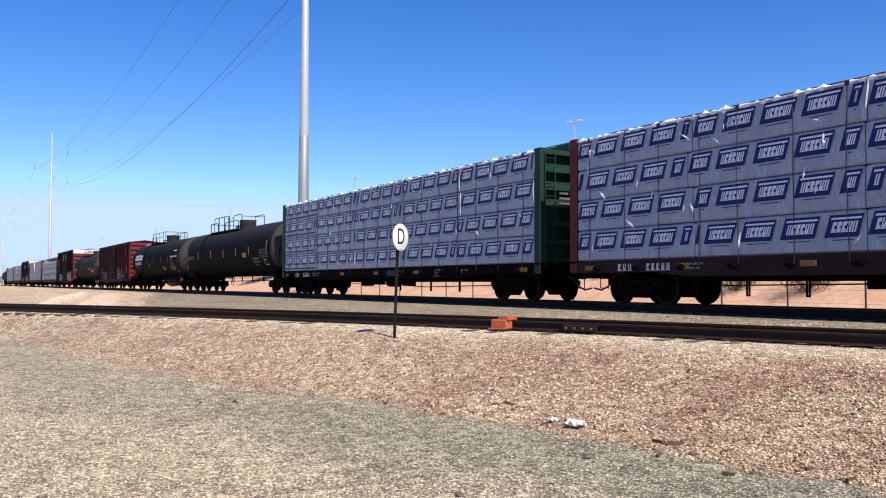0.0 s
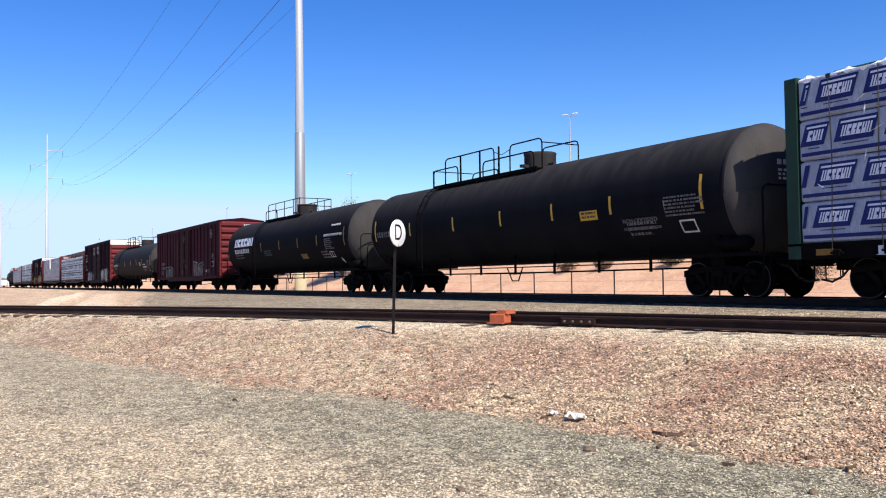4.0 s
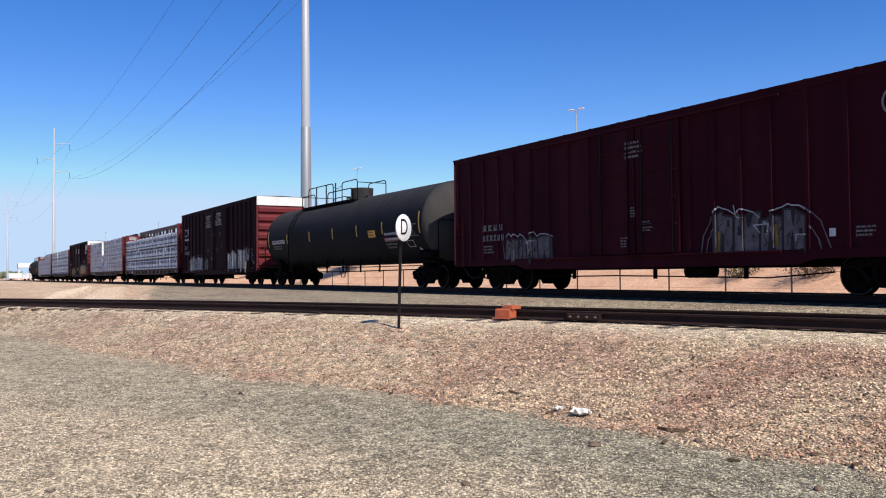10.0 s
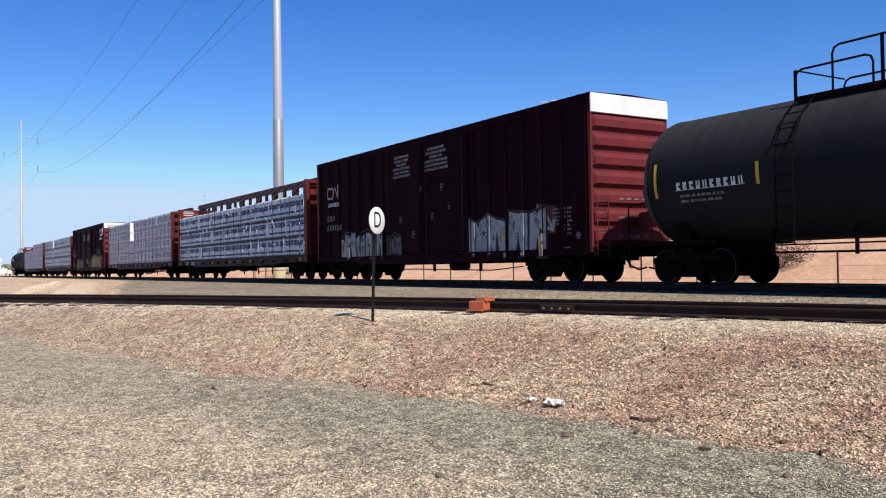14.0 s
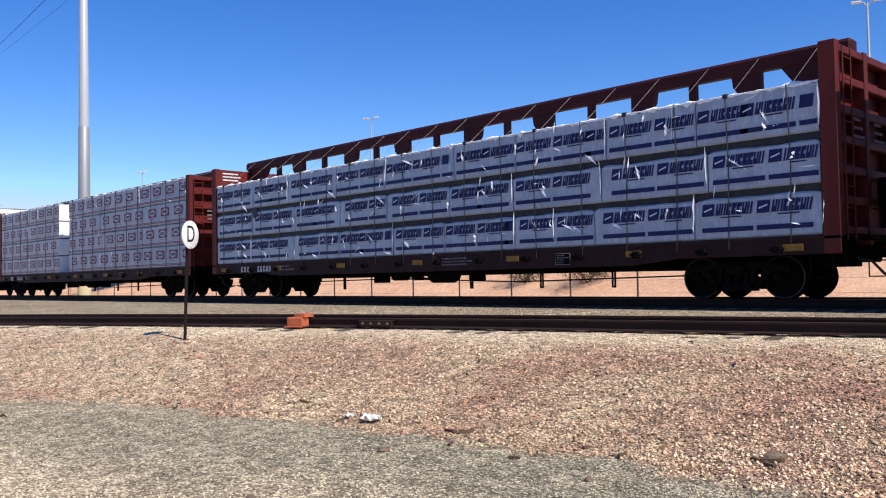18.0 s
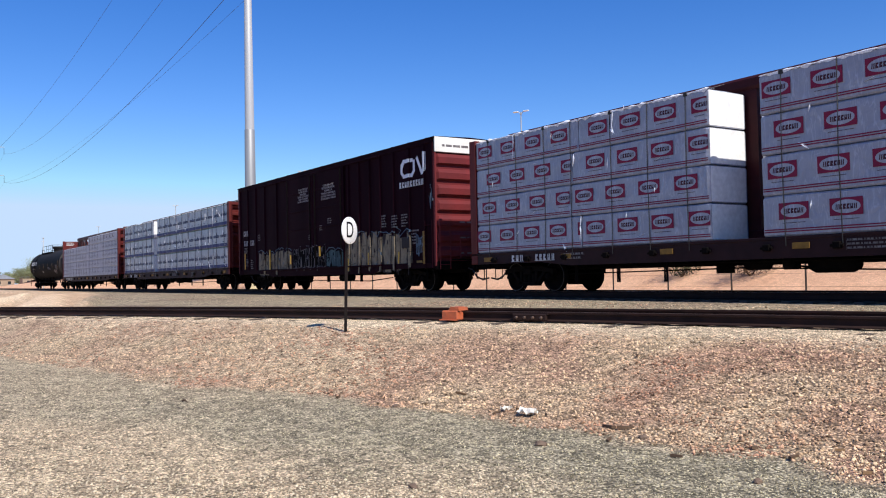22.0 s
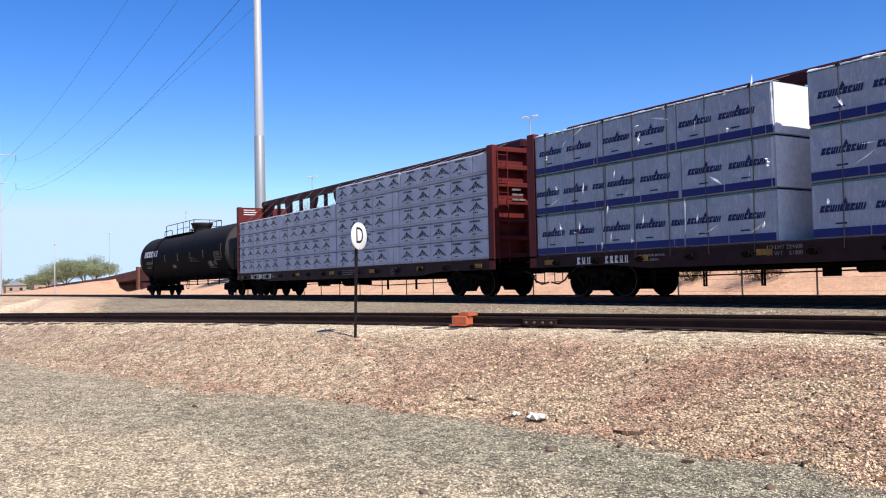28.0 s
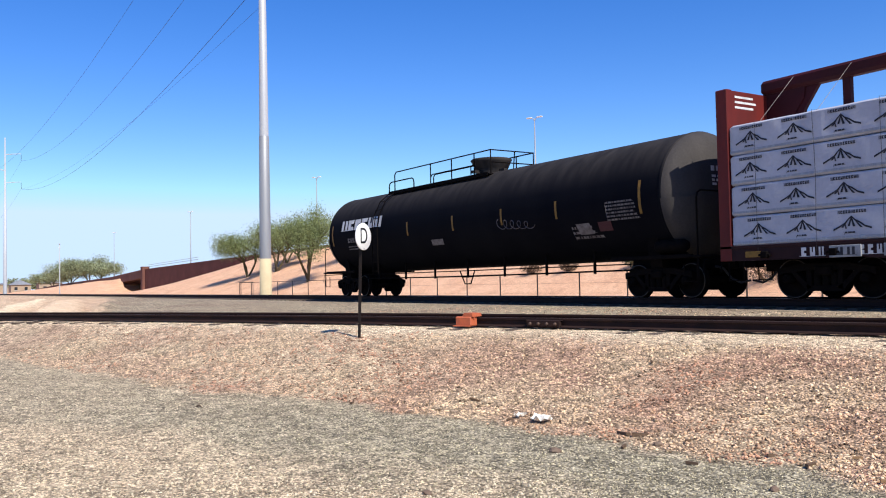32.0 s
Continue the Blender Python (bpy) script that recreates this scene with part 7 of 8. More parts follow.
graffiti(bx3, 1.05, 2.6, .95, 1.75, 2, GRAF_TEAL, SOOT, [], 46, base=-1.539, proud=-1.539, halo=GRAF_BLUE, bold=.03)
graffiti(bx3, 8.12, 8.58, 1.3, 2.0, 2, GRAF_DARK, GRAF_BLUE, P3, 44, bold=.03)
scrawl(bx3, [(9.02, 3.3), (9.1, 2.9), (9.16, 3.4), (9.2, 2.85), (9.26, 3.55), (9.3, 3.1), (9.4, 3.3), (9.36, 2.75)], .028, GRAF_BLUE, P3)
scrawl(bx3, [(9.12, 3.62), (9.2, 3.68), (9.22, 3.58), (9.14, 3.56)], .02, GRAF_BLUE, P3)
for a, b, c in ((5.75, 6.2, 2.36), (6.5, 7.05, 2.3), (7.2, 7.75, 2.3)):
    part("data_stencil", bars(Mesh(), a, b, c, c + .5, -1.530, 5, rb3), STENCIL_OLD, bx3, "worn white stencilled lines")
part("dark_plate", Mesh().box(7.2, 7.75, -1.530, -1.50, 1.55, 1.95, .004), GRAF_DARK, bx3)
part("yellow_notice", Mesh().box(8.12, 8.5, -1.476, -1.462, .92, 1.08, .003), YELLOW_OLD, bx3, "small yellow notice")
for a, b, c in ((.4, .75, 2.55), (-.7, -.5, 2.2), (1.2, 1.6, 2.8)):
    part("small_notice", bars(Mesh(), a, b, c, c + .26, -1.545, 3, rb3), STENCIL_OLD, bx3)
for a, b, c, n in ((-8.66, -8.02, 2.76, 3), (-8.6, -8.04, 2.26, 3), (-7.72, -7.17, 2.26, 3)):
    part("reporting_mark", glyph_row(Mesh(), a, b, c, c + .26, -1.530, n, rb3, 0, .38), STENCIL_MID, bx3, "white stencilled mark")
part("square_mark", Mesh().box(-6.69, -6.40, -1.530, -1.528, 2.72, 2.745).box(-6.69, -6.40, -1.530, -1.528, 2.46, 2.485).box(-6.69, -6.665, -1.530, -1.528, 2.485, 2.72)
     .box(-6.425, -6.40, -1.530, -1.528, 2.485, 2.72).box(-6.6, -6.48, -1.530, -1.528, 2.62, 2.65).box(-6.555, -6.525, -1.530, -1.528, 2.53, 2.62), STENCIL_OLD, bx3, "small white outlined square")
for a, b, c, d in ((-8.56, -8.05, 1.84, 2.16), (-8.3, -8.02, 1.2, 1.6), (-7.68, -7.3, 1.05, 1.55)):
    part("data_stencil", bars(Mesh(), a, b, c, d, -1.530, 5, rb3), STENCIL_OLD, bx3, "worn white stencilled lines")
for xx, y1, c, d, paint in ((-8.52, -1.53, 1.06, 1.9, YELLOW_OLD), (-5.2, -1.535, 1.0, 1.95, YELLOW), (-2.67, -1.575, 1.2, 1.62, YELLOW), (.42, -1.575, 1.47, 1.9, YELLOW)):
    part("reflector", Mesh().box(xx - .055, xx + .055, y1, y1 + .035, c, d, .004), paint, bx3, "yellow reflective strip")
m = Mesh()
stroke(m, [(7.92, 4.68), (7.34, 4.68), (7.2, 4.55), (7.2, 4.28), (7.34, 4.14), (7.9, 4.14), (8.05, 4.28), (8.05, 4.62)], .13, P3)
stroke(m, [(8.26, 4.7), (8.56, 4.16), (8.68, 4.16), (8.76, 4.28), (8.76, 4.82)], .13, P3)
part("emblem", m, INK_WHITE, bx3, "white bent-line emblem")
part("web_mark", glyph_row(Mesh(), 7.1, 8.78, 3.72, 3.93, -1.530, 9, rb3, 0, .35), STENCIL, bx3, "row of small white blocks")
door_notice(bx3, NOTICE_A, -1.17, 4.54, .108, .115)
door_notice(bx3, NOTICE_B, 1.35, 4.50, .112, .118)
for xx in (2.8, 8.68):
    part("reflector", Mesh().box(xx - .06, xx + .06, -1.524, -1.5, .95, 2.1, .004), YELLOW_OLD, bx3)

# grey film with a broad blue band
cx, hf = mid(-148.18, -171.55)
car_r = centre_beam(cx, hf, BEAMRED, BEAMDARK, "maroon centre-beam flatcar loaded with grey and blue wrapped lumber", seed=11)
gl, gr = -163.10 - cx, -162.30 - cx
R3 = even_rows(1.2, 4.70, 3)
lumber(car_r, gr, hf - .34, R3, WRAP_B, print_banded, 2.45, 16, "lumber pack in grey film with a blue band", folds=.8, creases=3, lip=.03, glint=1.5)
lumber(car_r, -hf + .34, gl, R3, WRAP_B, print_banded, 2.5, 17, "lumber pack in grey film with a blue band", folds=.8, creases=3, lip=.03, sun_end=True, glint=1.5)
tie_downs(car_r, gr, hf - .3, (1.2, 4.70), 11, 6)
tie_downs(car_r, -hf + .3, gl, (1.2, 4.70), 7, 7)
for i, tx in enumerate(("LD LMT 224600", "LT WT    61800")):
    words(tx, .13, car_r, STENCIL_OLD, facing(-hf + 8.6, -1.51, 1.08 - .13 * i))

# five and four rows in pale paper with dark peaks
cx, hf = mid(-173.28, -196.76)
car_h = centre_beam(cx, hf, BEAMRED, BEAMDARK, "red centre-beam flatcar loaded with pale wrapped lumber with dark peaks", seed=12)
step_x = -184.6 - cx
R5 = even_rows(1.18, 4.62, 5)
lumber(car_h, step_x + .05, hf - .34, R5, PAPER, print_peaks, 5.4, 18, "lumber pack in pale paper with dark peaks", folds=.0)
lumber(car_h, -hf + .34, step_x, R5[:4], PAPER, print_peaks, 5.8, 19, "lumber pack in pale paper with dark peaks", folds=.0)
tie_downs(car_h, step_x, hf - .3, (1.2, 4.62), 8, 8, False, .004)
tie_downs(car_h, -hf + .3, step_x, (1.2, R5[3][1]), 8, 9, False, .004)
words("CAUTION", .17, car_h, STENCIL, pose(hf + .012, .35, 4.66, 90, 0, 90))
for a, b, k in ((2.74, 3.42, 2), (3.88, 4.8, 6)):
    board = part("letter_board", Mesh().box(-hf + a, -hf + b, -1.535, -1.5, .86, 1.10, .006), GRAF_GREY, car_h, "pale board with a dark mark")
    part("board_mark", glyph_row(Mesh(), -hf + a + .1, -hf + b - .08, .90, 1.06, -1.54, k, random.Random(3), 0, .35), INK_BLACK, board)

t4, sh4, cy4, r4 = tank_car(-207.87, 10.5, "black tank car with white block shapes and chalk scrawl", 14, stripe=YELLOW_OLD, flare=.14, box_rail=.62)
tank_end_marks(sh4, cy4, r4)
part("large_mark", tank_glyphs(Mesh(), -8.3, -4.8, 2.72, 3.14, 6, r4, .14), STENCIL, sh4, "white block shapes")
part("placard", tank_patch(Mesh(), -1.4, -.65, 1.82, 2.02, .2, .010), STENCIL_OLD, sh4)
part("mark", tank_glyphs(Mesh(), -7.75, -6.1, 2.22, 2.40, 8, r4, .3), STENCIL_OLD, sh4)
part("small_stencil", tank_bars(Mesh(), -7.8, -6.3, 1.9, 2.1, 2, r4), STENCIL_OLD, sh4)
m = Mesh()
run = [on_tank(2.75 + 1.6 * u - .16 * math.sin(u * 30), 2.28 - .12 * u + (.15 - .05 * u) * math.cos(u * 30), .012) for u in [k / 60 for k in range(61)]]
m.tube(run, .011, 4)
part("chalk_scrawl", m, STENCIL_OLD, sh4)
part("placard", tank_patch(Mesh(), 6.3, 6.85, 1.75, 2.05, -.25, .010), STENCIL_OLD, sh4)
part("placard", tank_patch(Mesh(), 7.1, 7.6, 1.8, 2.05, .05, .010), INK_MAROON, sh4)


# knuckles meet in the middle of each gap between the cars
ENDS.sort(key=lambda e: e[0])
for (xa, sa, ca, ha, la), (xb, sb, cb, hb, lb) in zip(ENDS, ENDS[1:]):
    if sa > 0 > sb:
        g = (xb - xa) / 2
        for sgn, c, h, half in ((1, ca, ha, la), (-1, cb, hb, lb)):
            c.matrix_basis = pose(sgn * (half + g - .57), 0, 0, 0, 0, 0 if sgn > 0 else 180)
            h.matrix_basis = pose(sgn * (half + g - .66), 0, 0, 0, 0, 0 if sgn > 0 else 180)


# ---- behind the train: fence, poles, road bank, trees ----
fence = thing("chain_link_fence", "low dark wire fence along the foot of the bank", "fence")
FY = 26.0
fpost = Mesh().tube([(0, 0, -0.3), (0, 0, 1.5)], .032, 6).mesh("post", FENCE)
F_X = [-20.13 + 2.985 * k for k in range(-18, 8)]
for xx in F_X:
    part("post", fpost, FENCE, fence, at=pose(xx, FY, height(xx, FY)))
for a, b in zip(F_X, F_X[1:]):
    za, zb = height(a, FY), height(b, FY)
    part("top_rail", Mesh().tube([(a, FY, za + 1.48), (b, FY, zb + 1.48)], .022, 6), FENCE, fence)
    m = Mesh()
    for k in range(3):
        m.tube([(a, FY, za + .1 + .45 * k), (b, FY, zb + .1 + .45 * k)], .004, 3)
    part("wire", m, FENCE, fence)
part("corner_frame", Mesh().tube([(-73.5, FY, .4), (-73.5, FY, 1.95), (-70.5, FY, 1.95), (-70.5, FY, .4)], .03, 6), FENCE, fence)


def monopole(x, y, tall, arms, name_label, detail=True):
    th = thing("transmission_pole", name_label, "pole", pose(x, y, height(x, y)), group="poles of the power line")
    split = 11.6
    r0, r1 = .425, .13
    if detail:
        part("base", Mesh().turn([(-.4, r0 + .01), (3.0, r0 - .015), (3.0, 0)], "z", 24), POLE_TAN, th, "tan painted base")
        part("lower_shaft", Mesh().turn([(3.0, r0 - .022), (split, r0 - .075), (split + .02, r0 - .09)], "z", 24), GALV_DARK, th)
        part("upper_shaft", Mesh().turn([(split - .2, r0 - .10), (tall, r1), (tall, 0)], "z", 24), GALV, th)
    else:
        part("shaft", Mesh().turn([(-.4, r0), (tall, r1), (tall, 0)], "z", 14), GALV, th)
    tips = []
    for (z, dy, drop) in arms:
        arm = part("arm", Mesh().tube([(0, 0, z - .25), (0, dy * .5, z), (0, dy, z + .15)], [.10, .07, .045], 8), GALV, th)
        if drop:
            part("insulator", Mesh().turn([(-drop + k * .15 + o, r) for k in range(int(drop / .15)) for o, r in ((0, .03), (.05, .07), (.1, .03))], "z", 8, (0, dy, z + .1)), FENCE, arm)
        tips.append((x, y + dy, height(x, y) + z + .1 - drop))
    return th, tips


PY = 22.0
near_arms = [(21.7, -.75, 0), (27.6, -.9, 0), (34.4, -.9, 0), (21.7, .75, 0)]
far_arms = [(26.4, 3.4, 1.6), (33.0, 3.4, 1.6), (29.3, -3.6, 1.6)]
_, tip1 = monopole(-57.1, PY, 39.0, near_arms, "tall galvanised steel power pole with a tan base")
_, tip2 = monopole(-221.0, PY, 36.7, far_arms, "tall galvanised steel power pole with three arms", False)
_, tip3 = monopole(-395.0, PY, 36.6, far_arms, "tall galvanised steel power pole with three arms", False)
_, tip4 = monopole(-560.0, PY, 36.6, far_arms, "tall galvanised steel power pole with three arms", False)
lines = thing("power_lines", "thin dark power line conductors between the poles", "power lines")


def conductor(a, b, sag, r):
    m = Mesh()
    n = 40
    m.tube([(a[0] + (b[0] - a[0]) * i / n, a[1] + (b[1] - a[1]) * i / n, a[2] + (b[2] - a[2]) * i / n - sag * 4 * (i / n) * (1 - i / n)) for i in range(n + 1)], r, 5, False)
    part("conductor", m, WIRE, lines)


conductor(tip1[0], tip2[0], 4.2, .018)
conductor(tip1[3], tip2[0], 2.6, .010)
conductor(tip1[1], tip2[1], 4.4, .015)
conductor(tip1[2], tip2[2], 4.4, .015)
for k in range(3):
    conductor(tip2[k], tip3[k], 4.5, .012)
    conductor(tip3[k], tip4[k], 4.5, .012)


def street_lamp(x, y, top):
    z = height(x, y)
    th = thing("street_lamp", "tall grey double-arm road lamp on the bank", "street lamp", pose(x, y, z, 0, 0, 20), group="lamps along the road")
    part("pole", Mesh().turn([(-.2, .12), (top - z, .05), (top - z, 0)], "z", 10), GALV_DARK, th)
    for s in (-1, 1):
        arm = part("arm", Mesh().tube([(0, 0, top - z - .3), (s * .2, 0, top - z + .02), (s * .5, 0, top - z + .06)], .035, 6), GALV, th)
        part("lamp_head", Mesh().box(min(s * .3, s * .85), max(s * .3, s * .85), -.14, .14, top - z + .02, top - z + .12, .03), FARWHITE, arm)


LAMP_Y = 52.0
for xx in (-18.3, -64.0, -114.4, -177.1, -249.6, -342.4):
    street_lamp(xx, LAMP_Y, 17.2)
for (xx, yy, hh) in ((-440, 40, 14),):
    street_lamp(xx, yy, hh)

# barrier on the crest and the brown retaining wall
barrier = thing("road_barrier", "brown concrete road barrier along the crest of the bank", "barrier", kind="structure")
xs = steps((-184.8, 140, 12))
for a, b in zip(xs, xs[1:]):
    m = Mesh()
    za, zb = crest_z(a), crest_z(b)
    v = [(a, CREST_Y + .2, za - .4), (b - .03, CREST_Y + .2, zb - .4), (b - .03, CREST_Y + .2, zb + .42), (a, CREST_Y + .2, za + .42)]
    v += [(p[0], CREST_Y + .5, p[2]) for p in v]
    m.add(v, [(0, 1, 2, 3), (7, 6, 5, 4), (3, 2, 6, 7), (0, 4, 5, 1), (0, 3, 7, 4), (1, 5, 6, 2)])
    part("panel", m, WALL_BROWN, barrier)
wall = thing("retaining_wall", "brown textured concrete retaining wall beside the underpass", "wall", kind="structure")
xs = steps((-185, -113, 6))
for a, b in zip(xs, xs[1:]):
    m = Mesh()
    za, zb = crest_z(a) + .3, crest_z(b) + .3
    v = [(a, CREST_Y - .35, -.2), (b - .02, CREST_Y - .35, -.2), (b - .02, CREST_Y - .35, zb), (a, CREST_Y - .35, za)]
    v += [(p[0], CREST_Y + .15, p[2]) for p in v]
    m.add(v, [(0, 1, 2, 3), (7, 6, 5, 4), (3, 2, 6, 7), (0, 4, 5, 1), (0, 3, 7, 4), (1, 5, 6, 2)])
    part("panel", m, WALL_BROWN, wall)
part("end_pier", Mesh().box(-186.5, -184.9, CREST_Y - .9, CREST_Y + .6, -.2, crest_z(-185) + .9, .08), CONCRETE, wall)
part("wing", Mesh().box(-186.4, -185.2, CREST_Y + .6, CREST_Y + 28, -.2, crest_z(-185) - .1), WALL_BROWN, wall)
part("handrail", Mesh().tube([(-185, CREST_Y + .35, 6.1), (-150, CREST_Y + .35, 6.5)], .04, 5).tube([(-185, CREST_Y + .35, 6.5), (-150, CREST_Y + .35, 6.9)], .04, 5), GALV, wall)
bridge = thing("road_bridge", "brown concrete road bridge over the underpass", "bridge", kind="structure")
part("deck", Mesh().prism([(-209, 3.1), (-186.4, 3.9), (-186.4, 4.9), (-209, 4.2)], "y", CREST_Y, CREST_Y + 26), CONCRETE, bridge)
xs = [-186.4] + [x for x, z in FALL[1:]]
for a, b in zip(xs, xs[1:]):
    za, zb = crest_z(a), crest_z(b)
    part("parapet", Mesh().prism([(a - .03, za - .75), (b, zb - .75), (b, zb + .5), (a - .03, za + .5)], "y", CREST_Y + .2, CREST_Y + .6), CONCRETE, bridge)
part("abutment", Mesh().box(-209.5, -207.6, CREST_Y, CREST_Y + 26, -.2, 3.4, .05), CONCRETE, bridge)



def branch(m, p, d, length, r, depth, rng, tips):
    """A crooked tapering limb that forks."""
    q = [p]
    n = 4
    for i in range(n):
        d = (d + Vector((rng.uniform(-.25, .25), rng.uniform(-.25, .25), rng.uniform(-.08, .16)))).normalized()
        q.append(q[-1] + d * length / n)
    m.tube(q, [r * (1 - .4 * i / n) for i in range(n + 1)], 6)
    if depth == 0:
        tips += q[2:]
        return
    for _ in range(3 if depth > 1 else 4):
        a = rng.uniform(0, 6.28)
        e = (d + Vector((math.cos(a) * .75, math.sin(a) * .75, rng.uniform(.0, .45)))).normalized()
        branch(m, q[-1] if rng.random() < .6 else q[-2], e, length * rng.uniform(.6, .8), r * .55, depth - 1, rng, tips)


def tree(x, y, tall, wide, leaves, seed, leaf_mat=LEAF, size=.055, name="palo_verde_tree", label="palo verde tree with green crooked limbs and a feathery crown"):
    rng = random.Random(seed)
    z = height(x, y)
    th = thing(name, label, "tree", pose(x, y, z - .1))
    m, tips = Mesh(), []
    for k in range(3):
        a = k * 2.1 + rng.random()
        branch(m, Vector((rng.uniform(-.15, .15), rng.uniform(-.15, .15), 0)), Vector((math.cos(a) * .45, math.sin(a) * .45, 1)).normalized(), tall * .34, tall * .022, 2, rng, tips)
    sx = wide / 2 / max(max(abs(t.x) for t in tips), .1)
    sy = wide / 2 / max(max(abs(t.y) for t in tips), .1)
    sz = (tall * .93) / max(t.z for t in tips)
    m.v = [(p[0] * (1 + (sx - 1) * min(1, p[2] / tall * 2)), p[1] * (1 + (sy - 1) * min(1, p[2] / tall * 2)), p[2] * sz) for p in m.v]
    part("trunk", m, BARK, th)
    g = np.random.default_rng(seed)
    T = np.array([(t.x * sx, t.y * sy, t.z * sz) for t in tips])
    pick = T[g.integers(0, len(T), leaves)]
    c = pick + np.clip(g.standard_normal((leaves, 3)), -1.7, 1.7) * np.array((wide * .085, wide * .085, tall * (.11 if leaf_mat is LEAF else .15)))
    c[:, 2] -= np.abs(g.standard_normal(leaves)) * tall * .03
    c[:, 2] = np.maximum(c[:, 2], tall * (.12 if leaf_mat is LEAF else .04))
    u = g.standard_normal((leaves, 3))
    u /= np.linalg.norm(u, axis=1)[:, None]
    w = np.cross(u, g.standard_normal((leaves, 3)))
    w /= np.linalg.norm(w, axis=1)[:, None]
    s = size * (.6 + .9 * g.random((leaves, 1)))
    v = np.stack([c - u * s, c + w * s * .5, c + u * s, c - w * s * .5], 1).reshape(-1, 3)
    me = bpy.data.meshes.new("crown")
    me.from_pydata(v.tolist(), [], [(4 * i, 4 * i + 1, 4 * i + 2, 4 * i + 3) for i in range(leaves)])
    me.materials.append(leaf_mat)
    part("crown", me, leaf_mat, th)
    return th


tree(-72.9, 32.2, 6.9, 5.6, 22000, 51)
tree(-96.0, 34.8, 5.0, 6.8, 24000, 52)
tree(-90.0, 36.0, 5.6, 7.4, 24000, 53)
tree(-76.0, 39.0, 4.6, 6.5, 16000, 54)
tree(-94.5, 39.0, 4.4, 7.0, 18000, 56)
tree(-3.0, 30.2, 4.6, 5.0, 22000, 57)
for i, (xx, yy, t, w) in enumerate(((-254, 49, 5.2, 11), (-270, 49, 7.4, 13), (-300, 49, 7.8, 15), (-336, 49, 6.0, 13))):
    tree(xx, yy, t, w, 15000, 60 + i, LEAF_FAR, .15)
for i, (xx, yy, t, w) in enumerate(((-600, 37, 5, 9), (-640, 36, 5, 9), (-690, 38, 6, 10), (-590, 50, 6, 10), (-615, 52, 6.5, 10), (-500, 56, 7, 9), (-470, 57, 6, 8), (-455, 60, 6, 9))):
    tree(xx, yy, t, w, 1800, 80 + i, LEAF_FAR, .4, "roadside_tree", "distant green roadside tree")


def shrub(x, y, w, h, n, seed, leaf_mat=SHRUB, label="low dusty green desert shrub", s=.05):
    rng = random.Random(seed)
    g = np.random.default_rng(seed)
    th = thing("desert_shrub", label, "shrub", pose(x, y, height(x, y)))
    m = Mesh()
    for k in range(9):
        a = rng.uniform(0, 6.28)
        m.tube([(0, 0, -.05), (math.cos(a) * w * .2, math.sin(a) * w * .2, h * .5), (math.cos(a) * w * .42, math.sin(a) * w * .42, h * rng.uniform(.6, .95))], [.02, .014, .006], 5)
    part("stem_clump", m, TWIG, th)
    d = g.standard_normal((n, 3))
    d /= np.linalg.norm(d, axis=1)[:, None]
    c = d * (g.random((n, 1)) ** .4) * np.array((w / 2, w / 2, h * .5)) + np.array((0, 0, h * .5))
    c *= (1 + .25 * np.sin(d[:, :1] * 5 + seed))
    c[:, 2] = np.abs(c[:, 2])
    u, q = g.standard_normal((n, 3)), g.standard_normal((n, 3))
    u, q = u / np.linalg.norm(u, axis=1)[:, None] * s, q / np.linalg.norm(q, axis=1)[:, None] * s * .6
    v = np.stack([c - u, c + q, c + u, c - q], 1).reshape(-1, 3)
    me = bpy.data.meshes.new("foliage")
    me.from_pydata(v.tolist(), [], [(4 * i, 4 * i + 1, 4 * i + 2, 4 * i + 3) for i in range(n)])
    me.materials.append(leaf_mat)
    part("foliage", me, leaf_mat, th)


rb = random.Random(77)
for i in range(14):
    w = rb.uniform(.35, .8)
    dry = rb.random() < .6
    shrub(rb.uniform(-75, 22), rb.uniform(32.5, 42), w, w * rb.uniform(.4, .7), 220, 100 + i, DRYBRUSH if dry else SHRUB, "dry brown brush on the orange bank" if dry else "low dusty green desert shrub")
for i, (xx, yy, w, h, dry) in enumerate(((-26.2, 30.4, 1.9, 1.1, 0), (-22.6, 30.4, 2.7, 1.2, 1), (-37.0, 32.3, 1.3, .6, 1), (-32.2, 32.7, 1.5, .7, 0), (-29.4, 32.5, 1.3, .8, 0), (-40.2, 32.2, 1.3, .6, 1), (-5.6, 31.1, .9, .3, 1))):
    shrub(xx, yy, w, h, int(900 * w), 200 + i, DRYBRUSH if dry else SHRUB, "dry brown brush on the orange bank" if dry else "low dusty green desert shrub", .045)

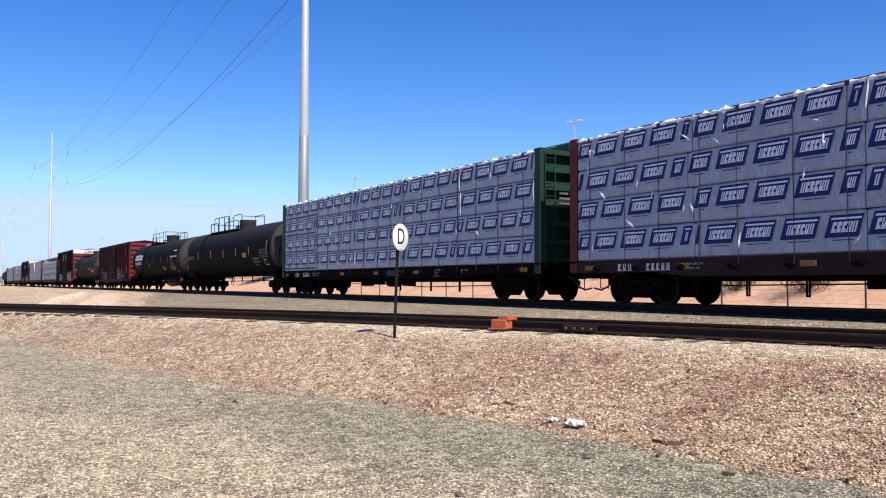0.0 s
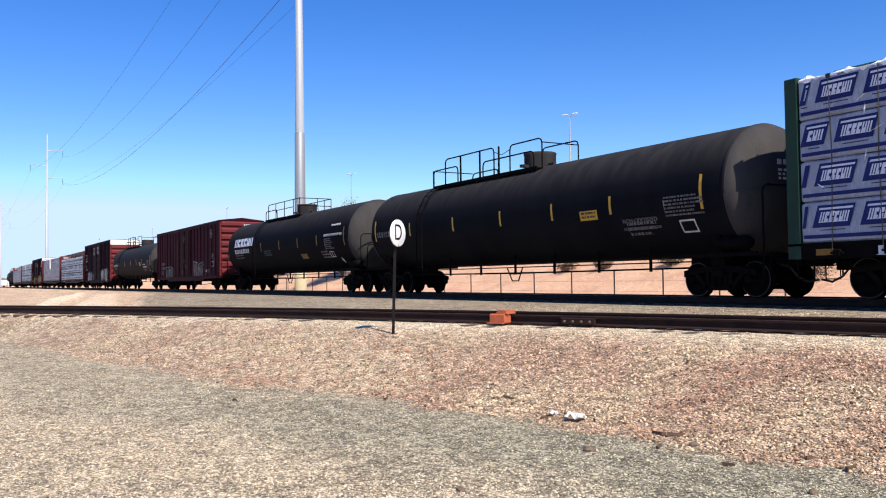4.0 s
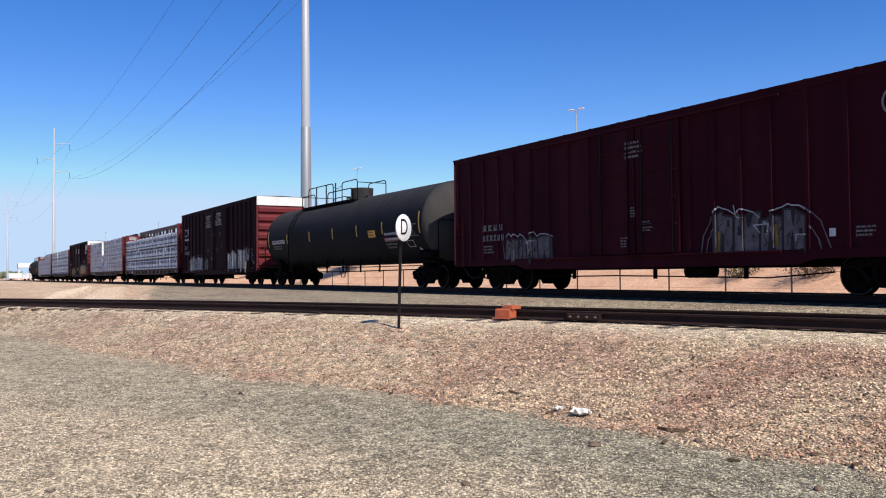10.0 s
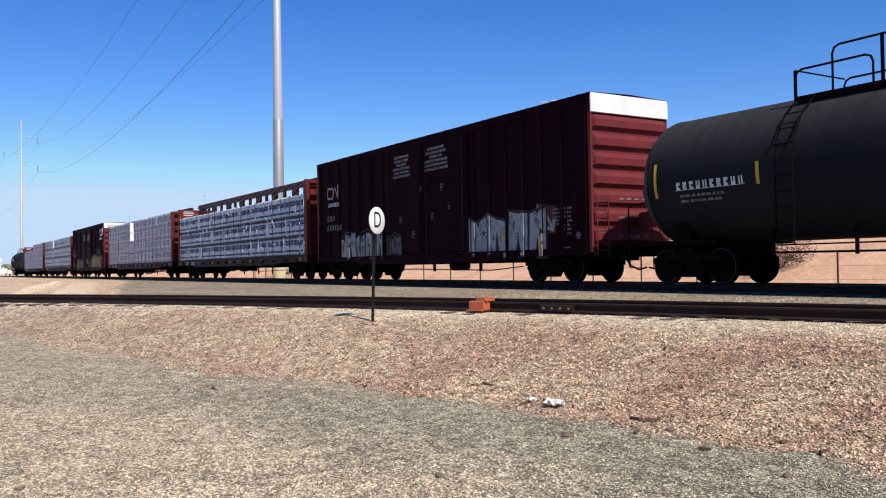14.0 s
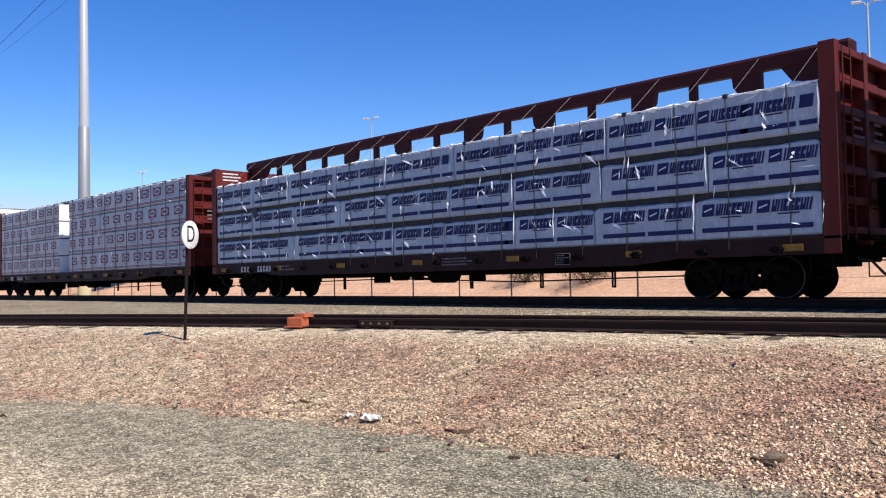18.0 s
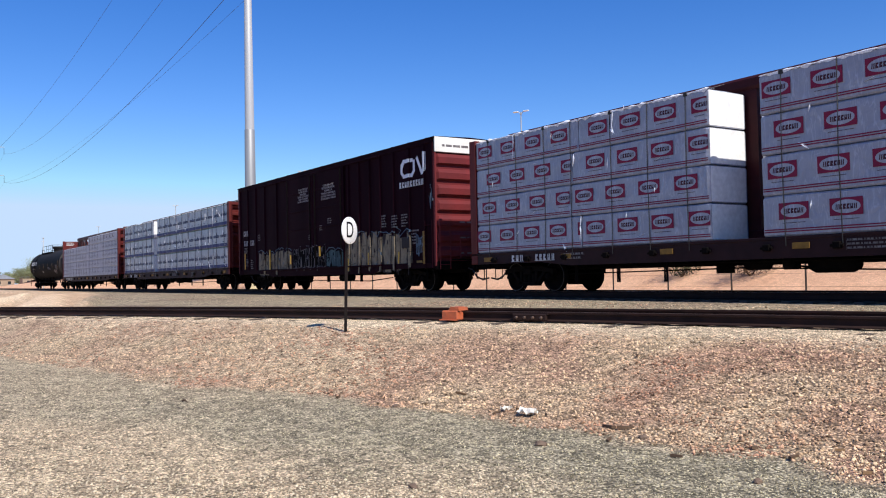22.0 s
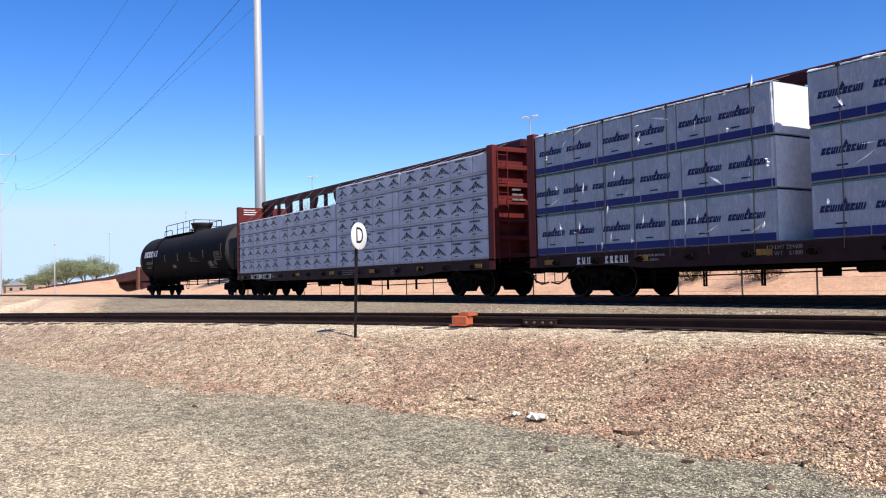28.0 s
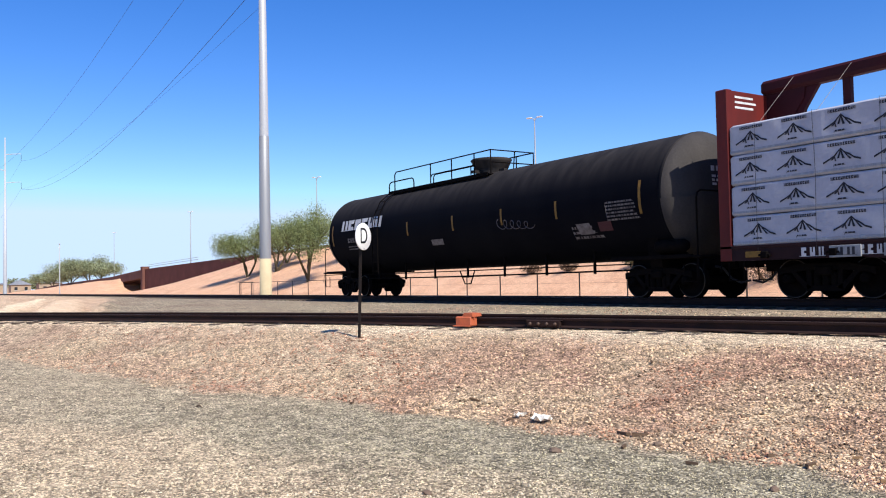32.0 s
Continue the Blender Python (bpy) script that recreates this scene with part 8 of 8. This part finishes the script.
# far left: canopy, lorry, low buildings
canopy = thing("station_canopy", "white flat canopy on posts far beyond the tracks", "canopy", pose(-560, 40.6, .44))
part("roof", Mesh().box(-4, 4, -4.2, 4.2, 7.3, 9.9, .1), FARWHITE, canopy)
for xx in (-3, 3):
    for yy in (-3.6, 3.6):
        part("post", Mesh().box(xx - .3, xx + .3, yy - .3, yy + .3, -.4, 7.3), FARWHITE, canopy)
for lx, ly in ((-540, 44.2), (-520, 34.0)):
    lorry = thing("box_lorry", "white box lorry parked by the far road", "lorry", pose(lx, ly, .44, 0, 0, 82))
    part("box_body", Mesh().box(-4.5, 2.2, -1.25, 1.25, 1.1, 3.9, .06), FARWHITE, lorry)
    part("cab", Mesh().prism([(2.4, .8), (4.6, .8), (4.6, 1.9), (4.1, 3.0), (2.4, 3.1)], "y", -1.15, 1.15), FARWHITE, lorry)
    part("windscreen", Mesh().prism([(4.12, 2.95), (4.62, 1.95), (4.64, 1.95), (4.14, 2.97)], "y", -1.0, 1.0), FARGLASS, lorry)
    for xx in (-3.4, 3.4):
        for s in (-1, 1):
            part("wheel", Mesh().turn([(s * .85, 0), (s * .85, .5), (s * 1.15, .5), (s * 1.15, 0)], "y", 16, (xx, 0, .5)), SOOT, lorry)
for xx, yy, w, d, h in ((-420, 47.6, 9, 8, 3.8), (-640, 66, 20, 14, 5.5), (-395, 56, 9, 9, 4.2)):
    hs = thing("low_house", "pale low house with a grey hipped roof in the distance", "house", pose(xx, yy, .44))
    part("wall", Mesh().box(-w / 2, w / 2, -d / 2, d / 2, -.3, h, .05), FARTAN, hs)
    m = Mesh()
    e = .5
    m.add([(-w / 2 - e, -d / 2 - e, h), (w / 2 + e, -d / 2 - e, h), (w / 2 + e, d / 2 + e, h), (-w / 2 - e, d / 2 + e, h), (-w / 2 + d * .4, 0, h + 2.2), (w / 2 - d * .4, 0, h + 2.2)],
          [(0, 1, 5, 4), (1, 2, 5), (2, 3, 4, 5), (3, 0, 4), (3, 2, 1, 0)])
    part("roof", m, GALV_DARK, hs)
    for k in range(2):
        win = part("window", Mesh().box(w / 2 - .06, w / 2 + .05, -d / 4 + k * d / 2 - .6, -d / 4 + k * d / 2 + .6, 1.4, 2.8, .02), FARGLASS, hs)
        part("sill", Mesh().box(w / 2 + .0, w / 2 + .12, -d / 4 + k * d / 2 - .7, -d / 4 + k * d / 2 + .7, 1.28, 1.38), FARWHITE, win)
# slim posts beside the line
mast = thing("line_mast", "slim grey mast standing beside the track", "mast", pose(-144.5, 22, height(-144.5, 22)))
part("pole", Mesh().turn([(-.2, .07), (8.2, .05), (8.2, 0)], "z", 8), GALV, mast)
part("cap", Mesh().box(-.12, .12, -.12, .12, 8.2, 8.35, .02), GALV, mast)
for xx in (-222.7, -268, -330):
    mk = thing("marker_post", "white marker post beside the track", "marker post", pose(xx, 22, height(xx, 22)))
    part("post", Mesh().box(-.12, .12, -.12, .12, -.2, 2.9, .02), FARWHITE, mk)
    part("plate", Mesh().box(.12, .15, -.2, .2, 2.2, 2.9, .01), FARWHITE, mk)

# things lying on the gravel
def rock(x, y, r, seed, material=ROCK, flat=.6, name="rock", label="brown angular rock on the gravel", cat="rock"):
    rng = random.Random(seed)
    bm = bmesh.new()
    bmesh.ops.create_icosphere(bm, subdivisions=2, radius=1)
    for v in bm.verts:
        k = 1 + .32 * noise.noise(v.co * 1.3 + Vector((seed, 0, 0))) + .12 * noise.noise(v.co * 3.1 + Vector((0, seed, 0)))
        v.co = Vector((v.co.x * k * 1.25, v.co.y * k * .85, v.co.z * k * flat)) * r
    me = bpy.data.meshes.new(name)
    bm.to_mesh(me)
    bm.free()
    me.materials.append(material)
    ob = new(name, me)
    ob.matrix_basis = pose(x, y, height(x, y) + r * flat * .45, 0, 0, rng.uniform(0, 180))
    tagged(ob, label, cat)


for i, (xx, yy, r) in enumerate(((-6.2, 5.2, .052), (-5.62, 3.45, .04), (-5.78, 6.12, .04), (-3.2, 6.85, .078), (-4.1, 5.55, .04), (-9.2, 5.4, .04), (-11.8, 5.9, .04), (-2.6, 5.6, .04))):
    rock(xx, yy, r, i + 1)
for i, (xx, yy, r) in enumerate(((-7.45, 6.06, .085), (-7.85, 6.08, .05))):
    m = Mesh()
    rng = random.Random(i)
    n = 5
    v = [(r * (u / n * 2 - 1) * 1.3 + rng.uniform(-.01, .01), r * (w / n * 2 - 1) * .8 + rng.uniform(-.01, .01), .02 + rng.uniform(0, .08) * (r / .085)) for u in range(n + 1) for w in range(n + 1)]
    v2 = [(p[0], p[1], p[2] - .006) for p in v]
    k = len(v)
    f = [(u * (n + 1) + w, u * (n + 1) + w + 1, (u + 1) * (n + 1) + w + 1, (u + 1) * (n + 1) + w) for u in range(n) for w in range(n)]
    m.add(v + v2, f + [tuple(q + k for q in g[::-1]) for g in f])
    solid("plastic_scrap", m, LITTER, "crumpled white plastic scrap on the ballast", "litter", at=pose(xx, yy, height(xx, yy), 0, 0, 40 * i + 25))
for i in range(7):
    rng = random.Random(300 + i)
    a, d = radians(rng.uniform(110, 165)), rng.uniform(6, 17)
    xx, yy = d * math.cos(a), d * math.sin(a)
    if yy > spur_y(xx) - .6:
        continue
    l = rng.uniform(.05, .14)
    m = Mesh().tube([(-l, 0, .012), (-l * .2, rng.uniform(-.02, .02), .03), (l, rng.uniform(-.02, .02), .016)], [.012, .014, .006], 5)
    solid("wood_splinter", m, TWIG, "dry brown wood splinter lying on the gravel", "wood", at=pose(xx, yy, height(xx, yy), 0, 0, rng.uniform(0, 180)))

# bark and broken wood along the foot of the ballast
for i in range(20):
    rng = random.Random(500 + i)
    xx = rng.uniform(-10.5, -1.5)
    yy = toe_y(xx) + rng.uniform(-.25, .75)
    l = rng.uniform(.03, .1)
    w = l * rng.uniform(.12, .3)
    m = Mesh().prism([(-l, -w), (l * rng.uniform(.6, 1), -w * rng.uniform(.5, 1)), (l, w * .3), (l * .3, w), (-l * .8, w * rng.uniform(.4, 1))], "z", 0, .02 + l * .08)
    solid("wood_chip", m, TWIG if i % 3 else LUMBER, "split brown wood chip at the foot of the ballast", "wood", at=pose(xx, yy, height(xx, yy) + .004, rng.uniform(-8, 8), rng.uniform(-8, 8), rng.uniform(0, 180)))


# ---- what moves ----
def motions():
    for car, x in CARS:
        walk(car, [(t, pose(x + s, TRACK_Y, RAIL_Z)) for t, s in ROLLED])
    ts = [i / 15 for i in range(481)]
    rolled = np.interp(ts, [t for t, _ in ROLLED], [s for _, s in ROLLED])
    for w in WHEELS:
        x = w.matrix_basis.translation.x
        walk(w, [(t, pose(x, 0, WHEEL_R, 0, math.degrees(s / WHEEL_R), 0)) for t, s in zip(ts, rolled)])


motions()
